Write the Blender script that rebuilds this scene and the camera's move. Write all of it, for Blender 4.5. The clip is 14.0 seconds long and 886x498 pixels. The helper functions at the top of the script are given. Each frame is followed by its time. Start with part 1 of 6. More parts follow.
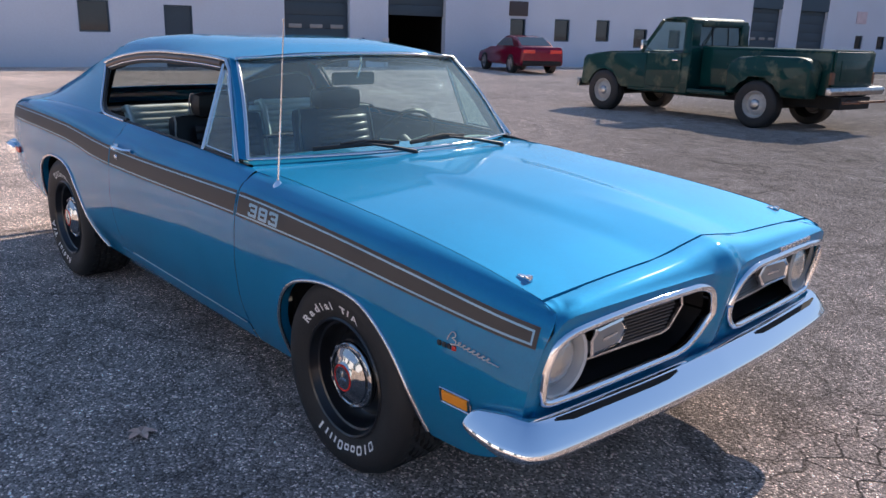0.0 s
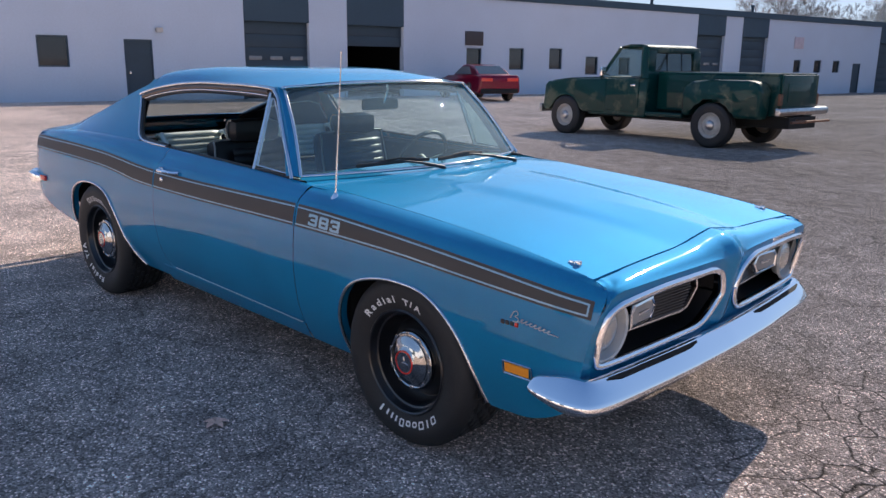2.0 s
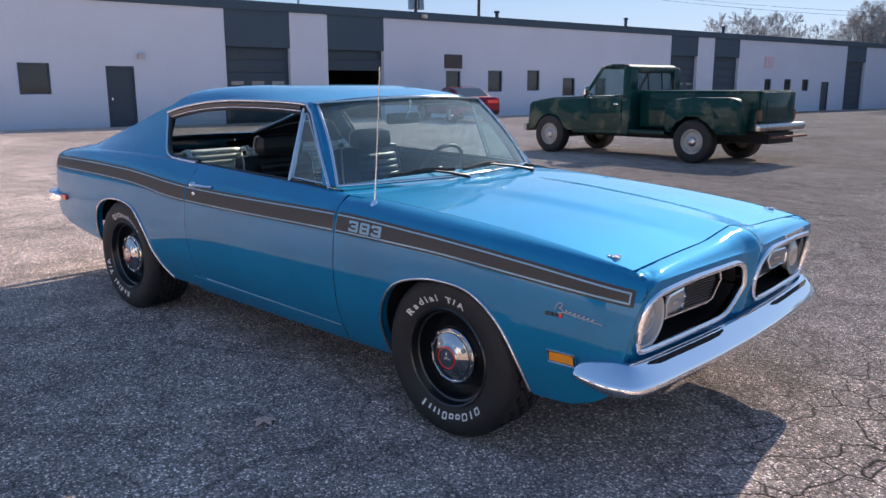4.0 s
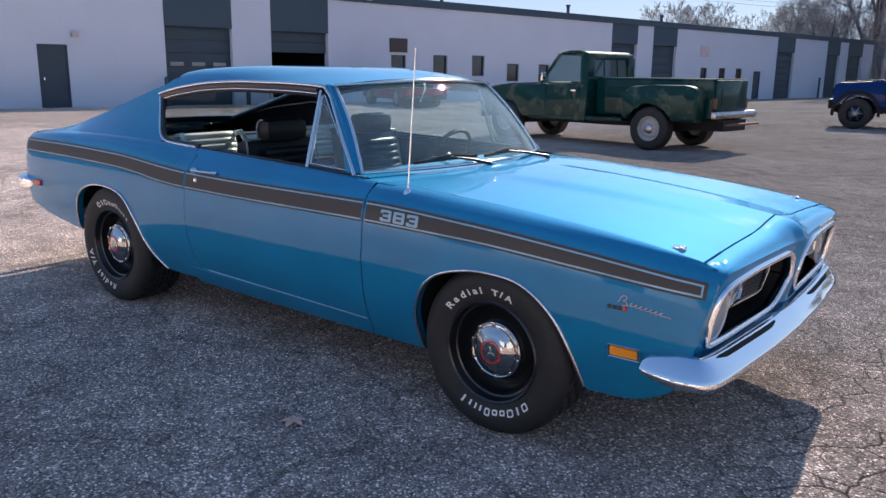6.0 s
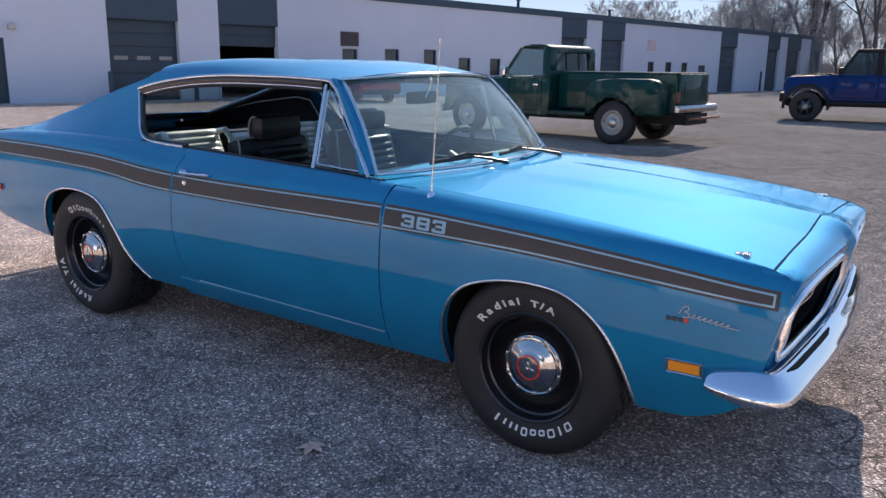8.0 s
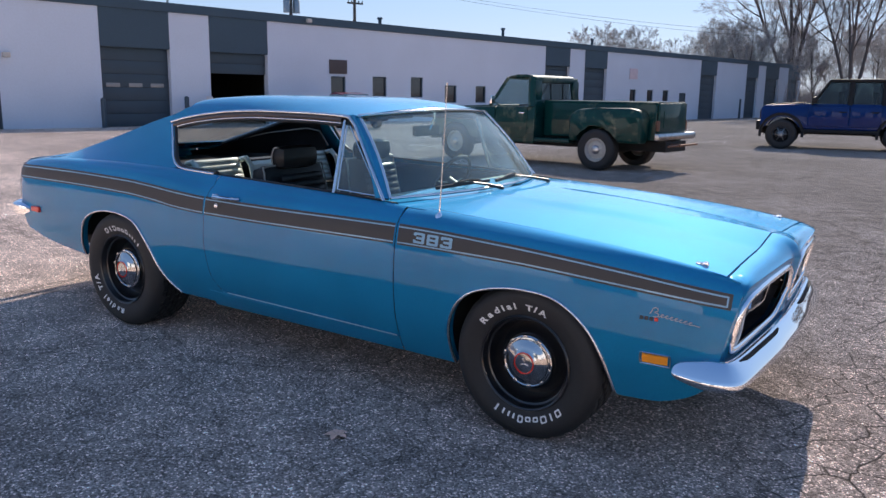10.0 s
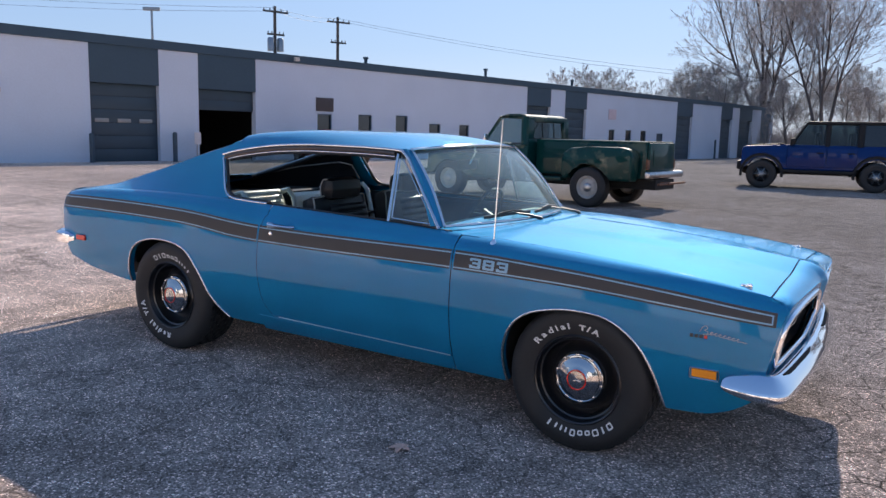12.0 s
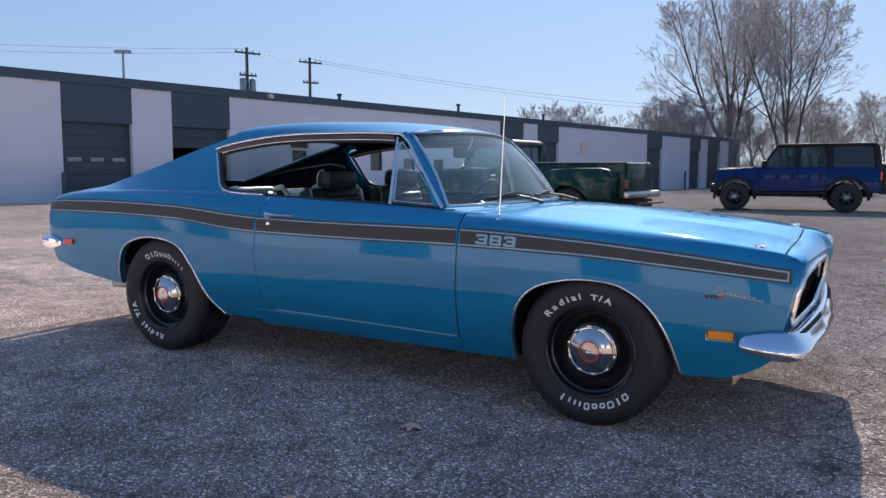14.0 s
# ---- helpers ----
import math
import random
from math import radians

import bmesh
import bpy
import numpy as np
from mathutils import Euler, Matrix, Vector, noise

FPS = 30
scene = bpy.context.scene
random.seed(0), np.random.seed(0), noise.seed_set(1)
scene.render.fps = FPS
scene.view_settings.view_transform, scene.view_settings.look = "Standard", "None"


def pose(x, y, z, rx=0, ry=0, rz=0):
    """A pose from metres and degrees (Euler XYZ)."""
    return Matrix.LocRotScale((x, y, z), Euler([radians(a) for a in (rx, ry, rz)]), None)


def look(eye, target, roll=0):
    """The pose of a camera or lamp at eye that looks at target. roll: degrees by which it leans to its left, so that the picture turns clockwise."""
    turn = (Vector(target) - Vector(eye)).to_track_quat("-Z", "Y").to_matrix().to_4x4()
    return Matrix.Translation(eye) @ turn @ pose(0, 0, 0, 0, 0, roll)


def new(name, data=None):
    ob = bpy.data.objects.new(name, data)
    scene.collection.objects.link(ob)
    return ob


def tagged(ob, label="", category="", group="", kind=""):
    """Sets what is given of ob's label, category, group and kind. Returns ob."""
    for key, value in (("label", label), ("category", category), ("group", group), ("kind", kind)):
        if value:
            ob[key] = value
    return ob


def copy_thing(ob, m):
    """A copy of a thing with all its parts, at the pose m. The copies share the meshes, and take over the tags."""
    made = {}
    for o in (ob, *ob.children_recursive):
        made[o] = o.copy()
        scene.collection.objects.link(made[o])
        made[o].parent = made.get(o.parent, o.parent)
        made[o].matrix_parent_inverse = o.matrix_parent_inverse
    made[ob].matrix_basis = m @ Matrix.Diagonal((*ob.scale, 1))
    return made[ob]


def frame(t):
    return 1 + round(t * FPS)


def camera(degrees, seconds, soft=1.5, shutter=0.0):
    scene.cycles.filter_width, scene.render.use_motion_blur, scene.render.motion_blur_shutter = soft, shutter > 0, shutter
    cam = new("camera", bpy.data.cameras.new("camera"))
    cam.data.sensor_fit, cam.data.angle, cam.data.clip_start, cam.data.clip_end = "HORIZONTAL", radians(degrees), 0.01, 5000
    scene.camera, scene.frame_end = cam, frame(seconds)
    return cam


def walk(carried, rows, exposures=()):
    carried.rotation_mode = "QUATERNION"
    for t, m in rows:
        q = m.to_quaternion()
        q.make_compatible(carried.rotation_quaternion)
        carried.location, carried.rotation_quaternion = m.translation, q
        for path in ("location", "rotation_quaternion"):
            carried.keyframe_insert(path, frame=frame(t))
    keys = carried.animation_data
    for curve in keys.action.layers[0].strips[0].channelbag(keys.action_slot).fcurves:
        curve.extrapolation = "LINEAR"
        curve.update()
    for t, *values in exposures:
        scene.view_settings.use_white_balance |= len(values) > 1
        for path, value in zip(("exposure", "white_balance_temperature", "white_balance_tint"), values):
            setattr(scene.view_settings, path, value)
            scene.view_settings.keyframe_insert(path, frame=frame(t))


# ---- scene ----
# The car stands on a slight fall of the lot; LOT turns its frame into the level world.
LOT = pose(0, 0, 0, 0.34, 0.8, 0)
cam = camera(58.67, 14.0)
PATH = [
    (0, (3.398, -2.274, 1.524), (1.985, -0.973, 0.967), 1.8),
    (0.5, (3.308, -2.457, 1.519), (1.932, -1.111, 0.976), 1.6),
    (1, (3.283, -2.604, 1.521), (1.932, -1.227, 0.996), 1.4),
    (1.5, (3.37, -2.7, 1.509), (2.026, -1.308, 1.006), 1.2),
    (2, (3.468, -2.811, 1.52), (2.118, -1.418, 1.034), 1.0),
    (2.5, (3.515, -2.895, 1.52), (2.161, -1.499, 1.055), 0.6),
    (3, (3.562, -3.03, 1.501), (2.213, -1.622, 1.056), 0.4),
    (5.5, (3.084, -3.219, 1.467), (1.854, -1.708, 1.016), 0.90),
    (6, (3.018, -3.301, 1.464), (1.827, -1.763, 1.000), 1.18),
    (6.5, (2.918, -3.283, 1.447), (1.762, -1.721, 0.977), 1.33),
    (7, (2.783, -3.223, 1.447), (1.654, -1.641, 0.974), 1.48),
    (7.5, (2.711, -3.202, 1.448), (1.605, -1.605, 0.973), 1.44),
    (8, (2.613, -3.279, 1.448), (1.529, -1.666, 0.973), 1.20),
    (10.5, (2.829, -3.939, 1.528), (1.775, -2.285, 1.135), 1.67),
    (11, (2.772, -4.158, 1.536), (1.731, -2.492, 1.162), 1.99),
    (11.5, (2.699, -4.220, 1.535), (1.669, -2.541, 1.186), 2.05),
    (12, (2.632, -4.156, 1.491), (1.610, -2.467, 1.174), 1.91),
    (12.5, (2.569, -4.160, 1.451), (1.554, -2.460, 1.166), 1.53),
    (13, (2.453, -4.306, 1.414), (1.452, -2.594, 1.158), 1.06),
    (13.5, (2.453, -4.274, 1.311), (1.466, -2.550, 1.078), 0.84),
    (14, (2.502, -4.218, 1.184), (1.527, -2.486, 0.967), 0.71),
]
walk(cam, [(t, LOT @ look(eye, target, roll)) for t, eye, target, roll in PATH],
     exposures=[(0, 0.80), (3, 0.81), (5.5, 0.87), (8, 0.90), (11, 0.93), (12.5, 0.81), (14, 0.76)])

# ---- light ----
SUN = Vector((-0.25, 1.36, 1.0)).normalized()
world = bpy.data.worlds.new("sky")
scene.world = world
world.use_nodes = True
wn = world.node_tree.nodes
sky = wn.new("ShaderNodeTexSky")
sky.sky_type = "NISHITA"
sky.sun_disc = False
sky.sun_elevation = math.asin(SUN.z)
sky.sun_rotation = math.atan2(SUN.x, SUN.y)
sky.air_density, sky.dust_density, sky.ozone_density = 1.0, 0.3, 1.5
# a thin even haze lies over the clear sky
haze = wn.new("ShaderNodeMix")
haze.data_type, haze.blend_type = "RGBA", "MIX"
haze.inputs[0].default_value = 0.9
where = wn.new("ShaderNodeTexCoord")
height = wn.new("ShaderNodeSeparateXYZ")
ramp = wn.new("ShaderNodeValToRGB")
world.node_tree.links.new(where.outputs["Generated"], height.inputs[0])
world.node_tree.links.new(height.outputs["Z"], ramp.inputs[0])
stops = [(0.0, (3.5, 4.1, 5.3)), (0.1, (2.35, 3.35, 5.1)), (0.2, (1.95, 3.05, 5.1)), (0.5, (1.2, 2.2, 4.3)), (1.0, (0.6, 1.32, 3.1))]
while len(ramp.color_ramp.elements) < len(stops):
    ramp.color_ramp.elements.new(0.5)
for el, (at, colour) in zip(ramp.color_ramp.elements, stops):
    el.position, el.color = at, (*colour, 1)
world.node_tree.links.new(ramp.outputs[0], haze.inputs["B"])
world.node_tree.links.new(sky.outputs[0], haze.inputs["A"])
# the haze is brightest towards the sun
towards = wn.new("ShaderNodeVectorMath")
towards.operation = "DOT_PRODUCT"
towards.inputs[1].default_value = SUN
world.node_tree.links.new(where.outputs["Generated"], towards.inputs[0])
near_sun = wn.new("ShaderNodeMapRange")
near_sun.interpolation_type = "SMOOTHSTEP"
near_sun.inputs["From Min"].default_value, near_sun.inputs["From Max"].default_value = 0.60, 1.05
world.node_tree.links.new(towards.outputs["Value"], near_sun.inputs["Value"])
aureole = wn.new("ShaderNodeMix")
aureole.data_type, aureole.blend_type = "RGBA", "ADD"
aureole.inputs["B"].default_value = (0.75, 0.85, 1.0, 1)
world.node_tree.links.new(near_sun.outputs["Result"], aureole.inputs[0])
world.node_tree.links.new(haze.outputs["Result"], aureole.inputs["A"])
world.node_tree.links.new(aureole.outputs["Result"], wn["Background"].inputs[0])
wn["Background"].inputs[1].default_value = 0.092
sun_data = bpy.data.lights.new("sun", "SUN")
sun_data.energy, sun_data.angle, sun_data.color = 4.7, radians(0.5), (1.0, 0.885, 0.765)
sun = new("sun", sun_data)
sun.matrix_world = look(SUN * 50, (0, 0, 0))


# ---- materials ----
def material(name, colour, rough=0.5, metal=0.0, coat=0.0, bump=0.0, scale=20.0, vary=0.0, vscale=3.0, spec=0.5, emit=0.0):
    """A principled surface with two scales of colour variation and a fine relief, in object space."""
    m = bpy.data.materials.new(name)
    m.use_nodes = True
    nt, b = m.node_tree, m.node_tree.nodes["Principled BSDF"]
    b.inputs["Base Color"].default_value = (*colour, 1)
    b.inputs["Roughness"].default_value = rough
    b.inputs["Metallic"].default_value = metal
    b.inputs["Coat Weight"].default_value = coat
    b.inputs["Coat Roughness"].default_value = 0.03
    b.inputs["Specular IOR Level"].default_value = spec
    if emit:
        b.inputs["Emission Color"].default_value = (*colour, 1)
        b.inputs["Emission Strength"].default_value = emit
    if vary or bump:
        co = nt.nodes.new("ShaderNodeTexCoord")
        fine = nt.nodes.new("ShaderNodeTexNoise")
        fine.inputs["Scale"].default_value = scale
        fine.inputs["Detail"].default_value = 5
        nt.links.new(co.outputs["Object"], fine.inputs["Vector"])
        if vary:
            wide = nt.nodes.new("ShaderNodeTexNoise")
            wide.inputs["Scale"].default_value = vscale
            wide.inputs["Detail"].default_value = 6
            nt.links.new(co.outputs["Object"], wide.inputs["Vector"])
            add = nt.nodes.new("ShaderNodeMath")
            add.operation = "ADD"
            nt.links.new(fine.outputs["Fac"], add.inputs[0])
            nt.links.new(wide.outputs["Fac"], add.inputs[1])
            ramp = nt.nodes.new("ShaderNodeMapRange")
            ramp.inputs["From Min"].default_value, ramp.inputs["From Max"].default_value = 0.6, 1.4
            ramp.inputs["To Min"].default_value, ramp.inputs["To Max"].default_value = 1 - vary, 1 + vary
            nt.links.new(add.outputs[0], ramp.inputs["Value"])
            mul = nt.nodes.new("ShaderNodeVectorMath")
            mul.operation = "SCALE"
            mul.inputs[0].default_value = colour
            nt.links.new(ramp.outputs[0], mul.inputs["Scale"])
            nt.links.new(mul.outputs[0], b.inputs["Base Color"])
        if bump:
            bp = nt.nodes.new("ShaderNodeBump")
            bp.inputs["Strength"].default_value = bump
            bp.inputs["Distance"].default_value = 0.01
            nt.links.new(fine.outputs["Fac"], bp.inputs["Height"])
            nt.links.new(bp.outputs[0], b.inputs["Normal"])
    return m


def glass_material(name, tint=(0.8, 0.95, 0.9), mix=0.12, rough=0.0, ior=1.75):
    """Thin tinted pane: straight-through transmission with a Fresnel reflection."""
    m = bpy.data.materials.new(name)
    m.use_nodes = True
    nt = m.node_tree
    nt.nodes.clear()
    out = nt.nodes.new("ShaderNodeOutputMaterial")
    clear = nt.nodes.new("ShaderNodeBsdfTransparent")
    clear.inputs[0].default_value = (*tint, 1)
    gloss = nt.nodes.new("ShaderNodeBsdfGlossy")
    gloss.inputs["Roughness"].default_value = rough
    # the same mirror share from both sides of the sheet
    face = nt.nodes.new("ShaderNodeLayerWeight")
    face.inputs["Blend"].default_value = 0.5
    steep = nt.nodes.new("ShaderNodeMath")
    steep.operation = "POWER"
    steep.inputs[1].default_value = 5
    fres = nt.nodes.new("ShaderNodeMath")
    fres.operation = "MULTIPLY_ADD"
    least = ((ior - 1) / (ior + 1)) ** 2
    fres.inputs[1].default_value, fres.inputs[2].default_value = 1 - least, least
    nt.links.new(face.outputs["Facing"], steep.inputs[0])
    nt.links.new(steep.outputs[0], fres.inputs[0])
    mx = nt.nodes.new("ShaderNodeMixShader")
    nt.links.new(fres.outputs[0], mx.inputs[0])
    nt.links.new(clear.outputs[0], mx.inputs[1])
    nt.links.new(gloss.outputs[0], mx.inputs[2])
    # haze of the reflected sky, put in as a thin bluish film
    film = nt.nodes.new("ShaderNodeBsdfDiffuse")
    film.inputs[0].default_value = (0.55, 0.74, 0.76, 1)
    spots = nt.nodes.new("ShaderNodeTexNoise")
    spots.inputs["Scale"].default_value = 1.3
    amount = nt.nodes.new("ShaderNodeMath")
    amount.operation = "MULTIPLY"
    amount.inputs[1].default_value = mix
    nt.links.new(spots.outputs["Fac"], amount.inputs[0])
    brightened = nt.nodes.new("ShaderNodeMixShader")
    nt.links.new(amount.outputs[0], brightened.inputs[0])
    nt.links.new(mx.outputs[0], brightened.inputs[1])
    nt.links.new(film.outputs[0], brightened.inputs[2])
    nt.links.new(brightened.outputs[0], out.inputs[0])
    return m


def asphalt_material():
    m = bpy.data.materials.new("worn_asphalt")
    m.use_nodes = True
    nt, b = m.node_tree, m.node_tree.nodes["Principled BSDF"]
    L, N = nt.links.new, nt.nodes.new
    co = N("ShaderNodeTexCoord")

    def math_node(op, a, c):
        n = N("ShaderNodeMath")
        n.operation = op
        for i, v in enumerate((a, c)):
            if isinstance(v, (int, float)):
                n.inputs[i].default_value = v
            else:
                L(v, n.inputs[i])
        return n.outputs[0]

    def noise_node(scale, detail=4, vec=None):
        n = N("ShaderNodeTexNoise")
        n.inputs["Scale"].default_value, n.inputs["Detail"].default_value = scale, detail
        L(vec or co.outputs["Object"], n.inputs["Vector"])
        return n
    # aggregate: small stones of differing grey
    st = N("ShaderNodeTexVoronoi")
    st.inputs["Scale"].default_value = 128
    L(co.outputs["Object"], st.inputs["Vector"])
    sep = N("ShaderNodeSeparateColor")
    L(st.outputs["Color"], sep.inputs[0])
    stone = N("ShaderNodeValToRGB")
    tones = [(0.0, 0.36), (0.5, 0.8), (0.82, 1.15), (0.92, 1.9), (1.0, 3.3)]
    while len(stone.color_ramp.elements) < len(tones):
        stone.color_ramp.elements.new(0.5)
    for el, (at, tone) in zip(stone.color_ramp.elements, tones):
        el.position, el.color = at, (tone, tone, tone, 1)
    L(sep.outputs[0], stone.inputs[0])
    wide = noise_node(0.35, 6)
    wmap = N("ShaderNodeMapRange")
    wmap.inputs["From Min"].default_value, wmap.inputs["From Max"].default_value = 0.3, 0.7
    wmap.inputs["To Min"].default_value, wmap.inputs["To Max"].default_value = 0.75, 1.2
    L(wide.outputs["Fac"], wmap.inputs["Value"])
    mid = noise_node(3.5, 6)
    mmap = N("ShaderNodeMapRange")
    mmap.inputs["From Min"].default_value, mmap.inputs["From Max"].default_value = 0.3, 0.7
    mmap.inputs["To Min"].default_value, mmap.inputs["To Max"].default_value = 0.76, 1.24
    L(mid.outputs["Fac"], mmap.inputs["Value"])
    # alligator cracks on warped coordinates
    warp = noise_node(2.6, 2)
    wv = N("ShaderNodeVectorMath")
    wv.operation = "SCALE"
    wv.inputs["Scale"].default_value = 0.2
    L(warp.outputs["Color"], wv.inputs[0])
    wa = N("ShaderNodeVectorMath")
    L(co.outputs["Object"], wa.inputs[0])
    L(wv.outputs[0], wa.inputs[1])

    def cracks(scale, width):
        v = N("ShaderNodeTexVoronoi")
        v.feature = "DISTANCE_TO_EDGE"
        v.inputs["Scale"].default_value = scale
        L(wa.outputs[0], v.inputs["Vector"])
        r = N("ShaderNodeMapRange")
        r.interpolation_type = "SMOOTHSTEP"
        r.inputs["From Max"].default_value = width
        L(v.outputs["Distance"], r.inputs["Value"])
        return r.outputs[0]
    where = noise_node(0.28, 3)
    gate = N("ShaderNodeMapRange")
    gate.inputs["From Min"].default_value, gate.inputs["From Max"].default_value = 0.44, 0.58
    L(where.outputs["Fac"], gate.inputs["Value"])
    # the strip ahead of the coupe is the most broken
    axes = N("ShaderNodeSeparateXYZ")
    L(co.outputs["Object"], axes.inputs[0])
    strip = N("ShaderNodeMapRange")
    strip.interpolation_type = "SMOOTHSTEP"
    strip.inputs["From Min"].default_value, strip.inputs["From Max"].default_value = 1.9, 2.7
    L(axes.outputs["X"], strip.inputs["Value"])
    broken = math_node("MAXIMUM", math_node("MULTIPLY", gate.outputs[0], 0.3), math_node("MULTIPLY", strip.outputs[0], 0.95))
    fine_cracks = math_node("MAXIMUM", math_node("MULTIPLY", cracks(4.4, 0.034), math_node("MAXIMUM", cracks(9.0, 0.03), 0.5)), math_node("SUBTRACT", 1.0, broken))
    long_cracks = math_node("MAXIMUM", cracks(0.55, 0.009), 0.7)
    crack = math_node("MULTIPLY", fine_cracks, long_cracks)
    cmap = N("ShaderNodeMapRange")
    cmap.inputs["To Min"].default_value, cmap.inputs["To Max"].default_value = 0.10, 1.0
    L(crack, cmap.inputs["Value"])
    # sunlit brightness put into the colour, paler behind and beyond the coupe's tail
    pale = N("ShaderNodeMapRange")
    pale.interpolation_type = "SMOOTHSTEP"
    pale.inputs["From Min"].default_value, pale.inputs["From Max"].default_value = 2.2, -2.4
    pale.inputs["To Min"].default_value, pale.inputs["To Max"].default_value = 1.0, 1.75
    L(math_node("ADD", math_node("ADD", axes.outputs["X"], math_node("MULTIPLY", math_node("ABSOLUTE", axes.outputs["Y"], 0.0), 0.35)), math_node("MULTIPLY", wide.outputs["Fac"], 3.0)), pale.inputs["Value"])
    # uneven light put into the colour: far lot darker, broken strip ahead lighter
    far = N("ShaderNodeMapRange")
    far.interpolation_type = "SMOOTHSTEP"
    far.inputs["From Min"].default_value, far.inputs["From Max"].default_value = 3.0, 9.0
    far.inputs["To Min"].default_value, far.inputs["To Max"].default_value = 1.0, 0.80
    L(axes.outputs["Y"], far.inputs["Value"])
    brightened = math_node("ADD", 1.0, math_node("MULTIPLY", strip.outputs[0], 0.32))
    cmap_out = math_node("MULTIPLY", math_node("MULTIPLY", cmap.outputs[0], pale.outputs[0]), math_node("MULTIPLY", far.outputs[0], brightened))
    k = math_node("MULTIPLY", math_node("MULTIPLY", stone.outputs[0], cmap_out), math_node("MULTIPLY", wmap.outputs[0], mmap.outputs[0]))
    sc = N("ShaderNodeVectorMath")
    sc.operation = "SCALE"
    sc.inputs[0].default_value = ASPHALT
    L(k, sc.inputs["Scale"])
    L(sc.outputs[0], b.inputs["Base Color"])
    b.inputs["Roughness"].default_value = 0.9
    b.inputs["Diffuse Roughness"].default_value = 1.0
    b.inputs["Specular IOR Level"].default_value = 0.06
    ht = math_node("ADD", math_node("MULTIPLY", crack, 1.5), math_node("MULTIPLY", st.outputs["Distance"], -1.2))
    bp = N("ShaderNodeBump")
    bp.inputs["Strength"].default_value, bp.inputs["Distance"].default_value = 0.65, 0.010
    L(ht, bp.inputs["Height"])
    L(bp.outputs[0], b.inputs["Normal"])
    return m


def paint_material(name, colour, flake=0.25, rough=0.34, metal=0.75, ior=1.45, coat=1.0, haze=0.02):
    """Metallic car paint: tinted flakes under a clear coat."""
    m = bpy.data.materials.new(name)
    m.use_nodes = True
    nt, b = m.node_tree, m.node_tree.nodes["Principled BSDF"]
    L, N = nt.links.new, nt.nodes.new
    co = N("ShaderNodeTexCoord")
    v = N("ShaderNodeTexVoronoi")
    v.inputs["Scale"].default_value = 900
    L(co.outputs["Object"], v.inputs["Vector"])
    w = N("ShaderNodeTexNoise")
    w.inputs["Scale"].default_value, w.inputs["Detail"].default_value = 2.5, 3
    L(co.outputs["Object"], w.inputs["Vector"])
    sep = N("ShaderNodeSeparateColor")
    L(v.outputs["Color"], sep.inputs[0])
    ad = N("ShaderNodeMath")
    L(sep.outputs[0], ad.inputs[0])
    L(w.outputs["Fac"], ad.inputs[1])
    r = N("ShaderNodeMapRange")
    r.inputs["From Min"].default_value, r.inputs["From Max"].default_value = 0.4, 1.6
    r.inputs["To Min"].default_value, r.inputs["To Max"].default_value = 1 - flake, 1 + flake
    L(ad.outputs[0], r.inputs["Value"])
    s = N("ShaderNodeVectorMath")
    s.operation = "SCALE"
    s.inputs[0].default_value = colour
    L(r.outputs[0], s.inputs["Scale"])
    L(s.outputs[0], b.inputs["Base Color"])
    b.inputs["Metallic"].default_value = metal
    b.inputs["Roughness"].default_value = rough
    b.inputs["Coat Weight"].default_value = coat
    b.inputs["Coat Roughness"].default_value = haze
    b.inputs["Coat IOR"].default_value = ior
    b.inputs["Specular IOR Level"].default_value = 0.15
    b.inputs["Specular Tint"].default_value = (*[min(1, 0.12 + c * 1.35) for c in colour], 1)
    return m


ASPHALT = (0.425, 0.332, 0.285)
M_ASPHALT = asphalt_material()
M_BLUE = paint_material("blue_metallic_paint", (0.010, 0.214, 0.408), rough=0.68, metal=0.53, ior=1.43, haze=0.05)
M_STRIPE = material("charcoal_stripe_vinyl", (0.056, 0.048, 0.043), 0.52, coat=0.04, spec=0.35)
M_SILVERLINE = material("pale_blue_pinstripe", (0.24, 0.41, 0.52), 0.4, coat=0.6)
M_CHROME = material("chrome", (0.80, 0.82, 0.86), 0.03, 1.0)
M_BRIGHT = material("bright_trim", (0.66, 0.67, 0.69), 0.12, 1.0)
M_HUBCHROME = material("brushed_chrome", (0.46, 0.46, 0.47), 0.09, 1.0, bump=0.02, scale=30)
M_BLACK = material("satin_black", (0.012, 0.012, 0.013), 0.5)
# near-black: shade under, inside and between parts put into the colour
M_DARK = material("unlit_black", (0.01, 0.01, 0.01), 0.9)
M_RUBBER = material("tyre_rubber", (0.014, 0.014, 0.015), 0.66, bump=0.15, scale=120, vary=0.2, vscale=9)
M_WHITELETTER = material("white_tyre_lettering", (0.75, 0.74, 0.72), 0.7, vary=0.1)
M_RIMBLACK = material("gloss_black_steel", (0.012, 0.012, 0.014), 0.3, coat=0.4)
M_GLASS = glass_material("windscreen_glass", (0.70, 0.90, 0.88), mix=0.2)
M_REARGLASS = glass_material("rear_window_glass", (0.80, 0.90, 0.88), ior=1.4)
M_AMBER = material("amber_lens", (0.85, 0.30, 0.02), 0.2, coat=0.6)
M_RED = material("red_lens", (0.6, 0.03, 0.02), 0.2, coat=0.6)
M_LENS = material("clear_lens", (0.50, 0.51, 0.50), 0.14, 0.85, coat=1.0, bump=0.3, scale=90)
M_VINYL = material("black_vinyl", (0.010, 0.0105, 0.013), 0.42, spec=0.3, bump=0.1, scale=200)
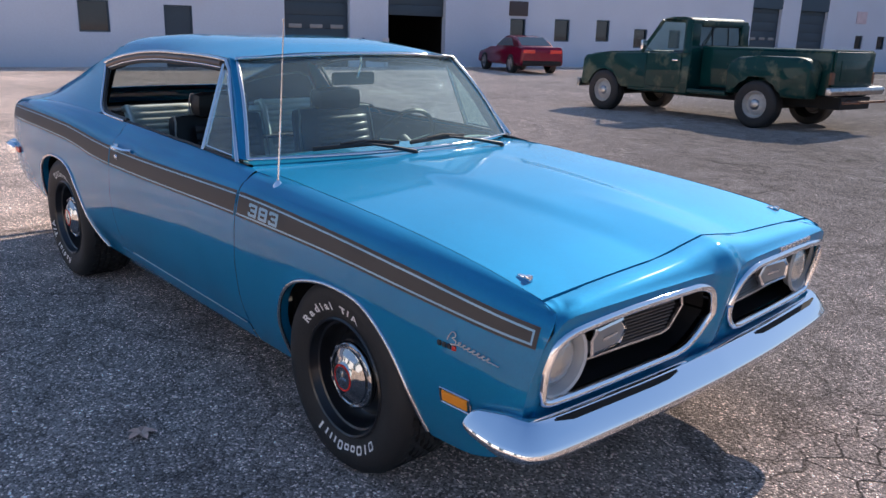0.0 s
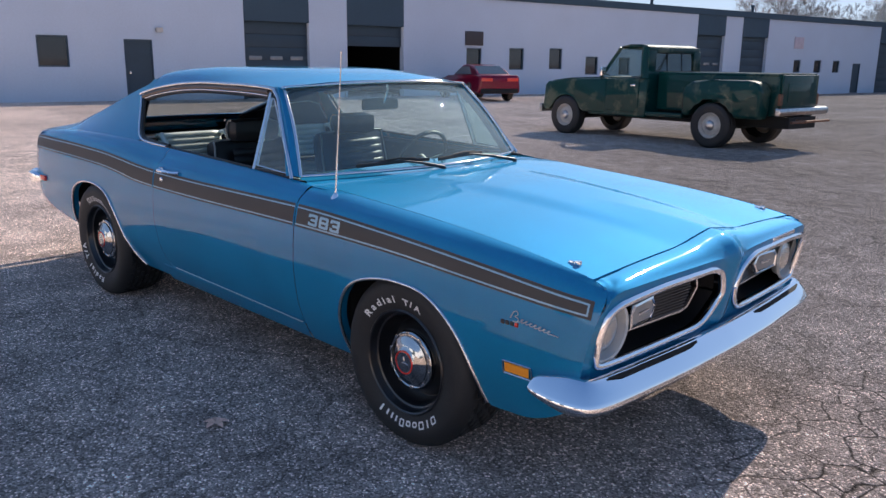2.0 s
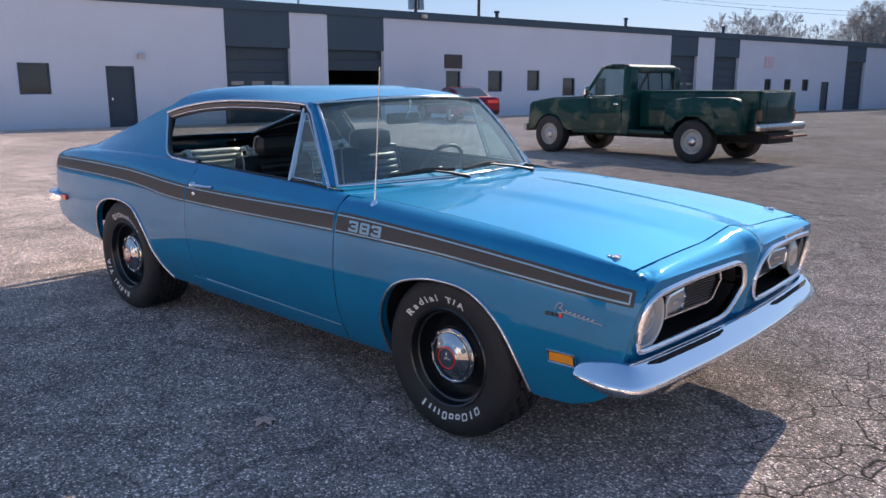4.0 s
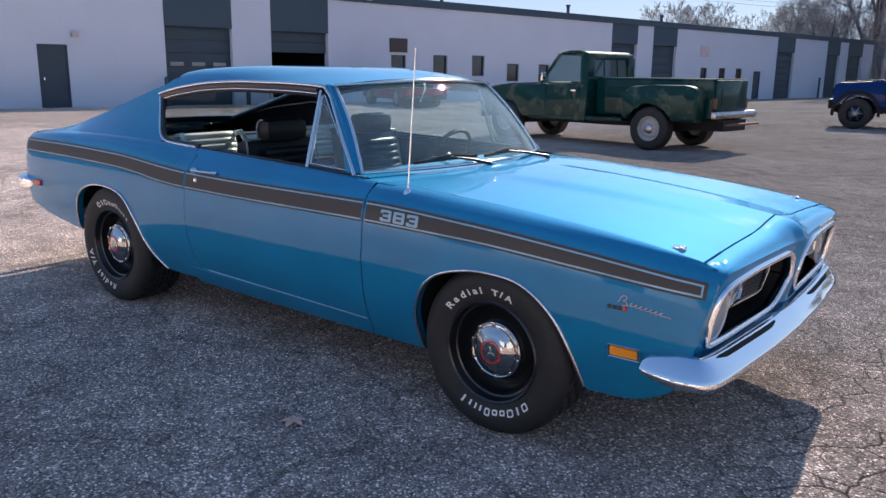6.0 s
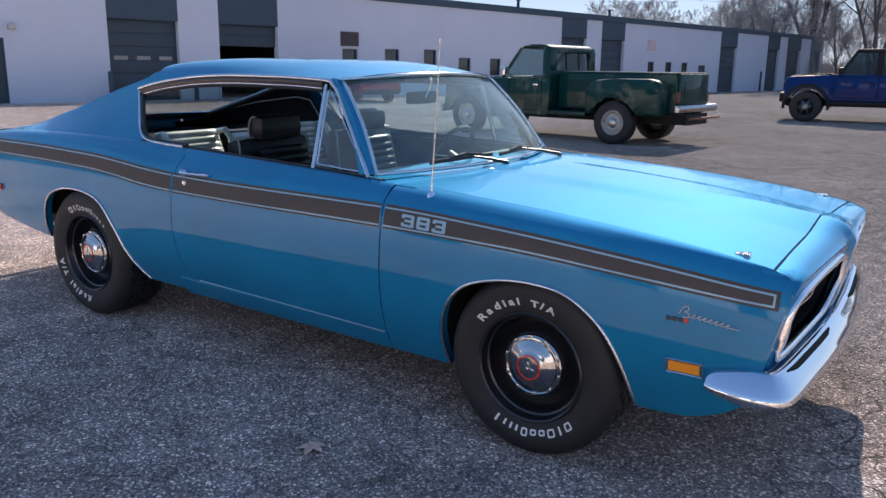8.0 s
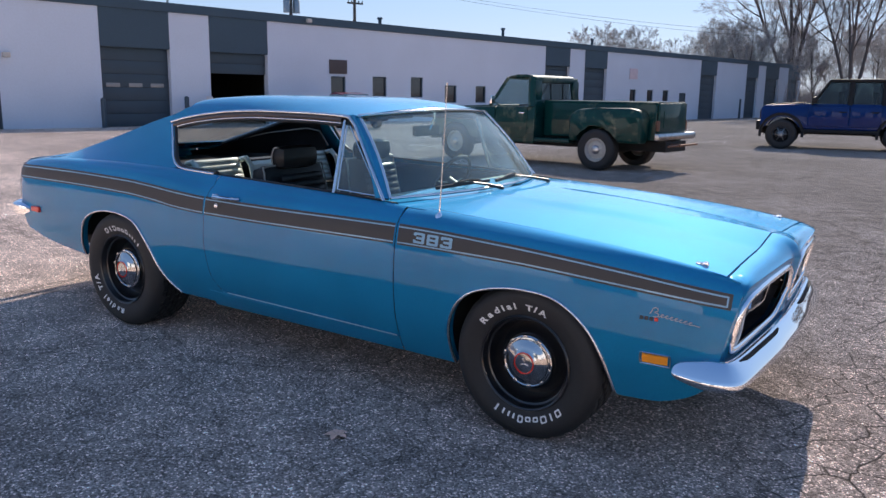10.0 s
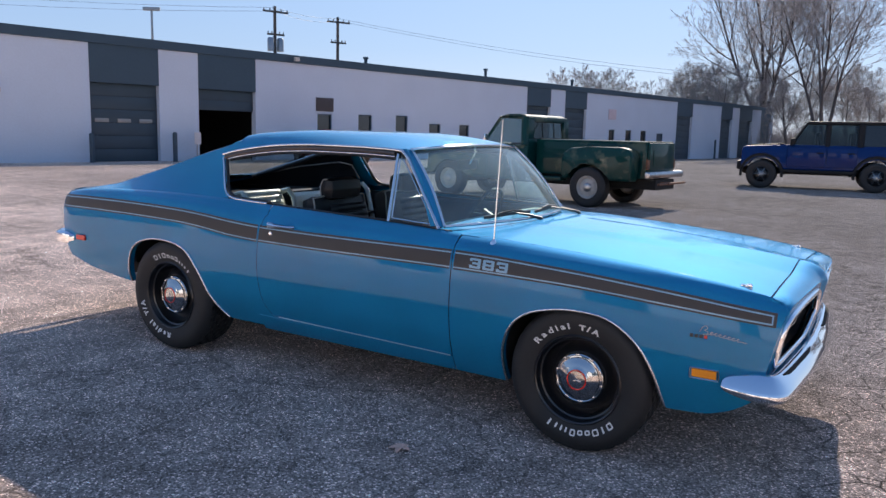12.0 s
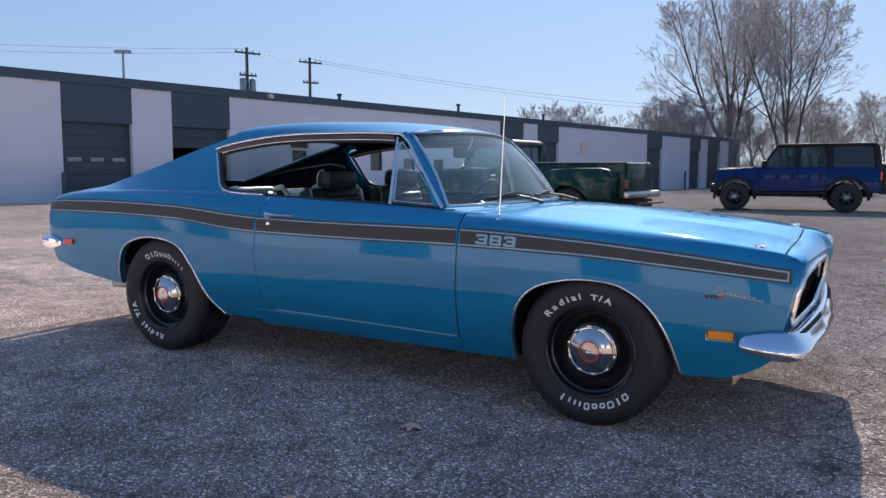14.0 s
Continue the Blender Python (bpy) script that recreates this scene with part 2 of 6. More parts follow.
# white paint; the shaded front's bluish grey is put into the colour
M_WHITEWALL = material("shaded_white_block", (0.47, 0.535, 0.63), 0.8, bump=0.2, scale=14, vary=0.06, vscale=0.5)
M_SLATE = material("slate_blue_metal", (0.028, 0.056, 0.082), 0.55, vary=0.12, vscale=0.8)
M_DOORMETAL = material("dark_steel_door", (0.024, 0.046, 0.066), 0.5, vary=0.12, vscale=1.5)
M_BRONZE = material("dull_bronze_trim", (0.15, 0.115, 0.098), 0.34, 0.8)
M_ARM = material("black_wiper_arm", (0.05, 0.05, 0.052), 0.4, 0.5)
M_WIPER = material("dull_wiper_metal", (0.30, 0.31, 0.32), 0.4, 0.9)
M_GRILLEBAR = material("dark_grille_bar", (0.10, 0.10, 0.105), 0.35, 0.6)
M_LAMPBEZEL = material("pale_grey_lamp_paint", (0.42, 0.44, 0.45), 0.4)
M_LENSGREY = material("frosted_lens", (0.20, 0.205, 0.205), 0.2, coat=0.8)
M_SEATBRIGHT = material("pale_piping", (0.26, 0.26, 0.25), 0.5)
# black vinyl whose shine in the light is painted as a pale colour
M_SEATSHEEN = material("black_vinyl_sheen", (0.58, 0.65, 0.61), 0.25, coat=1.0, bump=0.08, scale=150)
# dark dash; the sun's pale green reflection is put into the colour
M_DASH = material("sunlit_dash_vinyl", (0.25, 0.33, 0.30), 0.45, bump=0.1, scale=180)
M_LEAF = material("dry_leaf", (0.72, 0.45, 0.34), 0.8, vary=0.25, scale=60, vscale=20)
M_PANE = material("dark_window_glass", (0.012, 0.015, 0.018), 0.08, coat=0.5)


# ---- mesh helpers ----
def part(name, bm, mat, parent=None, label="", smooth=True, angle=38):
    me = bpy.data.meshes.new(name)
    bmesh.ops.recalc_face_normals(bm, faces=bm.faces)
    bm.to_mesh(me)
    bm.free()
    me.materials.append(mat)
    if smooth:
        me.shade_smooth()
        me.set_sharp_from_angle(angle=radians(angle))
    ob = new(name, me)
    if parent is not None:
        ob.parent = parent
    if label:
        tagged(ob, label)
    return ob


def grid(bm, rows, close=False):
    """Quads over rows of points; close joins the last column to the first."""
    vs = [[bm.verts.new(p) for p in r] for r in rows]
    for a, b in zip(vs, vs[1:]):
        n = len(a)
        for i in range(n if close else n - 1):
            j = (i + 1) % n
            quad = []
            for v in (a[i], a[j], b[j], b[i]):
                if not quad or all((v.co - q.co).length > 1e-6 for q in quad):
                    quad.append(v)
            if len(quad) > 2:
                bm.faces.new(quad)
    return vs


def box(bm, x0, x1, y0, y1, z0, z1, bevel=0.0, m=None):
    vs = [bm.verts.new((x, y, z)) for x in (x0, x1) for y in (y0, y1) for z in (z0, z1)]
    fs = [bm.faces.new([vs[i] for i in f]) for f in ((0, 1, 3, 2), (4, 6, 7, 5), (0, 4, 5, 1), (2, 3, 7, 6), (0, 2, 6, 4), (1, 5, 7, 3))]
    if m is not None:
        bmesh.ops.transform(bm, matrix=m, verts=vs)
    if bevel:
        es = list({e for f in fs for e in f.edges})
        bmesh.ops.bevel(bm, geom=es, offset=bevel, segments=2, profile=0.6, affect="EDGES")


def tube(bm, pts, radius, sides=8, flat=1.0):
    """A round bar along points; radius may be a list."""
    pts = [Vector(p) for p in pts]
    rings = []
    up = None
    for i, p in enumerate(pts):
        d = (pts[min(i + 1, len(pts) - 1)] - pts[max(i - 1, 0)]).normalized()
        if up is None:
            up = Vector((0, 0, 1)) if abs(d.z) < 0.9 else Vector((0, 1, 0))
        side = d.cross(up).normalized()
        up = side.cross(d).normalized()
        r = radius[i] if isinstance(radius, (list, tuple)) else radius
        rings.append([p + side * (r * math.cos(a)) + up * (r * flat * math.sin(a)) for a in (2 * math.pi * k / sides for k in range(sides))])
    vs = grid(bm, rings, close=True)
    bm.faces.new(list(reversed(vs[0])))
    bm.faces.new(vs[-1])


def lathe(bm, profile, sides=48, centre=(0, 0, 0), arc=(0, 2 * math.pi)):
    """Turns (radius, y) points round the y axis."""
    c = Vector(centre)
    full = arc[1] - arc[0] > 6.28
    n = sides if full else sides + 1
    angs = [arc[0] + (arc[1] - arc[0]) * k / sides for k in range(n)]
    grid(bm, [[c + Vector((r * math.cos(a), y, r * math.sin(a))) for a in angs] for r, y in profile], close=full)


def curve_at(table):
    """A smooth monotone curve through (x, value) points."""
    xs, ys = [p[0] for p in table], [p[1] for p in table]
    n = len(xs)
    d = [(ys[i + 1] - ys[i]) / (xs[i + 1] - xs[i]) for i in range(n - 1)]
    m = [d[0]] + [0 if d[i - 1] * d[i] <= 0 else 2 * d[i - 1] * d[i] / (d[i - 1] + d[i]) for i in range(1, n - 1)] + [d[-1]]

    def f(x):
        if x <= xs[0]:
            return ys[0]
        if x >= xs[-1]:
            return ys[-1]
        i = max(k for k in range(n - 1) if xs[k] <= x)
        h = xs[i + 1] - xs[i]
        t = (x - xs[i]) / h
        return (1 + 2 * t) * (1 - t) ** 2 * ys[i] + t * (1 - t) ** 2 * h * m[i] + t * t * (3 - 2 * t) * ys[i + 1] + t * t * (t - 1) * h * m[i + 1]
    return f


def smooth_path(pts, per=6):
    """Catmull-Rom through points."""
    P = [Vector(p) for p in pts]
    out = []
    for i in range(len(P) - 1):
        a, b, c, d = P[max(i - 1, 0)], P[i], P[i + 1], P[min(i + 2, len(P) - 1)]
        for k in range(per):
            t = k / per
            out.append(0.5 * (2 * b + (c - a) * t + (2 * a - 5 * b + 4 * c - d) * t * t + (3 * b - a - 3 * c + d) * t ** 3))
    return out + [P[-1]]


def thing(name, label, category, group="", m=None, kind=""):
    ob = new(name)
    ob.empty_display_size = 0.1
    if m is not None:
        ob.matrix_world = m
    return tagged(ob, label, category, group, kind)


# ---- ground ----
NORMAL = (LOT.to_3x3() @ Vector((0, 0, 1)))


def ground_height(x, y):
    """Level lot that falls a little round the parked coupe."""
    r = math.hypot(x, y)
    t = min(max((r - 3.6) / 6.0, 0), 1)
    w = 1 - t * t * (3 - 2 * t)
    far = min(max((y - 28) / 25, 0), 1)
    return -w * (NORMAL.x * x + NORMAL.y * y) / NORMAL.z - 0.35 * far * far * (3 - 2 * far)


def build_ground():
    bm = bmesh.new()
    line = [math.sinh(k / 60 * 6.6) * 3.3 for k in range(-60, 61)]
    grid(bm, [[(x, y, ground_height(x, y)) for x in line] for y in line])
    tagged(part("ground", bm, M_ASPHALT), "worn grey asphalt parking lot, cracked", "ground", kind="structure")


build_ground()

# ---- the long unit building ----
AZ = radians(79.94)
FAC = Matrix.Translation(Vector((-math.sin(AZ), math.cos(AZ), 0)) * 26.34) @ Matrix.Rotation(AZ, 4, "Z") @ Matrix.Translation((0.155, 0, 0))
# in this frame x runs along the front, -y faces the lot
ROOF, WHITE = 4.75, 4.4
BAYS = [(-4.5, -1.7), (9.85, 12.62), (14.38, 17.2), (37.7, 40.35), (42.1, 44.85), (59.2, 62.2), (68.4, 71.0), (72.8, 76.0), (78.5, 81.4)]
OPENINGS = [("window", 2.5, 3.5, 1.18, 2.24), ("door", 5.33, 6.33, 0.0, 2.17), ("window", 20.7, 21.6, 1.3, 2.16), ("window", 23.32, 24.27, 1.18, 2.21), ("window", 25.97, 26.87, 1.22, 2.25),
            ("window", 28.57, 29.52, 0.95, 1.88), ("window", 31.12, 32.02, 0.95, 1.88), ("window", 48.1, 48.95, 1.1, 1.93), ("window", 50.6, 51.5, 1.1, 1.93), ("window", 53.0, 53.9, 1.1, 1.93), ("door", 55.7, 56.8, -0.3, 1.75)]


def wall_bm(x0, x1, z0, z1, depth, holes):
    """One solid wall with openings cut through it."""
    xs = sorted({x0, x1, *[h[0] for h in holes], *[h[1] for h in holes]})
    zs = sorted({z0, z1, *[h[2] for h in holes], *[h[3] for h in holes]})
    solid = {(i, k) for i in range(len(xs) - 1) for k in range(len(zs) - 1) if not any(h[0] <= xs[i] < h[1] and h[2] <= zs[k] < h[3] for h in holes)}
    bm = bmesh.new()
    made = {}

    def v(i, y, k):
        if (i, y, k) not in made:
            made[i, y, k] = bm.verts.new((xs[i], y, zs[k]))
        return made[i, y, k]
    for i, k in solid:
        for y in (0, depth):
            bm.faces.new((v(i, y, k), v(i + 1, y, k), v(i + 1, y, k + 1), v(i, y, k + 1)))
        for di, dk, e in ((-1, 0, ((i, k), (i, k + 1))), (1, 0, ((i + 1, k), (i + 1, k + 1))), (0, -1, ((i, k), (i + 1, k))), (0, 1, ((i, k + 1), (i + 1, k + 1)))):
            if (i + di, k + dk) not in solid:
                (p, q), (r, s) = e
                bm.faces.new((v(p, 0, q), v(r, 0, s), v(r, depth, s), v(p, depth, q)))
    return bm


def overhead_door(root, a, b, z0, top, step, label):
    """A sectional door: a board with separate panels on its face."""
    bm = bmesh.new()
    box(bm, a, b, 0.225, 0.25, z0, top)
    d = part("overhead_door", bm, M_DARK, root, label, smooth=False)
    z = z0
    while z < top - 0.05:
        bm = bmesh.new()
        box(bm, a + 0.01, b - 0.01, 0.195, 0.223, z + 0.006, min(z + step, top) - 0.006, 0.005)
        part("door_panel", bm, M_DOORMETAL, d)
        z += step
    return d


def build_building():
    root = thing("industrial_building", "long white block industrial building with slate-blue bays", "building", m=FAC)
    spans, x = [], -40.0
    for a, b in BAYS:
        spans.append((x, a))
        x = b
    spans.append((x, 82.0))
    for a, b in spans:
        holes = sorted((o for o in OPENINGS if a < o[1] and o[2] < b), key=lambda o: o[1])
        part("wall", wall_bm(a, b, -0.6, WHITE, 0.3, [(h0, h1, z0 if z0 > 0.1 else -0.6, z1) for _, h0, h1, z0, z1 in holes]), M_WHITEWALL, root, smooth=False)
    for kind, h0, h1, z0, z1 in OPENINGS:
        bm = bmesh.new()
        if kind == "window":
            box(bm, h0, h1, 0.12, 0.16, z0, z1)
            w = part("window", bm, M_PANE, root, "dark window pane", smooth=False)
            bm = bmesh.new()
            for q in ((h0, h0 + 0.05, z0, z1), (h1 - 0.05, h1, z0, z1), (h0 + 0.05, h1 - 0.05, z0, z0 + 0.05), (h0 + 0.05, h1 - 0.05, z1 - 0.05, z1)):
                box(bm, q[0], q[1], 0.06, 0.118, q[2], q[3])
            part("window_frame", bm, M_SLATE, w, smooth=False)
        else:
            box(bm, h0 + 0.05, h1 - 0.05, 0.08, 0.13, z0, z1 - 0.05)
            w = part("door", bm, M_DOORMETAL, root, "dark steel entrance door", smooth=False)
            bm = bmesh.new()
            box(bm, h0, h0 + 0.048, 0.03, 0.2, z0, z1)
            box(bm, h1 - 0.048, h1, 0.03, 0.2, z0, z1)
            box(bm, h0 + 0.048, h1 - 0.048, 0.03, 0.2, z1 - 0.048, z1)
            part("door_frame", bm, M_SLATE, w, smooth=False)
            bm = bmesh.new()
            box(bm, h0 + 0.14, h0 + 0.2, 0.02, 0.078, z0 + 0.95, z0 + 1.05, 0.008)
            part("handle", bm, M_BRIGHT, w)
    for i, (a, b) in enumerate(BAYS):
        top = 2.98 if a < 30 else 3.25
        bm = bmesh.new()
        box(bm, a, b, -0.02, 0.28, top, WHITE)
        part("bay_panel", bm, M_SLATE, root, "slate-blue metal panel above the bay", smooth=False)
        if i == 2:
            # half-raised roller door with the dark workshop behind it
            overhead_door(root, a, b, 2.12, top, 0.43, "half-raised dark overhead door")
            bm = bmesh.new()
            for q in ((a, b, 7.9, 8.0, -0.1, 3.2), (a - 1.5, a - 1.4, 0.3, 8, -0.1, 3.2), (b + 1.4, b + 1.5, 0.3, 8, -0.1, 3.2), (a - 1.4, b + 1.4, 0.3, 8, 3.2, 3.3), (a - 1.4, a, 0.3, 0.4, 0, 3.2), (b, b + 1.4, 0.3, 0.4, 0, 3.2)):
                box(bm, *q)
            part("workshop", bm, M_DARK, root, "dark workshop interior", smooth=False)
            continue
        d = overhead_door(root, a, b, -0.5, top, 0.5, "closed dark overhead door")
        if a < 40:
            for k in range(3):
                bm = bmesh.new()
                c = a + (b - a) * (0.18 + 0.32 * k)
                box(bm, c - 0.27, c + 0.27, 0.17, 0.198, 1.5, 1.66, 0.02)
                part("door_light", bm, M_LENSGREY, d, "narrow window strip")
    bm = bmesh.new()
    box(bm, -40.05, 82.05, -0.08, 0.32, WHITE + 0.002, ROOF)
    part("fascia", bm, M_SLATE, root, "slate-blue roof fascia", smooth=False)
    bm = bmesh.new()
    box(bm, -40, 82, 0.322, 24, ROOF - 0.35, ROOF - 0.15)
    box(bm, -40, -39.7, 0.302, 24, -0.6, ROOF - 0.36)
    box(bm, 81.7, 82, 0.302, 24, -0.6, ROOF - 0.36)
    box(bm, -39.7, 81.7, 23.7, 24, -0.6, ROOF - 0.36)
    part("roof", bm, M_SLATE, root, smooth=False)
    return root


build_building()

# ---- the blue fastback coupe (own frame: x ahead, y to its left, z up, wheelbase centred on x = 0) ----
COUPE = thing("fastback_coupe", "bright blue metallic fastback coupe with charcoal side stripe", "car", m=LOT)
plan = curve_at([(-2.62, 0.775), (-2.45, 0.835), (-2.2, 0.865), (-1.8, 0.885), (-1.3, 0.890), (-0.5, 0.888), (0.7, 0.888), (1.3, 0.888), (1.8, 0.878), (2.05, 0.864), (2.25, 0.835)])
shoulder = curve_at([(-2.62, 0.915), (-2.3, 0.95), (-1.9, 0.972), (-1.4, 0.975), (-1.0, 0.962), (-0.6, 0.935), (0.0, 0.925), (0.7, 0.915), (1.2, 0.90), (1.5, 0.885), (1.74, 0.868), (1.97, 0.846), (2.18, 0.815), (2.26, 0.80)])
low_inset = curve_at([(0.18, 0.158), (0.26, 0.092), (0.34, 0.053), (0.40, 0.0315), (0.428, 0.0225), (0.44, 0.0195), (0.52, 0.008), (0.62, 0.0), (0.72, 0.0)])
top_inset = curve_at([(-0.30, 0.0), (-0.20, 0.004), (-0.12, 0.012), (-0.07, 0.022), (-0.035, 0.034), (-0.012, 0.05), (0.0, 0.068)])
belt_z = curve_at([(-2.62, 0.925), (-2.24, 0.968), (-1.9, 0.985), (-1.3, 0.998), (-0.9, 0.995), (-0.6, 0.985), (-0.3, 0.978), (0.25, 0.966), (0.55, 0.955), (0.7, 0.945)])
belt_y = curve_at([(-2.62, 0.66), (-2.4, 0.72), (-2.0, 0.765), (-1.3, 0.785), (-0.6, 0.775), (0.2, 0.77), (0.7, 0.775)])
hood_z = curve_at([(0.45, 0.948), (0.75, 0.945), (1.2, 0.925), (1.6, 0.900), (1.9, 0.872), (2.1, 0.843), (2.15, 0.834), (2.2, 0.818), (2.25, 0.795)])
seam_y = curve_at([(0.6, 0.748), (1.3, 0.752), (2.0, 0.767), (2.2, 0.771)])


def half_width(x, z):
    return plan(x) - low_inset(z) - top_inset(z - shoulder(x))


ARCH_F = smooth_path([(0.992, 0.25, 0), (0.990, 0.40, 0), (1.025, 0.53, 0), (1.11, 0.62, 0), (1.25, 0.665, 0), (1.39, 0.675, 0), (1.52, 0.655, 0), (1.64, 0.575, 0), (1.72, 0.45, 0), (1.765, 0.30, 0)], 5)
ARCH_R = smooth_path([(-1.752, 0.39, 0), (-1.75, 0.50, 0), (-1.69, 0.63, 0), (-1.55, 0.695, 0), (-1.36, 0.705, 0), (-1.20, 0.665, 0), (-1.09, 0.545, 0), (-0.995, 0.37, 0), (-0.90, 0.275, 0)], 5)
door_rear = curve_at([(0.30, -0.48), (0.345, -0.505), (0.37, -0.54), (0.43, -0.572), (0.55, -0.595), (0.66, -0.602), (0.80, -0.595), (0.99, -0.565)])
nose_edge = curve_at([(0.30, 2.10), (0.36, 2.135), (0.45, 2.158), (0.54, 2.172), (0.63, 2.19), (0.73, 2.212), (0.78, 2.220), (0.80, 2.214), (0.82, 2.195)])
tail_edge = curve_at([(0.40, -2.40), (0.47, -2.43), (0.52, -2.475), (0.60, -2.515), (0.70, -2.575), (0.80, -2.60), (0.88, -2.588), (0.94, -2.55)])


def lin(a, b, n):
    return [a + (b - a) * i / n for i in range(n + 1)]


def side_panel(cols, edge_lo=None, edge_hi=None, rows=20, top=True, to_belt=True, z_top=None):
    """Skin over columns (x, foot height). edge_lo and edge_hi bend the ends to a line x(z)."""
    bm = bmesh.new()
    x_lo, x_hi = cols[0][0], cols[-1][0]
    out = []
    for x0, foot in cols:
        zt = z_top(x0) if z_top else shoulder(x0)
        pts = []
        for i in range(rows + 1):
            v = i / rows
            v = 1 - (1 - v) ** 1.35
            z = foot + (zt - foot) * v
            x = x0
            if edge_lo:
                x += max(0, 1 - (x0 - x_lo) / 0.32) * (edge_lo(z) - x_lo)
            if edge_hi:
                x += max(0, 1 - (x_hi - x0) / 0.30) * (edge_hi(z) - x_hi)
            pts.append(Vector((x, -half_width(x, z), z)))
        if top:
            x = pts[-1].x
            end = Vector((x, -belt_y(x), belt_z(x))) if to_belt else Vector((x, -seam_y(x) - 0.004, hood_z(x)))
            p0 = pts[-1]
            mid = Vector((x, p0.y * 0.62 + end.y * 0.38, max(p0.z, p0.z + (end.z - p0.z) * 0.72)))
            for k in range(1, 7):
                t = k / 6
                pts.append((1 - t) ** 2 * p0 + 2 * t * (1 - t) * mid + t * t * end)
        # folded inward lip along the foot
        lip = pts[0] + Vector((0, 0.035, 0.004))
        out.append([lip] + pts)
    grid(bm, out)
    return bm


def mirror(bm):
    bmesh.ops.scale(bm, vec=(1, -1, 1), verts=bm.verts)
    bmesh.ops.reverse_faces(bm, faces=bm.faces)
    return bm


def fender_cols():
    cols = [(x, 0.245) for x in lin(0.700, 0.985, 8)]
    cols += [(p.x, p.y) for p in ARCH_F]
    foot = curve_at([(1.77, 0.285), (1.95, 0.295), (2.06, 0.322), (2.14, 0.365), (2.2, 0.42)])
    return [c for c in cols] + [(x, foot(x)) for x in lin(1.775, 2.2, 14)]


def quarter_cols():
    foot = curve_at([(-2.55, 0.485), (-2.43, 0.472), (-2.2, 0.438), (-1.84, 0.396), (-1.75, 0.39)])
    cols = [(x, foot(x)) for x in lin(-2.55, -1.756, 22)]
    cols += [(p.x, p.y) for p in ARCH_R]
    return cols + [(x, 0.268) for x in lin(-0.89, -0.60, 10)]


def sill_bm():
    bm = bmesh.new()
    top = lambda x: 0.345 - 0.012 * (x + 0.5)
    grid(bm, [[Vector((x, -half_width(x, z) - 0.003, z)) for z in lin(0.245, top(x) - 0.010, 6)] + [Vector((x, -half_width(x, 0.335) - 0.001, top(x) - 0.004)), Vector((x, -half_width(x, 0.34) + 0.010, top(x) - 0.001)), Vector((x, -half_width(x, 0.34) + 0.03, top(x) - 0.002))] for x in lin(-0.62, 0.699, 16)])
    return bm


def door_bm():
    foot = lambda x: 0.349 - 0.012 * (x + 0.5)
    return side_panel([(x, foot(x)) for x in lin(-0.596, 0.695, 26)], edge_lo=lambda z: door_rear(z) + 0.004)


# window opening seen from the side: (x, z)
DRIP = curve_at([(-1.14, 1.232), (-1.0, 1.272), (-0.83, 1.303), (-0.61, 1.328), (-0.36, 1.34), (-0.05, 1.342), (0.16, 1.338), (0.26, 1.33)])


def glass_y(z):
    """Half width of the cabin's side at a height."""
    return 0.775 - 0.38 * (z - 0.97) - 0.10 * max(0, z - 1.1) ** 2


CREST = [(-0.975, 0.622, 1.340), (-1.02, 0.624, 1.331), (-1.055, 0.628, 1.314), (-1.10, 0.632, 1.297), (-1.23, 0.634, 1.262), (-1.36, 0.636, 1.226), (-1.63, 0.642, 1.143), (-1.90, 0.652, 1.066), (-2.10, 0.665, 1.008), (-2.3, 0.68, 0.966), (-2.52, 0.67, 0.937)]
roof_mid = curve_at([(-2.55, 0.942), (-2.3, 0.968), (-2.0, 1.042), (-1.6, 1.168), (-1.25, 1.288), (-1.0, 1.380), (-0.87, 1.400), (-0.5, 1.421), (-0.1, 1.422), (0.15, 1.406), (0.36, 1.370)])
roof_power = curve_at([(-1.0, 12.0), (-0.6, 8.0), (-0.2, 4.6), (0.12, 2.9), (0.30, 2.6)])
REAR_EDGE = [(-1.075, 1.234), (-1.045, 1.172), (-1.012, 1.10), (-0.975, 1.035), (-0.915, 1.003)]


def roof_point(x, s, bow=0.0):
    """The roof's skin; s runs from -1 at the right drip rail to 1 at the left."""
    zr = DRIP(x) + 0.008
    xx = x + bow * (1 - s * s)
    return Vector((xx, s * (glass_y(zr) + 0.008), zr + (roof_mid(xx) - zr) * (1 - abs(s) ** roof_power(x))))


def roof_bm():
    bm = bmesh.new()
    across = [math.copysign(1 - (1 - abs(k) / 16) ** 1.6, k) for k in range(-16, 17)]
    grid(bm, [[roof_point(x, s, 0.045 if x > 0.1 else 0.045 * max(0, (x + 0.2) / 0.3)) for s in across] for x in lin(-0.985, 0.30, 34)])
    return bm


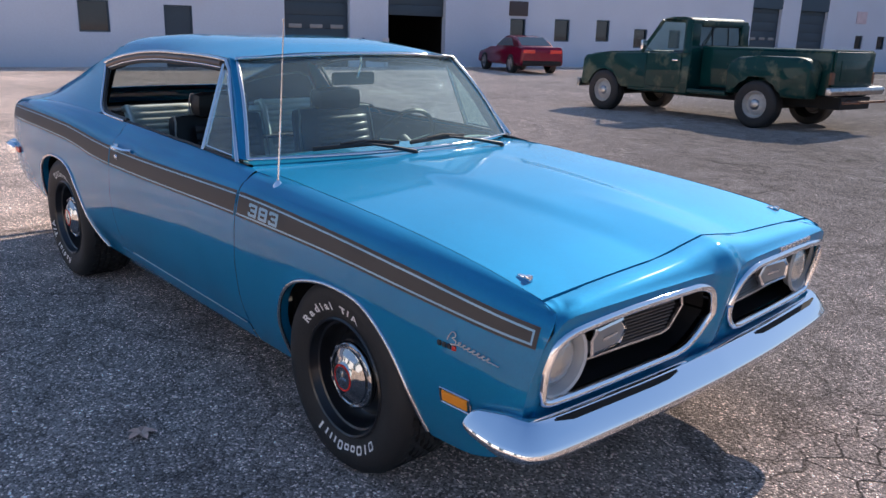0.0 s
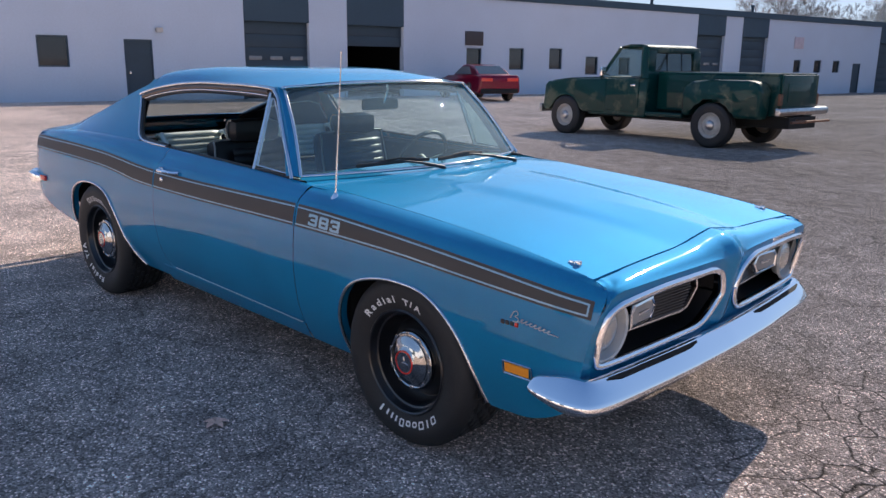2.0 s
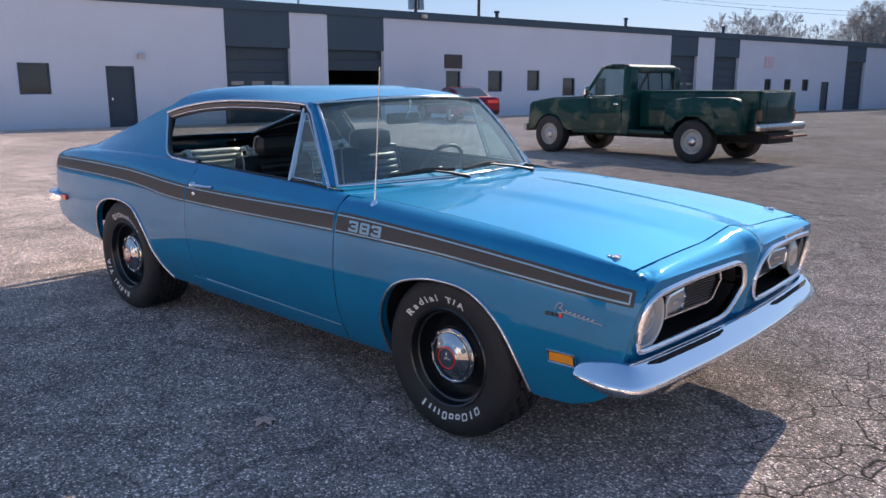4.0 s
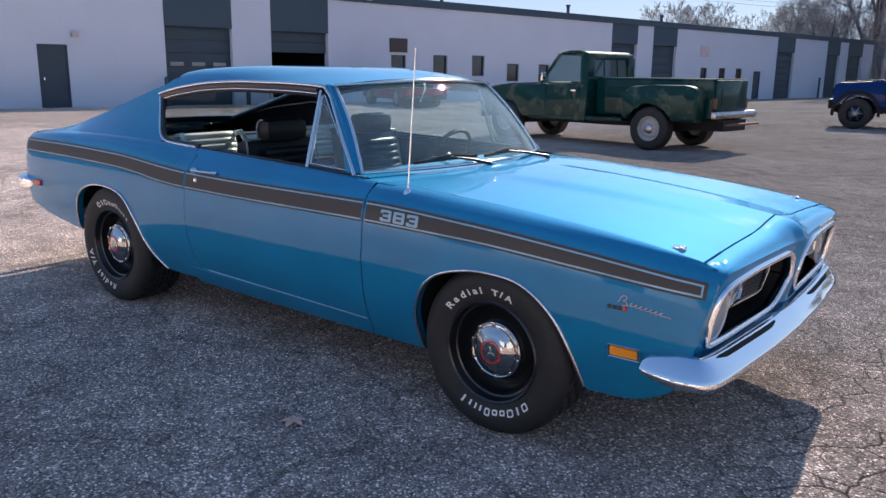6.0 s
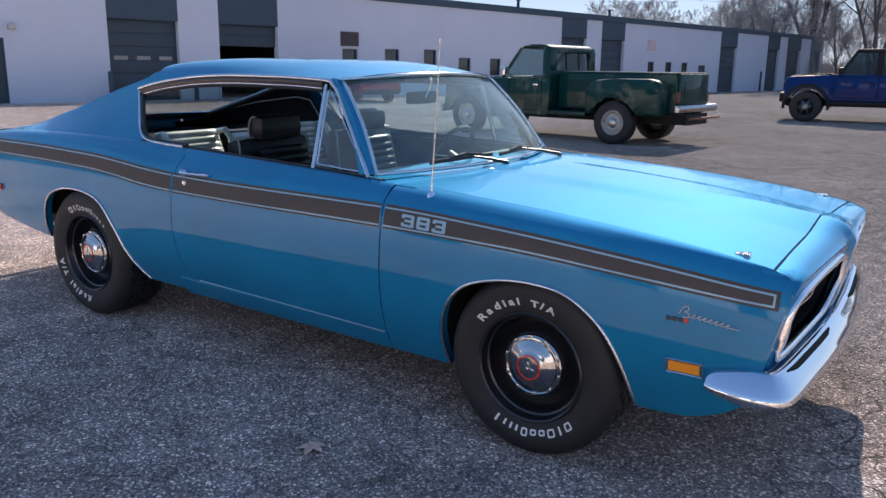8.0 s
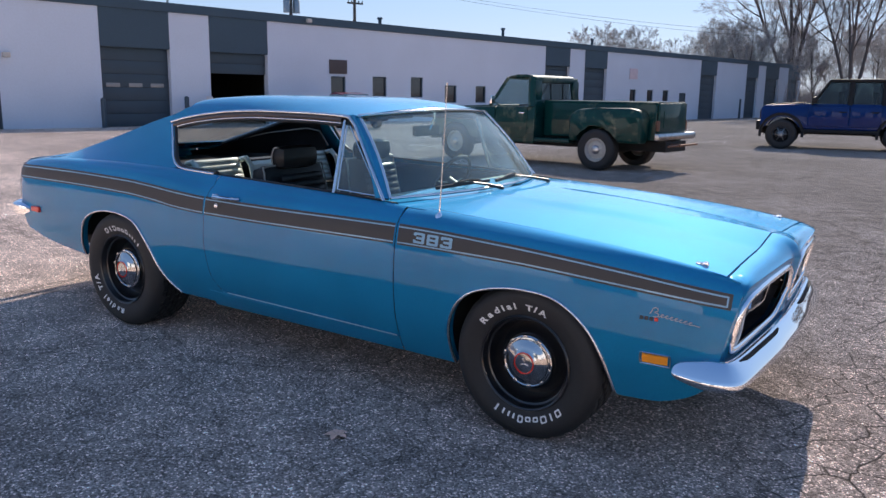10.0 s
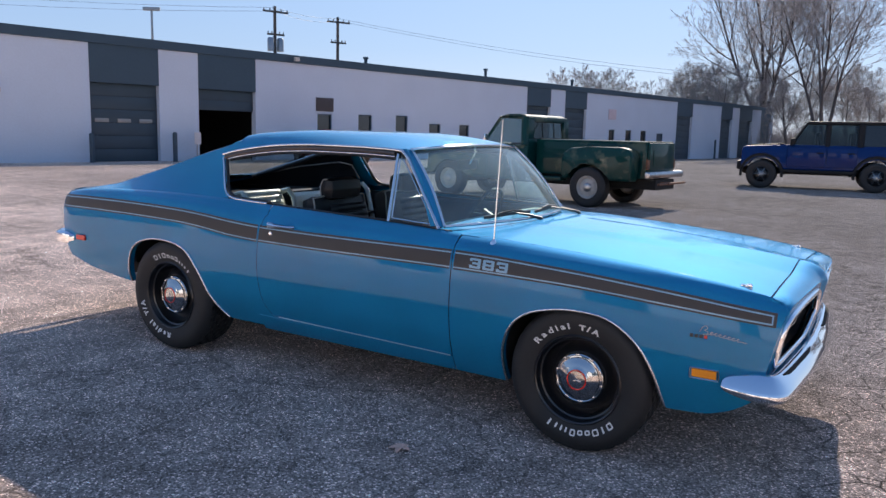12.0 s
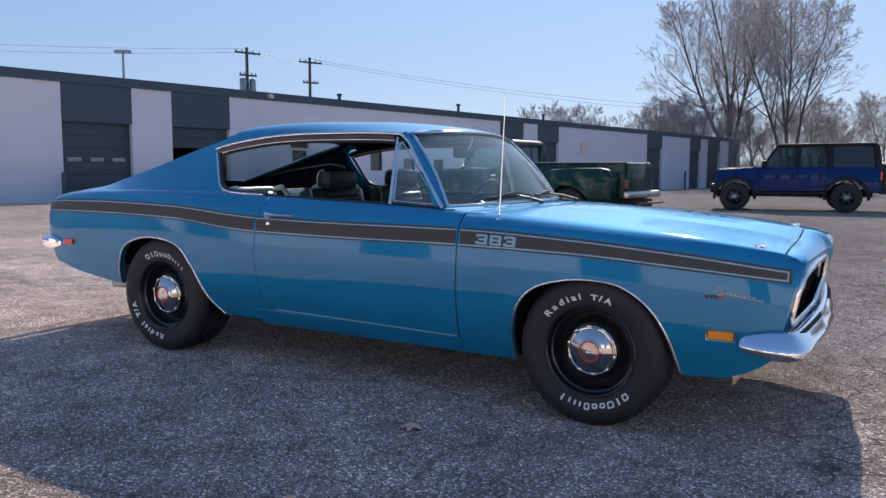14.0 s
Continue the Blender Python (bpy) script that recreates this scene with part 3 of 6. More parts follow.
def sail_bm():
    """Rear pillar skin: from the drip rail, the window's rear edge and the belt up to the roof's crest."""
    bm = bmesh.new()
    crest = smooth_path(CREST, 4)
    foot = [(x, DRIP(x) + 0.006) for x in (-0.965, -1.01, -1.045)] + REAR_EDGE
    foot = [Vector((x, 0, z)) for x, z in foot]
    foot = smooth_path(foot[:4], 3)[:-1] + smooth_path(foot[3:], 5)
    foot += [Vector((x, 0, belt_z(x))) for x in lin(-0.98, -2.55, 22)]
    head_x = curve_at([(0, -0.975), (9, -1.045), (14, -1.10), (19, -1.17), (29, -1.30), (34, -1.68), (len(foot) - 1.0, -2.52)])
    crest_y, crest_z = (curve_at([(p.x, p[k]) for p in reversed(crest)]) for k in (1, 2))
    rows = []
    for i, f in enumerate(foot):
        xc = head_x(float(i))
        zc = crest_z(xc)
        row = []
        for k in range(13):
            v = k / 12
            x, z = f.x + (xc - f.x) * v, f.z + (zc - f.z) * v
            b, c = belt_z(x), crest_z(x)
            g = min(max((z - b) / max(c - b, 0.02), 0), 1)
            g = 0.55 * g + 0.45 * (1 - (1 - g) ** 2)
            row.append(Vector((x, -(belt_y(x) + (crest_y(x) - belt_y(x)) * g), z)))
        top = row[-1]
        # rolled edge to the rear window
        row.append(top + Vector((0, 0.012, 0.004)))
        row.append(top + Vector((0, 0.035, 0.004)))
        row.append(top + Vector((0, 0.06, -0.004)))
        rows.append(row)
    grid(bm, rows)
    return bm


def rear_pane_bm():
    bm = bmesh.new()
    rows = []
    for p in smooth_path([c for c in CREST if c[0] > -2.2], 5):
        zc = roof_mid(p.x)
        rows.append([(p.x, s * (p.y - 0.05), p.z + (max(zc, p.z + 0.005) - p.z) * (1 - s * s)) for s in lin(-1, 1, 14)])
    grid(bm, rows)
    return bm


def deck_bm():
    bm = bmesh.new()
    rows = []
    for x in lin(-2.56, -2.04, 10):
        y = 0.64
        z = roof_mid(x) if x > -2.3 else roof_mid(x)
        rows.append([(x, s * y, z - 0.012 * s * s) for s in lin(-1, 1, 12)])
    grid(bm, rows)
    return bm


def tail_bm():
    """Rear face between the quarter ends."""
    bm = bmesh.new()
    rows = []
    for z in lin(0.485, 0.935, 12):
        x0 = tail_edge(z)
        rows.append([(x0 - 0.02 * (1 - s * s), s * half_width(x0, min(z, 0.9)) * (1 if z < 0.9 else 0.93), z) for s in lin(-1, 1, 12)])
    rows.append([(-2.53, s * 0.66, 0.945) for s in lin(-1, 1, 12)])
    grid(bm, rows)
    return bm


def hood_point(x, y):
    e = hood_z(x)
    a = abs(y) / 0.75
    z = e + 0.022 * (1 - a * a)
    half = 0.30 - 0.10 * (x - 0.75) / 1.4
    t = min(max((half + 0.07 - abs(y)) / 0.14, 0), 1)
    z += 0.011 * t * t * (3 - 2 * t) * min(1, max(0, (x - 0.9) / 0.4))
    nose = max(0, (x - 1.6) / 0.55)
    z += 0.020 * nose * max(0, 1 - abs(y) / 0.16)
    return z


def hood_bm():
    bm = bmesh.new()
    rows = []
    for x in lin(0.80, 2.150, 40):
        rows.append([(x + (0.0 if x > 1 else -0.0), s * seam_y(x), hood_point(x, s * seam_y(x))) for s in lin(-1, 1, 64)])
    rows.append([(2.152, p[1], p[2] - 0.02) for p in rows[-1]])
    grid(bm, rows)
    return bm


def cowl_bm():
    bm = bmesh.new()
    rows = []
    for x in lin(0.50, 0.795, 10):
        rows.append([(x + 0.0, s * 0.775, hood_point(x, s * 0.75) - 0.004) for s in lin(-1, 1, 24)])
    grid(bm, rows)
    return bm


# nose: openings of the twin grille, (|y|, top, bottom)
grille_top = curve_at([(0.055, 0.665), (0.065, 0.70), (0.09, 0.74), (0.13, 0.765), (0.2, 0.778), (0.45, 0.778), (0.70, 0.766), (0.76, 0.752), (0.79, 0.725), (0.803, 0.66)])
grille_bot = curve_at([(0.055, 0.665), (0.07, 0.635), (0.10, 0.595), (0.14, 0.562), (0.2, 0.548), (0.5, 0.545), (0.76, 0.548), (0.79, 0.562), (0.803, 0.66)])


def nose_x(y, z):
    """Forward face of the nose."""
    a = abs(y)
    return 2.272 - 0.045 * a - 0.30 * max(0, a - 0.65) ** 2 - 0.20 * max(0, 0.79 - z) + (0.016 * max(0, 1 - a / 0.07))


NOSE_YS = [0.0, 0.02, 0.04, 0.055, 0.062, 0.075, 0.09, 0.11, 0.14, 0.17, 0.2, 0.3, 0.4, 0.5, 0.6, 0.68, 0.73, 0.76, 0.78, 0.79, 0.798, 0.803, 0.815, 0.835]


def nose_bm():
    bm = bmesh.new()
    ys = [-y for y in reversed(NOSE_YS)] + NOSE_YS[1:]
    up, down = [], []
    for y in ys:
        a = abs(y)
        zt = grille_top(a) if 0.055 <= a <= 0.803 else 0.665
        zb = grille_bot(a) if 0.055 <= a <= 0.803 else 0.665
        ye = max(-0.77, min(0.77, y))
        hz = hood_point(2.15, ye)
        crown = 0.815 + 0.012 * max(0, 1 - a / 0.12) - (0.03 * max(0, (a - 0.74) / 0.1))
        p0 = Vector((2.157, y * (0.779 / 0.835) if a > 0.6 else y, hz - (0.002 if a < 0.8 else 0.005)))
        p1 = Vector((nose_x(y, 0.8) - 0.01, y, crown))
        mid = Vector((nose_x(y, 0.8) - 0.035, y, hz - 0.004))
        if a > 0.75:
            p1.y = math.copysign(0.76 + 0.028 * (a - 0.76) / 0.075, y) if a > 0.76 else y
            mid.y = p0.y
        row = [p0 + Vector((0, 0, -0.02))] + [(1 - t) ** 2 * p0 + 2 * t * (1 - t) * mid + t * t * p1 for t in lin(0, 1, 7)]
        for t in lin(0, 1, 6)[1:]:
            z = crown + (zt - crown) * t
            e = min(1, t * 1.6)
            yy = y if a < 0.835 else math.copysign(half_width(nose_edge(z), z), y)
            row.append(Vector((nose_x(y, z) if a < 0.835 else nose_edge(z), p1.y + (yy - p1.y) * e * (2 - e), z)))
        row.append(Vector((nose_x(y, zt) - 0.012, y, zt)))
        up.append(row)
        row = [Vector((nose_x(y, zb) - 0.012, y, zb))]
        for t in lin(0, 1, 6):
            z = zb + (0.44 - zb) * t
            if a < 0.835:
                row.append(Vector((nose_x(y, z) - 0.05 * max(0, t - 0.5), y, z)))
            else:
                row.append(Vector((nose_edge(z), math.copysign(half_width(nose_edge(z), z), y), z)))
        down.append(row)
    grid(bm, up)
    grid(bm, down)
    return bm


def ring_path(side):
    pts = []
    ys = [y for y in NOSE_YS if 0.055 <= y <= 0.803]
    for y in ys:
        pts.append((nose_x(y, grille_top(y)) + 0.004, side * y, grille_top(y)))
    for y in reversed(ys[1:-1]):
        pts.append((nose_x(y, grille_bot(y)) + 0.004, side * y, grille_bot(y)))
    return pts + [pts[0]]


BUMPER_LINE = smooth_path([(2.015, -0.902, 0), (2.10, -0.908, 0), (2.18, -0.902, 0), (2.235, -0.872, 0), (2.262, -0.78, 0), (2.280, -0.55, 0), (2.294, -0.3, 0), (2.300, 0, 0)], 6)
BUMPER_LINE += [Vector((p.x, -p.y, 0)) for p in reversed(BUMPER_LINE[:-1])]
BUMPER_PROFILE = [(-0.125, 0.495), (-0.075, 0.505), (-0.062, 0.526), (-0.05, 0.530), (-0.038, 0.526), (-0.029, 0.518), (-0.008, 0.495), (0.010, 0.471), (0.017, 0.459), (0.018, 0.450), (0.012, 0.438), (-0.004, 0.422), (-0.03, 0.412), (-0.06, 0.412)]


def bumper_frame(i):
    n = len(BUMPER_LINE)
    p = BUMPER_LINE[i]
    d = (BUMPER_LINE[min(i + 1, n - 1)] - BUMPER_LINE[max(i - 1, 0)]).normalized()
    out = Vector((d.y, -d.x, 0))
    if out.dot(Vector((p.x - 1.6, p.y, 0))) < 0:
        out = -out
    e = min(i, n - 1 - i) / 9
    return p, out, min(1, 0.30 + 0.70 * math.sqrt(min(1, e)))


def bumper_bm():
    """Slim chrome blade that wraps round the corners."""
    bm = bmesh.new()
    rows = []
    for i in range(len(BUMPER_LINE)):
        p, out, k = bumper_frame(i)
        rows.append([p + out * (o * k) + Vector((0, 0, 0.470 + (z - 0.470) * k)) for o, z in BUMPER_PROFILE])
    grid(bm, rows)
    return bm


def bumper_strip_bm(lo, hi):
    """Dark strip laid along the sloping upper face."""
    bm = bmesh.new()
    rows = []
    for i in range(len(BUMPER_LINE)):
        p, out, k = bumper_frame(i)
        if lo <= p.y <= hi:
            e = min(1, min(p.y - lo, hi - p.y) / 0.10 + 0.15)
            rows.append([p + out * (o + 0.0035) + Vector((0, 0, z + 0.003)) for o, z in ((-0.036, 0.5245), (-0.036 + 0.013 * e, 0.5245 - 0.0135 * e))])
    grid(bm, rows)
    return bm


def stripe_bm(z0, z1, x0, x1, lift=0.0015):
    """Vinyl band laid over the flank between two height curves."""
    bm = bmesh.new()
    rows = []
    for x in lin(x0, x1, max(4, int((x1 - x0) / 0.03))):
        row = []
        for t in lin(0, 1, 5):
            z = z0(x) + (z1(x) - z0(x)) * t
            row.append((x, -half_width(x, z) - lift, z))
        rows.append(row)
    grid(bm, rows)
    return bm


stripe_hi = curve_at([(-2.6, 0.902), (-2.2, 0.918), (-1.79, 0.924), (-1.28, 0.917), (-1.05, 0.904), (-0.82, 0.886), (-0.6, 0.875), (-0.2, 0.871), (0.7, 0.876), (1.25, 0.857), (1.75, 0.822), (2.19, 0.778)])
stripe_lo = curve_at([(-2.6, 0.815), (-2.2, 0.828), (-1.79, 0.832), (-1.28, 0.825), (-1.05, 0.81), (-0.82, 0.787), (-0.6, 0.778), (-0.2, 0.776), (0.7, 0.782), (1.25, 0.776), (1.75, 0.750), (2.19, 0.720)])


def windscreen_point(s, v):
    """s across (-1 to 1), v from foot to head."""
    x_foot, x_head = 0.565 + 0.20 * (1 - s * s), 0.272 + 0.075 * (1 - s * s)
    y_foot, y_head = 0.745, 0.620
    z_foot, z_head = 0.962 + 0.012 * (1 - s * s), 1.338 + 0.022 * (1 - s * s)
    bow = 0.018 * math.sin(math.pi * v)
    return Vector((x_foot + (x_head - x_foot) * v + bow, s * (y_foot + (y_head - y_foot) * v), z_foot + (z_head - z_foot) * v + bow * 0.6))


def build_coupe_body():
    for flip in (False, True):
        f = (lambda b: mirror(b)) if flip else (lambda b: b)
        fender = part("front_fender", f(side_panel(fender_cols(), edge_hi=nose_edge, to_belt=False)), M_BLUE, COUPE)
        door = part("door", f(door_bm()), M_BLUE, COUPE)
        quarter = part("rear_quarter", f(side_panel(quarter_cols(), edge_lo=tail_edge, edge_hi=door_rear)), M_BLUE, COUPE)
        part("sill", f(sill_bm()), M_BLUE, COUPE)
        part("rear_pillar", f(sail_bm()), M_BLUE, COUPE)
        # A pillar
        bm = bmesh.new()
        rows = []
        for v in lin(0, 1.0, 8):
            a = windscreen_point(-1, v)
            z = a.z
            b = Vector((a.x - 0.055, -glass_y(z) - 0.004, z + 0.004))
            m = (a + b) / 2 + Vector((0.012, -0.014, 0.006))
            rows.append([a + Vector((-0.004, 0.012, -0.006)), a + Vector((0.002, -0.004, 0.002)), m, b, b + Vector((-0.005, 0.03, -0.01))])
        grid(bm, rows)
        part("windscreen_pillar", f(bm), M_BLUE, COUPE)
        for body, x0, x1 in ((quarter, -2.575, -0.606), (door, -0.592, 0.688), (fender, 0.71, 2.19)):
            part("stripe", f(stripe_bm(stripe_lo, stripe_hi, x0, x1)), M_STRIPE, body, "charcoal vinyl stripe")
            for off in (0.008, -0.016):
                line0 = (lambda x: stripe_hi(x) - 0.016) if off < 0 else (lambda x: stripe_lo(x) + 0.008)
                line1 = (lambda x: stripe_hi(x) - 0.010) if off < 0 else (lambda x: stripe_lo(x) + 0.014)
                part("pinstripe", f(stripe_bm(line0, line1, x0, x1 - (0.012 if x1 > 2 else 0), 0.0025)), M_SILVERLINE, body, "pale blue pinstripe")
            if x1 > 2:
                bm = stripe_bm(lambda x: stripe_lo(x) + 0.014, lambda x: stripe_hi(x) - 0.016, 2.172, 2.178, 0.0025)
                part("pinstripe", f(bm), M_SILVERLINE, body, "pale blue pinstripe")
        for arch, body in ((ARCH_F, fender), (ARCH_R, quarter)):
            bm = bmesh.new()
            tube(bm, [(p.x, -half_width(p.x, p.y) - 0.002, p.y) for p in arch], 0.007, 10)
            part("arch_moulding", f(bm), M_BRIGHT, body, "bright wheel arch moulding")
        # near-black inner body: the shade in joints and arches is its colour
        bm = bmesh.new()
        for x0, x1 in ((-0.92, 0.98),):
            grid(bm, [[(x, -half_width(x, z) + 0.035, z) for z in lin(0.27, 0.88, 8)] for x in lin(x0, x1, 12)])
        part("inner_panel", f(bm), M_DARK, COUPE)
    part("roof", roof_bm(), M_BLUE, COUPE)
    part("hood", hood_bm(), M_BLUE, COUPE)
    part("cowl", cowl_bm(), M_BLUE, COUPE)
    part("deck_lid", deck_bm(), M_BLUE, COUPE)
    part("tail_panel", tail_bm(), M_BLUE, COUPE)
    nose = part("nose_panel", nose_bm(), M_BLUE, COUPE)
    bumper = part("front_bumper", bumper_bm(), M_CHROME, COUPE, "slim chrome front bumper")
    for lo, hi in ((-0.80, -0.22), (0.22, 0.80)):
        part("bumper_slot", bumper_strip_bm(lo, hi), M_DARK, bumper, "dark strip")
    # valance under the bumper
    bm = bmesh.new()
    grid(bm, [[(2.20 - 0.045 * abs(s) ** 3, s * 0.838, 0.46), (2.17 - 0.06 * abs(s) ** 3, s * 0.825, 0.425), (2.12 - 0.05 * abs(s) ** 3, s * 0.80, 0.402), (2.00, s * 0.78, 0.395)] for s in lin(-1, 1, 16)])
    part("valance", bm, M_BLUE, COUPE)
    for side in (-1, 1):
        bm = bmesh.new()
        tube(bm, ring_path(side), 0.0135, 14)
        part("grille_surround", bm, M_CHROME, nose, "bright grille surround")
    # floor pan and wheel housings
    under = [(-0.98, 0.98, -0.76, 0.76, 0.25, 0.302),
             (-2.30, -0.99, -0.56, 0.56, 0.36, 0.80), (0.99, 1.99, -0.56, 0.56, 0.30, 0.73), (2.005, 2.045, -0.77, 0.77, 0.47, 0.79),
             (1.80, 2.0, -0.79, 0.79, 0.36, 0.73), (0.955, 0.975, -0.79, 0.79, 0.26, 0.90), (-2.40, -1.80, -0.78, 0.78, 0.50, 0.86), (-1.795, -0.85, -0.82, 0.82, 0.805, 0.82), (0.85, 1.89, -0.82, 0.82, 0.735, 0.75)]
    for q in under:
        bm = bmesh.new()
        box(bm, *q)
        part("underbody_panel", bm, M_DARK, COUPE, smooth=False)
    # glass
    bm = bmesh.new()
    grid(bm, [[windscreen_point(s, v) for s in lin(-1, 1, 24)] for v in lin(0, 1, 8)])
    pane = part("windscreen", bm, M_GLASS, COUPE, "tinted curved windscreen")
    pane.visible_shadow = False
    bm = bmesh.new()
    loop = [windscreen_point(s, 0) for s in lin(-1, 1, 16)] + [windscreen_point(1, v) for v in lin(0, 1, 6)[1:]] + [windscreen_point(s, 1) for s in lin(1, -1, 16)[1:]] + [windscreen_point(-1, v) for v in lin(1, 0, 6)[1:]]
    tube(bm, [p + Vector((0.006, 0, 0.004)) for p in loop], 0.0085, 12)
    part("windscreen_trim", bm, M_BRIGHT, COUPE, "bright windscreen moulding")
    bm = bmesh.new()
    side = [Vector((p.x, -p.y + 0.052, p.z + 0.006)) for p in smooth_path([c for c in CREST if c[0] > -2.15], 4)]
    last = side[-1]
    foot = [Vector((last.x - 0.03 * (1 - t * t), last.y * t, last.z + (roof_mid(last.x) + 0.004 - last.z) * (1 - t * t))) for t in lin(1, -1, 16)]
    tube(bm, side + foot[1:-1] + [Vector((p.x, -p.y, p.z)) for p in reversed(side)], 0.008, 6)
    part("rear_window_trim", bm, M_BRIGHT, COUPE, "bright rear window moulding")
    pane = part("rear_window", rear_pane_bm(), M_REARGLASS, COUPE, "large curved fastback rear window")
    pane.data.flip_normals()
    pane.visible_shadow = False


build_coupe_body()


# ---- wheels ----
def wheel(name, x, y, flip, size):
    """One wheel with its outer face towards -y."""
    w = new(name)
    w.parent = COUPE
    w.matrix_local = pose(x, y, 0.3405 * size) @ (pose(0, 0, 0, 0, 0, 180) if flip else Matrix()) @ Matrix.Diagonal((size, size, size, 1))
    W = 0.245
    bm = bmesh.new()
    # tread with ribs, rounded shoulders, bulged sidewalls
    prof = [(0.196, 0.0 + 0.02), (0.205, 0.006), (0.222, 0.0), (0.262, -0.012), (0.292, -0.012), (0.315, -0.004), (0.330, 0.012), (0.337, 0.03)]
    ribs = []
    for k in range(6):
        y0 = 0.036 + k * 0.031
        ribs += [(0.3405, y0), (0.3405, y0 + 0.021), (0.328, y0 + 0.023), (0.328, y0 + 0.029)]
    prof += ribs + [(0.337, W - 0.02), (0.330, W), (0.30, W + 0.01), (0.25, W + 0.01), (0.2, W)]
    lathe(bm, prof, 120)
    # cross grooves in the tread
    for v in bm.verts:
        r = math.hypot(v.co.x, v.co.z)
        if r > 0.339:
            k = round((math.atan2(v.co.z, v.co.x) / (2 * math.pi) + 1) * 120) + int(v.co.y / 0.031) * 2
            if k % 4 == 0:
                v.co.x *= 0.968
                v.co.z *= 0.968
    tyre = part("tyre", bm, M_RUBBER, w, angle=30)
    bm = bmesh.new()
    lathe(bm, [(0.206, 0.012), (0.209, 0.002), (0.204, -0.003), (0.198, 0.001), (0.195, 0.016), (0.190, 0.030), (0.183, 0.034), (0.179, 0.060), (0.173, 0.092), (0.160, 0.104), (0.146, 0.098), (0.132, 0.074), (0.12, 0.060), (0.0, 0.060)], 72)
    part("rim", bm, M_RIMBLACK, w, "black steel wheel")
    bm = bmesh.new()
    lathe(bm, [(0.112, 0.062), (0.117, 0.048), (0.118, 0.040), (0.115, 0.034), (0.109, 0.031), (0.104, 0.034), (0.099, 0.033), (0.0965, 0.026), (0.093, 0.0245), (0.080, 0.0165), (0.064, 0.0095), (0.050, 0.0055), (0.047, 0.0025), (0.030, 0.0005), (0.0, 0.0)], 56)
    cap = part("hub_cap", bm, M_HUBCHROME, w, "chrome dog-dish hub cap")
    # notches round the cap's step, a painted ring and a small raised emblem
    for k in range(10):
        bm = bmesh.new()
        box(bm, 0.1035, 0.1135, 0.0285, 0.036, -0.010, 0.010, 0.002, Matrix.Rotation(2 * math.pi * k / 10 + 0.2, 4, "Y"))
        part("cap_notch", bm, M_BRIGHT, cap)
    bm = bmesh.new()
    lathe(bm, [(0.0475, 0.0035), (0.0475, 0.0008), (0.041, -0.0004), (0.041, 0.002)], 40)
    part("red_ring", bm, M_RED, cap, "red painted ring")
    bm = bmesh.new()
    for a in (20, 140, 260):
        box(bm, 0.003, 0.022, -0.003, 0.001, -0.004, 0.004, 0.001, Matrix.Rotation(radians(a), 4, "Y"))
    part("cap_emblem", bm, M_BRIGHT, cap, "small raised emblem")
    return w


HUB_Y = -0.845
WHEELS = [wheel("front_wheel", 1.372, HUB_Y - 0.012, False, 1.015), wheel("rear_wheel", -1.366, HUB_Y - 0.03, False, 1.035),
          wheel("front_wheel", 1.372, -HUB_Y + 0.012, True, 1.015), wheel("rear_wheel", -1.366, -HUB_Y + 0.03, True, 1.035)]

# ---- coupe: trim, lamps, lettering ----
def side_tube(points, r, mat, name, label="", parent=None, both=True, sides=6, flat=1.0):
    for flip in ((False, True) if both else (False,)):
        bm = bmesh.new()
        tube(bm, points, r, sides, flat)
        part(name, mirror(bm) if flip else bm, mat, parent or COUPE, label)


def cabin(x, z, out=0.0):
    return Vector((x, -glass_y(z) - out, z))


drip_line = [cabin(x, DRIP(x), 0.016) for x in lin(-1.08, 0.235, 30)] + [cabin(0.255 + (0.565 - 0.255) * t, 1.33 + (0.958 - 1.33) * t, 0.010) for t in lin(0, 1, 10)[1:]]
side_tube(drip_line, 0.0085, M_BRIGHT, "drip_rail", "bright roof drip rail", sides=12)
frame_line = [cabin(x, DRIP(x) - 0.020, 0.006) for x in lin(-1.06, 0.19, 28)]
side_tube(frame_line, 0.012, M_BRONZE, "window_frame", "dull bronze window frame", sides=8)
side_tube([cabin(x, DRIP(x) - 0.036, 0.004) for x in lin(-1.035, 0.19, 28)], 0.0045, M_BRIGHT, "window_bead", "thin bright window bead", sides=10)
side_tube([cabin(x, DRIP(x) - 0.046, -0.004) for x in lin(-1.02, 0.19, 28)], 0.009, M_BLACK, "roof_weatherstrip", "black roof weatherstrip")
rear_edge = smooth_path([cabin(x, z, 0.008) for x, z in REAR_EDGE] + [cabin(-0.80, 0.994, 0.010), cabin(-0.62, 0.990, 0.010)], 4)
side_tube(rear_edge, 0.0075, M_BRIGHT, "window_edge", "bright rear window edge", sides=12)
side_tube([p + Vector((0.016, 0.012, 0.006)) for p in rear_edge], 0.010, M_BLACK, "rear_weatherstrip", "black rear window weatherstrip", sides=8)
side_tube([cabin(x, belt_z(x) + 0.004, -0.002) for x in lin(-0.85, 0.55, 20)], 0.006, M_BLACK, "belt_weatherstrip", "black window weatherstrip")
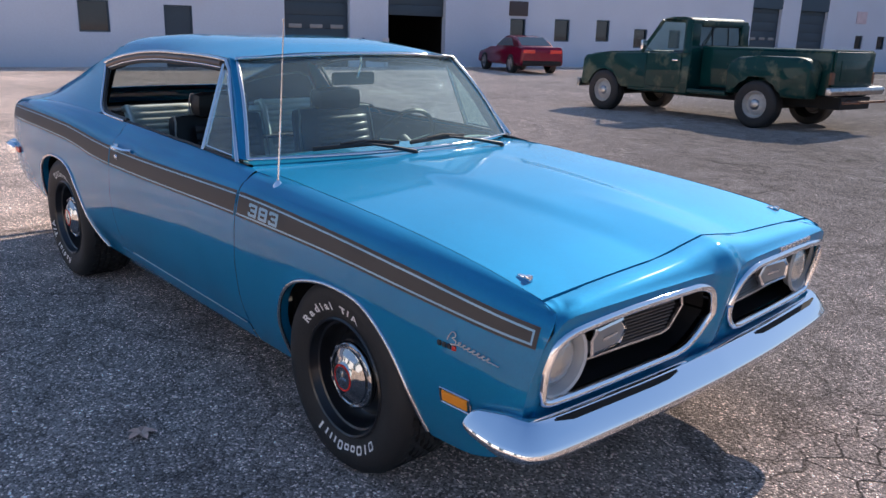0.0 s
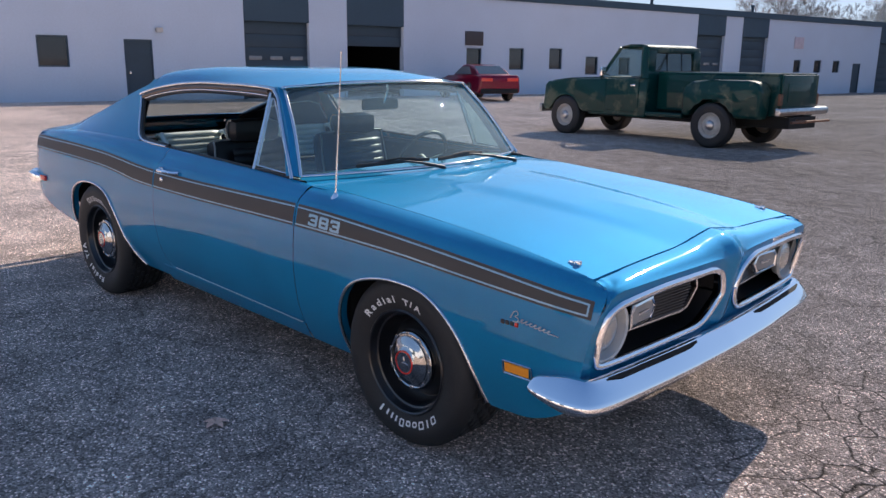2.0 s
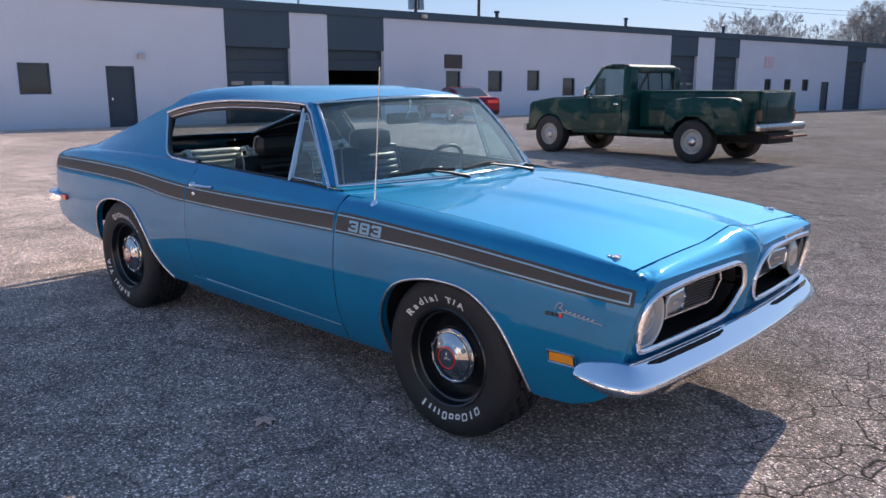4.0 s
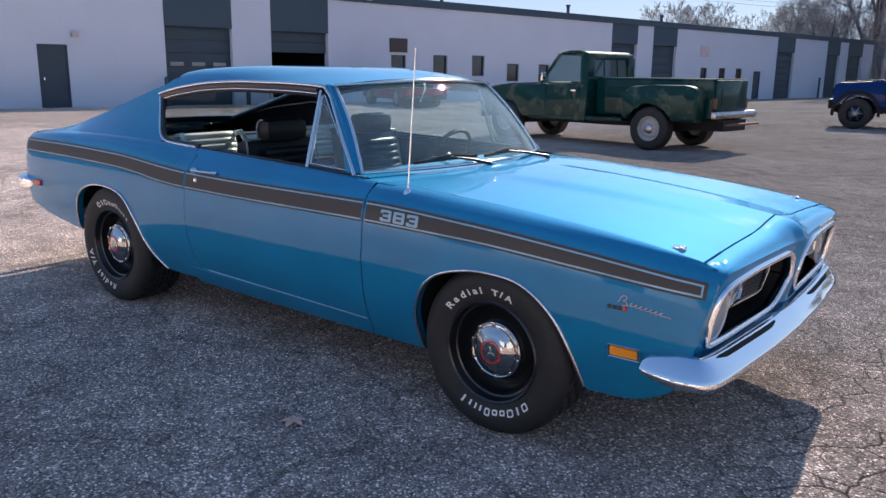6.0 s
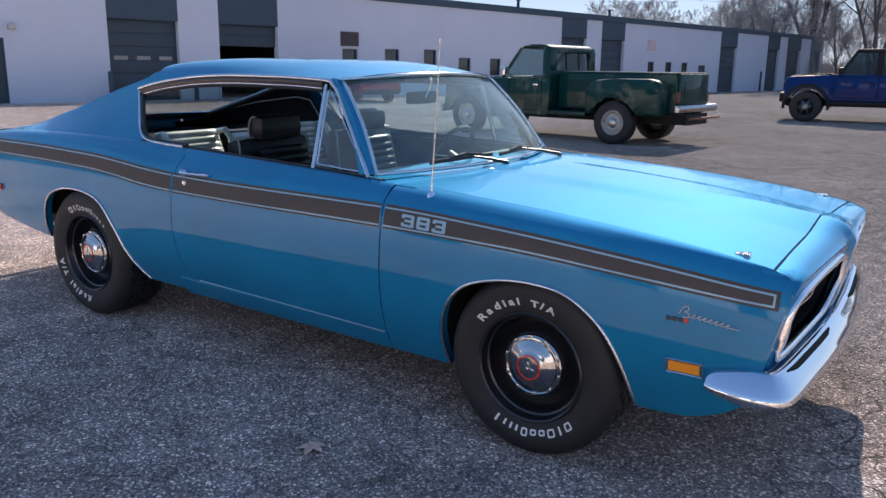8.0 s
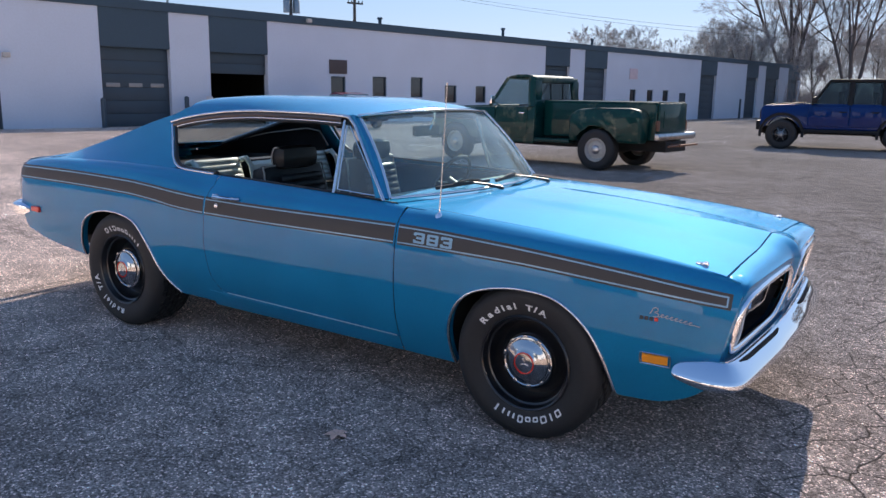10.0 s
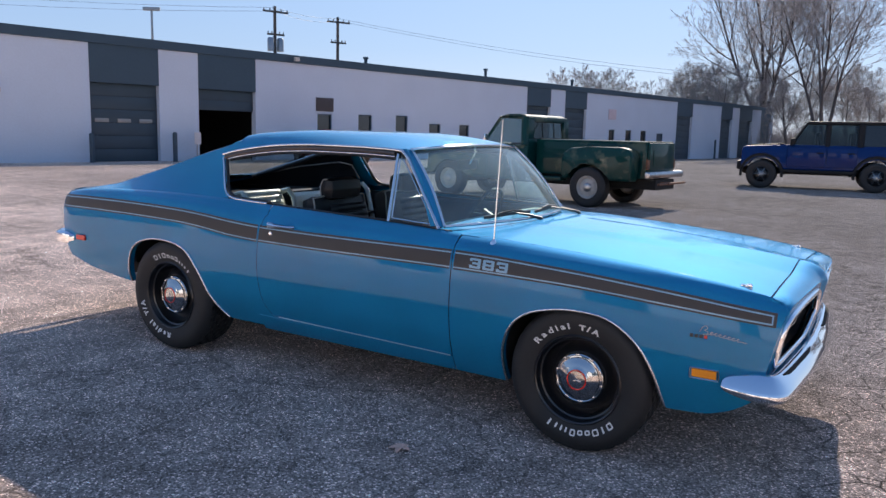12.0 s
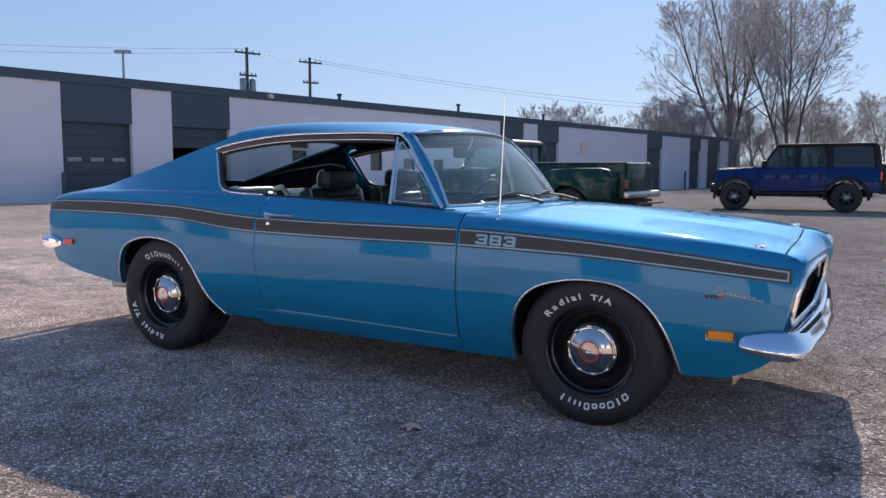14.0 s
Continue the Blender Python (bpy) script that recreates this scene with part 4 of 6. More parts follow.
# vent window
side_tube([cabin(0.245, 0.965, 0.002), cabin(0.205, 1.315, 0.002)], 0.009, M_BRIGHT, "vent_divider", "bright vent window divider", sides=10)
side_tube([cabin(0.262, 0.985, 0), cabin(0.50, 0.975, 0), cabin(0.52, 0.985, 0), cabin(0.245, 1.29, 0), cabin(0.225, 1.29, 0), cabin(0.262, 0.985, 0)], 0.004, M_BRIGHT, "vent_frame", "bright vent window frame")
for flip in (False, True):
    bm = bmesh.new()
    pts = [cabin(0.258, 0.975), cabin(0.515, 0.972), cabin(0.235, 1.30), cabin(0.222, 1.30)]
    vs = [bm.verts.new(p) for p in pts]
    bm.faces.new(vs)
    pane = part("vent_window", mirror(bm) if flip else bm, M_GLASS, COUPE, "small clear vent window", smooth=False)
    pane.visible_shadow = False
# pillar between the windscreen and the vent, inner side
for flip in (False, True):
    bm = bmesh.new()
    grid(bm, [[windscreen_point(-1, v) + Vector((-0.01, 0.01, -0.006)), windscreen_point(-1, v) + Vector((-0.05, 0.025, -0.012)), cabin(windscreen_point(-1, v).x - 0.06, windscreen_point(-1, v).z, -0.012)] for v in lin(0, 1, 8)])
    part("pillar_trim", mirror(bm) if flip else bm, M_VINYL, COUPE, "dark pillar trim")

# sky highlight on the door's lower edge, drawn as a pale line
side_tube([(x, -half_width(x, 0.345) - 0.0035, 0.3475 - 0.012 * (x + 0.5)) for x in lin(-0.47, 0.69, 14)], 0.0028, M_SILVERLINE, "door_edge", "painted highlight along the lower door edge")
# door handles and locks
for flip in (False, True):
    bm = bmesh.new()
    y = -half_width(-0.45, 0.88)
    tube(bm, [(-0.51, y - 0.004, 0.883), (-0.50, y - 0.03, 0.885), (-0.44, y - 0.036, 0.886), (-0.36, y - 0.03, 0.885), (-0.335, y - 0.004, 0.884)], [0.012, 0.012, 0.009, 0.008, 0.009], 8)
    box(bm, -0.53, -0.49, y - 0.016, y + 0.004, 0.868, 0.898, 0.006)
    part("door_handle", mirror(bm) if flip else bm, M_CHROME, COUPE, "chrome door handle")
    bm = bmesh.new()
    lathe(bm, [(0.0, -0.012), (0.009, -0.011), (0.013, -0.006), (0.013, 0.004)], 20, (-0.50, -half_width(-0.5, 0.835), 0.835))
    part("door_lock", mirror(bm) if flip else bm, M_CHROME, COUPE, "chrome lock cylinder")

# antenna on the right fender
bm = bmesh.new()
tube(bm, [(0.883, -0.795, 0.905), (0.883, -0.795, 0.925), (0.884, -0.794, 0.94)], [0.022, 0.017, 0.006], 14)
base = part("antenna_base", bm, M_CHROME, COUPE, "chrome antenna base")
bm = bmesh.new()
tube(bm, [(0.884, -0.794, 0.93), (0.884, -0.775, 1.2), (0.884, -0.755, 1.50), (0.884, -0.755, 1.512)], [0.0035, 0.003, 0.0022, 0.004], 6)
part("antenna_mast", bm, M_BRIGHT, base, "thin bright antenna mast")

# hood pins: two small chrome latches
for y in (-0.722, 0.722):
    bm = bmesh.new()
    z = hood_point(2.046, y)
    box(bm, 2.022, 2.070, y - 0.008, y + 0.008, z - 0.006, z + 0.010, 0.005)
    box(bm, 2.050, 2.068, y - 0.010, y + 0.010, z - 0.006, z + 0.014, 0.005)
    part("hood_latch", bm, M_CHROME, COUPE, "small chrome hood latch")

# hood to nose joint and hood edge joints, as sunk dark channels
bm = bmesh.new()
grid(bm, [[(2.1515, s * 0.757, hood_point(2.15, s * 0.757) - 0.012), (2.1565, s * 0.757, hood_point(2.15, s * 0.757) - 0.012)] for s in lin(-1, 1, 40)])
for side in (-1, 1):
    grid(bm, [[(x, side * (seam_y(x) - 0.002), hood_z(x) - 0.010), (x, side * (seam_y(x) + 0.006), hood_z(x) - 0.010)] for x in lin(0.8, 2.15, 30)])
part("joint_channel", bm, M_DARK, COUPE)

# wipers
def wiper(pivot, elbow, tip, blade):
    bm = bmesh.new()
    tube(bm, [pivot + Vector((0, 0, -0.03)), pivot + Vector((0, 0, 0.012))], [0.014, 0.010], 10)
    tube(bm, [pivot + Vector((0, 0, 0.01)), pivot.lerp(elbow, 0.5) + Vector((0, 0, 0.012)), elbow + Vector((0, 0, 0.006))], [0.010, 0.007, 0.005], 8)
    arm = part("wiper_arm", bm, M_ARM, COUPE, "dull metal wiper arm")
    bm = bmesh.new()
    tube(bm, blade, 0.006, 6, 1.6)
    tube(bm, [blade[0].lerp(blade[-1], 0.3) + Vector((0.006, 0, 0.012)), blade[0].lerp(blade[-1], 0.55) + Vector((0.008, 0, 0.02)), blade[0].lerp(blade[-1], 0.8) + Vector((0.006, 0, 0.012))], 0.005, 6)
    part("wiper_blade", bm, M_BLACK, arm, "black rubber wiper blade")


def on_screen(s, v):
    return windscreen_point(s, v) + Vector((0.012, 0, 0.014))


wiper(Vector((0.80, -0.06, 0.962)), on_screen(-0.36, 0.05), None, [on_screen(s, v) for s, v in ((-0.68, 0.045), (-0.5, 0.055), (-0.36, 0.06), (-0.16, 0.055))])
wiper(Vector((0.82, 0.46, 0.958)), on_screen(0.24, 0.05), None, [on_screen(s, v) for s, v in ((-0.08, 0.045), (0.08, 0.055), (0.24, 0.06), (0.40, 0.055))])

# side marker lamps
for flip in (False, True):
    bm = bmesh.new()
    grid(bm, [[(x, -half_width(x, z) - 0.006, z) for z in (0.472, 0.487, 0.502)] for x in lin(1.885, 1.985, 4)])
    grid(bm, [[(x, -half_width(x, z) - o, z) for z, o in ((0.468, 0.001), (0.472, 0.006))] for x in lin(1.885, 1.985, 4)])
    grid(bm, [[(x, -half_width(x, z) - o, z) for z, o in ((0.506, 0.001), (0.502, 0.006))] for x in lin(1.885, 1.985, 4)])
    lamp = part("side_marker_lamp", mirror(bm) if flip else bm, M_AMBER, COUPE, "amber side marker lamp")
    bm = bmesh.new()
    loop = [(x, -half_width(x, 0.46) - 0.003, 0.464) for x in lin(1.878, 1.992, 6)] + [(1.994, -half_width(1.994, 0.488) - 0.003, 0.488)] + [(x, -half_width(x, 0.515) - 0.003, 0.510) for x in lin(1.992, 1.878, 6)] + [(1.876, -half_width(1.876, 0.488) - 0.003, 0.488)]
    tube(bm, loop + [loop[0]], 0.0035, 6)
    part("bezel", mirror(bm) if flip else bm, M_BRIGHT, lamp, "bright bezel")
    bm = bmesh.new()
    box(bm, -2.31, -2.22, -0.878, -0.84, 0.612, 0.648, 0.006)
    part("rear_marker_lamp", mirror(bm) if flip else bm, M_RED, COUPE, "red rear side marker lamp")
    # rear bumper: a chrome blade whose end shows
bm = bmesh.new()
line = smooth_path([(-2.37, -0.848, 0), (-2.46, -0.866, 0), (-2.56, -0.845, 0), (-2.62, -0.75, 0), (-2.66, -0.4, 0), (-2.67, 0, 0)], 5)
line += [Vector((p.x, -p.y, 0)) for p in reversed(line[:-1])]
rows = []
for i, p in enumerate(line):
    d = (line[min(i + 1, len(line) - 1)] - line[max(i - 1, 0)]).normalized()
    o = Vector((d.y, -d.x, 0))
    if o.dot(Vector((p.x + 1.6, p.y, 0))) < 0:
        o = -o
    k = min(1, 0.3 + min(i, len(line) - 1 - i) / 6)
    rows.append([p + o * (a * k) + Vector((0, 0, 0.610 + b * k)) for a, b in ((-0.04, 0.035), (-0.01, 0.045), (0.015, 0.03), (0.02, 0.0), (0.012, -0.035), (-0.02, -0.045), (-0.05, -0.04))])
grid(bm, rows)
part("rear_bumper", bm, M_CHROME, COUPE, "chrome rear bumper")
for side in (-1, 1):
    bm = bmesh.new()
    box(bm, -2.628, -2.59, side * 0.45 - 0.22, side * 0.45 + 0.22, 0.70, 0.80, 0.02)
    part("tail_lamp", bm, M_RED, COUPE, "red tail lamp")


# grille: two deep openings with round headlamp, oblong lamp and fine bars
def grille(side):
    back = new("grille")
    back.parent = COUPE
    bm = bmesh.new()
    ys = [y for y in NOSE_YS if 0.055 <= y <= 0.803]
    grid(bm, [[(nose_x(y, grille_top(y)) - 0.03, side * y, grille_top(y) + 0.004), (2.06, side * y, grille_top(y) + 0.004), (2.06, side * y, grille_bot(y) - 0.004), (nose_x(y, grille_bot(y)) - 0.03, side * y, grille_bot(y) - 0.004)] for y in ys])
    part("grille_well", bm, M_BLACK, back, "black grille recess")
    # fine horizontal bars in the centre field, framed by a bright six-sided rim
    for k in range(13):
        z = 0.618 + k * 0.0108
        inner = 0.152 + 0.05 * abs(z - 0.69) / 0.065
        bm = bmesh.new()
        tube(bm, [(2.176, side * inner, z), (2.155, side * 0.45, z), (2.140, side * 0.62, z)], 0.0038, 5)
        part("grille_bar", bm, M_GRILLEBAR, back)
    bm = bmesh.new()
    rim = [(2.166, side * 0.62, 0.748), (2.190, side * 0.19, 0.756), (2.192, side * 0.155, 0.738), (2.190, side * 0.138, 0.69), (2.182, side * 0.19, 0.622), (2.176, side * 0.22, 0.611), (2.132, side * 0.72, 0.603)]
    tube(bm, rim, 0.0065, 6)
    part("grille_rim", bm, M_BRIGHT, back, "bright grille rim")
    # headlamp: dished bezel with a domed lens
    lamp = new("headlamp")
    lamp.parent = COUPE
    lamp.matrix_local = pose(2.172, side * 0.722, 0.660) @ pose(0, 0, 0, 0, 0, 90 + side * 3)
    bm = bmesh.new()
    lathe(bm, [(0.108, -0.012), (0.104, -0.022), (0.096, -0.018), (0.090, 0.012), (0.086, 0.02)], 40)
    part("bezel", bm, M_LAMPBEZEL, lamp, "pale grey headlamp bezel")
    bm = bmesh.new()
    lathe(bm, [(0.087, 0.018), (0.082, 0.004), (0.065, -0.010), (0.04, -0.020), (0.0, -0.024)], 36)
    part("lens", bm, M_LENS, lamp, "ribbed clear headlamp lens")
    # oblong lamp
    park = new("parking_lamp")
    park.parent = COUPE
    park.matrix_local = pose(2.162, side * 0.500, 0.672, 0, 0, -side * 5) @ Matrix.Diagonal((0.8, 1.25, 1.22, 1))
    bm = bmesh.new()
    shape = [(-0.078, -0.030), (0.05, -0.036), (0.078, 0.0), (0.055, 0.034), (-0.06, 0.034), (-0.082, 0.012)]
    ring = [[Vector((0.0, -side * a, b)) for a, b in shape], [Vector((0.028, -side * a, b)) for a, b in shape], [Vector((0.032, -side * a * 0.9, b * 0.82)) for a, b in shape], [Vector((0.024, -side * a * 0.86, b * 0.76)) for a, b in shape]]
    grid(bm, ring, close=True)
    part("bezel", bm, M_BRIGHT, park, "bright six-sided bezel", angle=20)
    bm = bmesh.new()
    bm.faces.new([bm.verts.new((0.025, -side * a * 0.87, b * 0.77)) for a, b in shape])
    part("lens", bm, M_LENSGREY, park, "frosted lamp lens")
    bm = bmesh.new()
    box(bm, 0.026, 0.030, -0.03, 0.03, -0.004, 0.004, 0.001)
    part("lens_bar", bm, M_BRIGHT, park)


for side in (-1, 1):
    grille(side)
# nose badge as plain bars, and the fender script as a plain flourish
for k in range(8):
    bm = bmesh.new()
    y = 0.36 + k * 0.032
    z = 0.800
    box(bm, nose_x(y, z) - 0.004, nose_x(y, z) + 0.006, y, y + 0.024, z - 0.008, z + 0.008, 0.002)
    part("badge_bar", bm, M_CHROME, COUPE)
for flip in (False, True):
    bm = bmesh.new()
    pts = [(1.905, 0.668, 0), (1.918, 0.692, 0), (1.931, 0.694, 0), (1.934, 0.683, 0), (1.922, 0.677, 0), (1.937, 0.672, 0), (1.934, 0.660, 0), (1.917, 0.659, 0), (1.945, 0.663, 0)]
    for k in range(7):
        x = 1.953 + k * 0.0175
        z = 0.667 - 0.13 * (x - 1.953)
        pts += [(x + 0.004, z + 0.005, 0), (x - 0.004, z + 0.004, 0), (x - 0.003, z - 0.005, 0), (x + 0.006, z - 0.004, 0)]
    pts.append((2.092, 0.646, 0))
    tube(bm, [(p.x, -half_width(p.x, p.y) - 0.004, p.y) for p in smooth_path(pts, 3)], 0.0019, 5)
    part("fender_script", mirror(bm) if flip else bm, M_LAMPBEZEL, COUPE, "chrome script flourish")
    for k in range(4):
        bm = bmesh.new()
        x = 1.866 + k * 0.019
        box(bm, x, x + 0.014, -half_width(x, 0.65) - 0.004, -half_width(x, 0.65) + 0.004, 0.641, 0.655, 0.002)
        part("badge_bar", mirror(bm) if flip else bm, M_ARM if k < 3 else M_RED, COUPE)


def text_bm(body, size, stretch, fat):
    """Outline lettering as a flat mesh in its own x-y plane, centred."""
    cu = bpy.data.curves.new("lettering", "FONT")
    cu.body, cu.size, cu.offset, cu.align_x, cu.align_y = body, size, fat, "CENTER", "CENTER"
    cu.resolution_u = 5
    ob = bpy.data.objects.new("lettering", cu)
    scene.collection.objects.link(ob)
    dg = bpy.context.evaluated_depsgraph_get()
    me = bpy.data.meshes.new_from_object(ob.evaluated_get(dg))
    bpy.data.objects.remove(ob)
    bm = bmesh.new()
    bm.from_mesh(me)
    bmesh.ops.scale(bm, vec=(stretch, 1, 1), verts=bm.verts)
    return bm


FIGURES = {"3": ("###", "#.#", "..#", ".##", "..#", "#.#", "###"), "8": ("###", "#.#", "#.#", "###", "#.#", "#.#", "###")}


def figures_bm(text):
    """Wide squared figures with clipped corners, centred in their x-y plane."""
    cols, rws = (0.0, 0.0155, 0.0455, 0.061), (0.0, 0.0115, 0.0165, 0.0215, 0.0325, 0.0375, 0.0425, 0.054)
    bm = bmesh.new()
    left = -0.5 * (len(text) * 0.061 + (len(text) - 1) * 0.012)
    for n, ch in enumerate(text):
        for i, line in enumerate(FIGURES[ch]):
            for j, mark in enumerate(line):
                if mark != "#":
                    continue
                x0, x1 = left + n * 0.073 + cols[j], left + n * 0.073 + cols[j + 1]
                y1, y0 = 0.027 - rws[i], 0.027 - rws[i + 1]
                c = 0.005
                pts = []
                for px, py, cut in ((x0, y0, (i, j) == (6, 0)), (x1, y0, (i, j) == (6, 2)), (x1, y1, (i, j) == (0, 2)), (x0, y1, (i, j) == (0, 0))):
                    sx, sy = (c if px == x0 else -c), (c if py == y0 else -c)
                    if cut and sx * sy > 0:
                        pts += [(px, py + sy), (px + sx, py)]
                    elif cut:
                        pts += [(px + sx, py), (px, py + sy)]
                    else:
                        pts.append((px, py))
                bm.faces.new([bm.verts.new((px, py, 0)) for px, py in pts])
    return bm


for flip in (False, True):
    bm = figures_bm("383")
    for v in bm.verts:
        x, z = 0.902 + (-v.co.x if flip else v.co.x), 0.8235 + v.co.y * 0.88 - 0.022 * v.co.x * (-1 if flip else 1)
        v.co = Vector((x, (half_width(x, z) + 0.004) * (1 if flip else -1), z))
    part("engine_number", bm, M_SILVERLINE, COUPE, "pale blue number on the stripe", smooth=False)


# raised white tyre lettering: the tread type in letters, the maker's name as plain bars
def bend(bm, w, at, r):
    """Bends a flat shape round the sidewall, its foot towards the hub, at an angle in degrees from the wheel's x axis."""
    bmesh.ops.triangulate(bm, faces=bm.faces[:])
    for v in bm.verts:
        q, a = r + v.co.y, radians(at) - v.co.x / r
        v.co = Vector((q * math.cos(a), -0.0013 - 0.3 * (q - 0.222), q * math.sin(a)))
    bm.normal_update()
    for f in bm.faces:
        if f.normal.y > 0:
            f.normal_flip()
    part("raised_letter", bm, M_WHITELETTER, w.children[0], smooth=False)


LETTER_WIDTHS = (0.029, 0.026, 0.031, 0.026, 0.026, 0.026, 0.019, 0.009, 0.024, 0.024)
for i, w in enumerate(WHEELS):
    turn = (0, 128, 40, 200)[i]
    for ch, at in zip("RadialT/A", (133.5, 126.5, 119.5, 114.0, 108.8, 103.8, 92.5, 87.5, 81.5)):
        at = 71 + (at - 81.5) * 1.35
        bm = text_bm(ch, 0.038, 1.36, 0.0013) if ch != "T" else bmesh.new()
        if ch == "T":
            grid(bm, [[(x, 0.0070, 0), (x, 0.0135, 0)] for x in lin(-0.0155, 0.0155, 7)])
            grid(bm, [[(x, -0.0135, 0), (x, 0.0070, 0)] for x in (-0.0048, 0.0048)])
        bend(bm, w, at + turn, 0.248)
    at = 314 + turn - (326 if i == 1 else 0)
    for k, wide in enumerate(LETTER_WIDTHS):
        high = 0.030 if k in (0, 1, 2, 5, 9) else 0.022
        bm = bmesh.new()
        h, b = wide / 2, -0.014
        if k in (0, 2, 3, 4, 5):
            # an open block
            outer = [(-h + 0.004, b, 0), (h - 0.004, b, 0), (h, b + 0.005, 0), (h, b + high - 0.005, 0), (h - 0.004, b + high, 0), (-h + 0.004, b + high, 0), (-h, b + high - 0.005, 0), (-h, b + 0.005, 0)]
            mid = Vector((0, b + high / 2, 0))
            inner = [(p[0] * (h - 0.0065) / h, mid.y + (p[1] - mid.y) * (high / 2 - 0.0062) / (high / 2), 0) for p in outer]
            grid(bm, [outer + outer[:1], inner + inner[:1]])
        else:
            grid(bm, [[(-0.0045, b, 0), (-0.0045, b + high, 0)], [(0.0045, b, 0), (0.0045, b + high, 0)]])
        bend(bm, w, at, 0.246)
        at -= math.degrees((wide + 0.0105) / 0.246) * 0.5 + math.degrees((LETTER_WIDTHS[min(k + 1, 9)] + 0.0105) / 0.246) * 0.5
# ---- cabin ----
def cushion(bm, rows_y, prof):
    """A ribbed pad: (x, z) profile swept across y with pinched ends."""
    rows = []
    for k, y in enumerate(rows_y):
        e = min(k, len(rows_y) - 1 - k)
        s = 0.0 if e == 0 else (0.8 if e == 1 else 1.0)
        rows.append([(x + nx * s, y, z + nz * s) for x, z, nx, nz in prof])
    grid(bm, rows)


def ribbed(p0, p1, ribs, bulge, nx, nz):
    """Profile from p0 to p1 with rounded ribs standing out along (nx, nz)."""
    out = []
    for k in range(ribs * 6 + 1):
        t = k / (ribs * 6)
        b = bulge * abs(math.sin(math.pi * t * ribs)) ** 0.6
        out.append((p0[0] + (p1[0] - p0[0]) * t, p0[1] + (p1[1] - p0[1]) * t, nx * (b + 0.02), nz * (b + 0.02)))
    return out


def bucket_seat(y):
    seat = new("front_seat")
    seat.parent = COUPE
    bm = bmesh.new()
    box(bm, -0.40, -0.28, y - 0.25, y + 0.25, 0.42, 1.115, 0.055, Matrix.Translation((-0.05, 0, 0.02)) @ Matrix.Rotation(radians(-10), 4, "Y") @ Matrix.Translation((0.10, 0, -0.05)))
    back = part("backrest", bm, M_VINYL, seat)
    bm = bmesh.new()
    cushion(bm, lin(y - 0.17, y + 0.17, 8), ribbed((-0.352, 0.985), (-0.215, 0.50), 12, 0.012, 1, 0.2))
    part("pleats", bm, M_VINYL, back)
    bm = bmesh.new()
    box(bm, -0.30, 0.22, y - 0.26, y + 0.26, 0.36, 0.52, 0.06)
    part("seat_cushion", bm, M_VINYL, seat)
    bm = bmesh.new()
    box(bm, -0.47, -0.35, y - 0.15, y + 0.15, 1.008, 1.14, 0.056)
    rest = part("headrest", bm, M_VINYL, seat)
    bm = bmesh.new()
    tube(bm, smooth_path([(-0.44, y - 0.15, 1.03), (-0.446, y - 0.150, 1.08), (-0.43, y - 0.148, 1.125), (-0.395, y - 0.148, 1.135)], 4), 0.004, 6)
    part("headrest_piping", bm, M_SEATBRIGHT, rest, "pale piping")
    bm = bmesh.new()
    edge = [(-0.30, y - 0.26, 0.55), (-0.375, y - 0.258, 0.80), (-0.412, y - 0.242, 0.99), (-0.425, y - 0.20, 1.028), (-0.425, y + 0.20, 1.028), (-0.412, y + 0.242, 0.99), (-0.375, y + 0.258, 0.80), (-0.30, y + 0.26, 0.55)]
    tube(bm, smooth_path(edge, 3), 0.005, 6)
    part("piping", bm, M_SEATBRIGHT, seat, "pale piping")
    return seat


bucket_seat(-0.36)
bucket_seat(0.36)
bm = bmesh.new()
box(bm, -1.16, -1.075, -0.66, 0.66, 0.50, 0.995, 0.03)
box(bm, -0.98, -0.55, -0.64, 0.64, 0.40, 0.56, 0.05)
rear = part("rear_seat", bm, M_VINYL, COUPE, "black vinyl rear bench seat")
for y0, y1 in ((-0.62, -0.20), (0.20, 0.62)):
    bm = bmesh.new()
    cushion(bm, lin(y0, y1, 10), ribbed((-1.05, 1.012), (-0.88, 0.58), 13, 0.013, 1, 0.35))
    part("pleats", bm, M_SEATSHEEN, rear, "glossy ribbed seat panel")
    for y in (y0, y1):
        bm = bmesh.new()
        tube(bm, [(-1.04, y, 1.0), (-0.985, y, 1.015), (-0.94, y, 0.97), (-0.84, y, 0.60)], 0.017, 8)
        part("seat_bolster", bm, M_SEATSHEEN, rear, "glossy rolled seat edge")
bm = bmesh.new()
grid(bm, [[(-0.99, y, 0.99), (-0.955, y, 0.97), (-0.87, y, 0.62)] for y in lin(-0.18, 0.18, 6)])
part("seat_centre", bm, M_SEATSHEEN, rear, "glossy smooth centre panel")
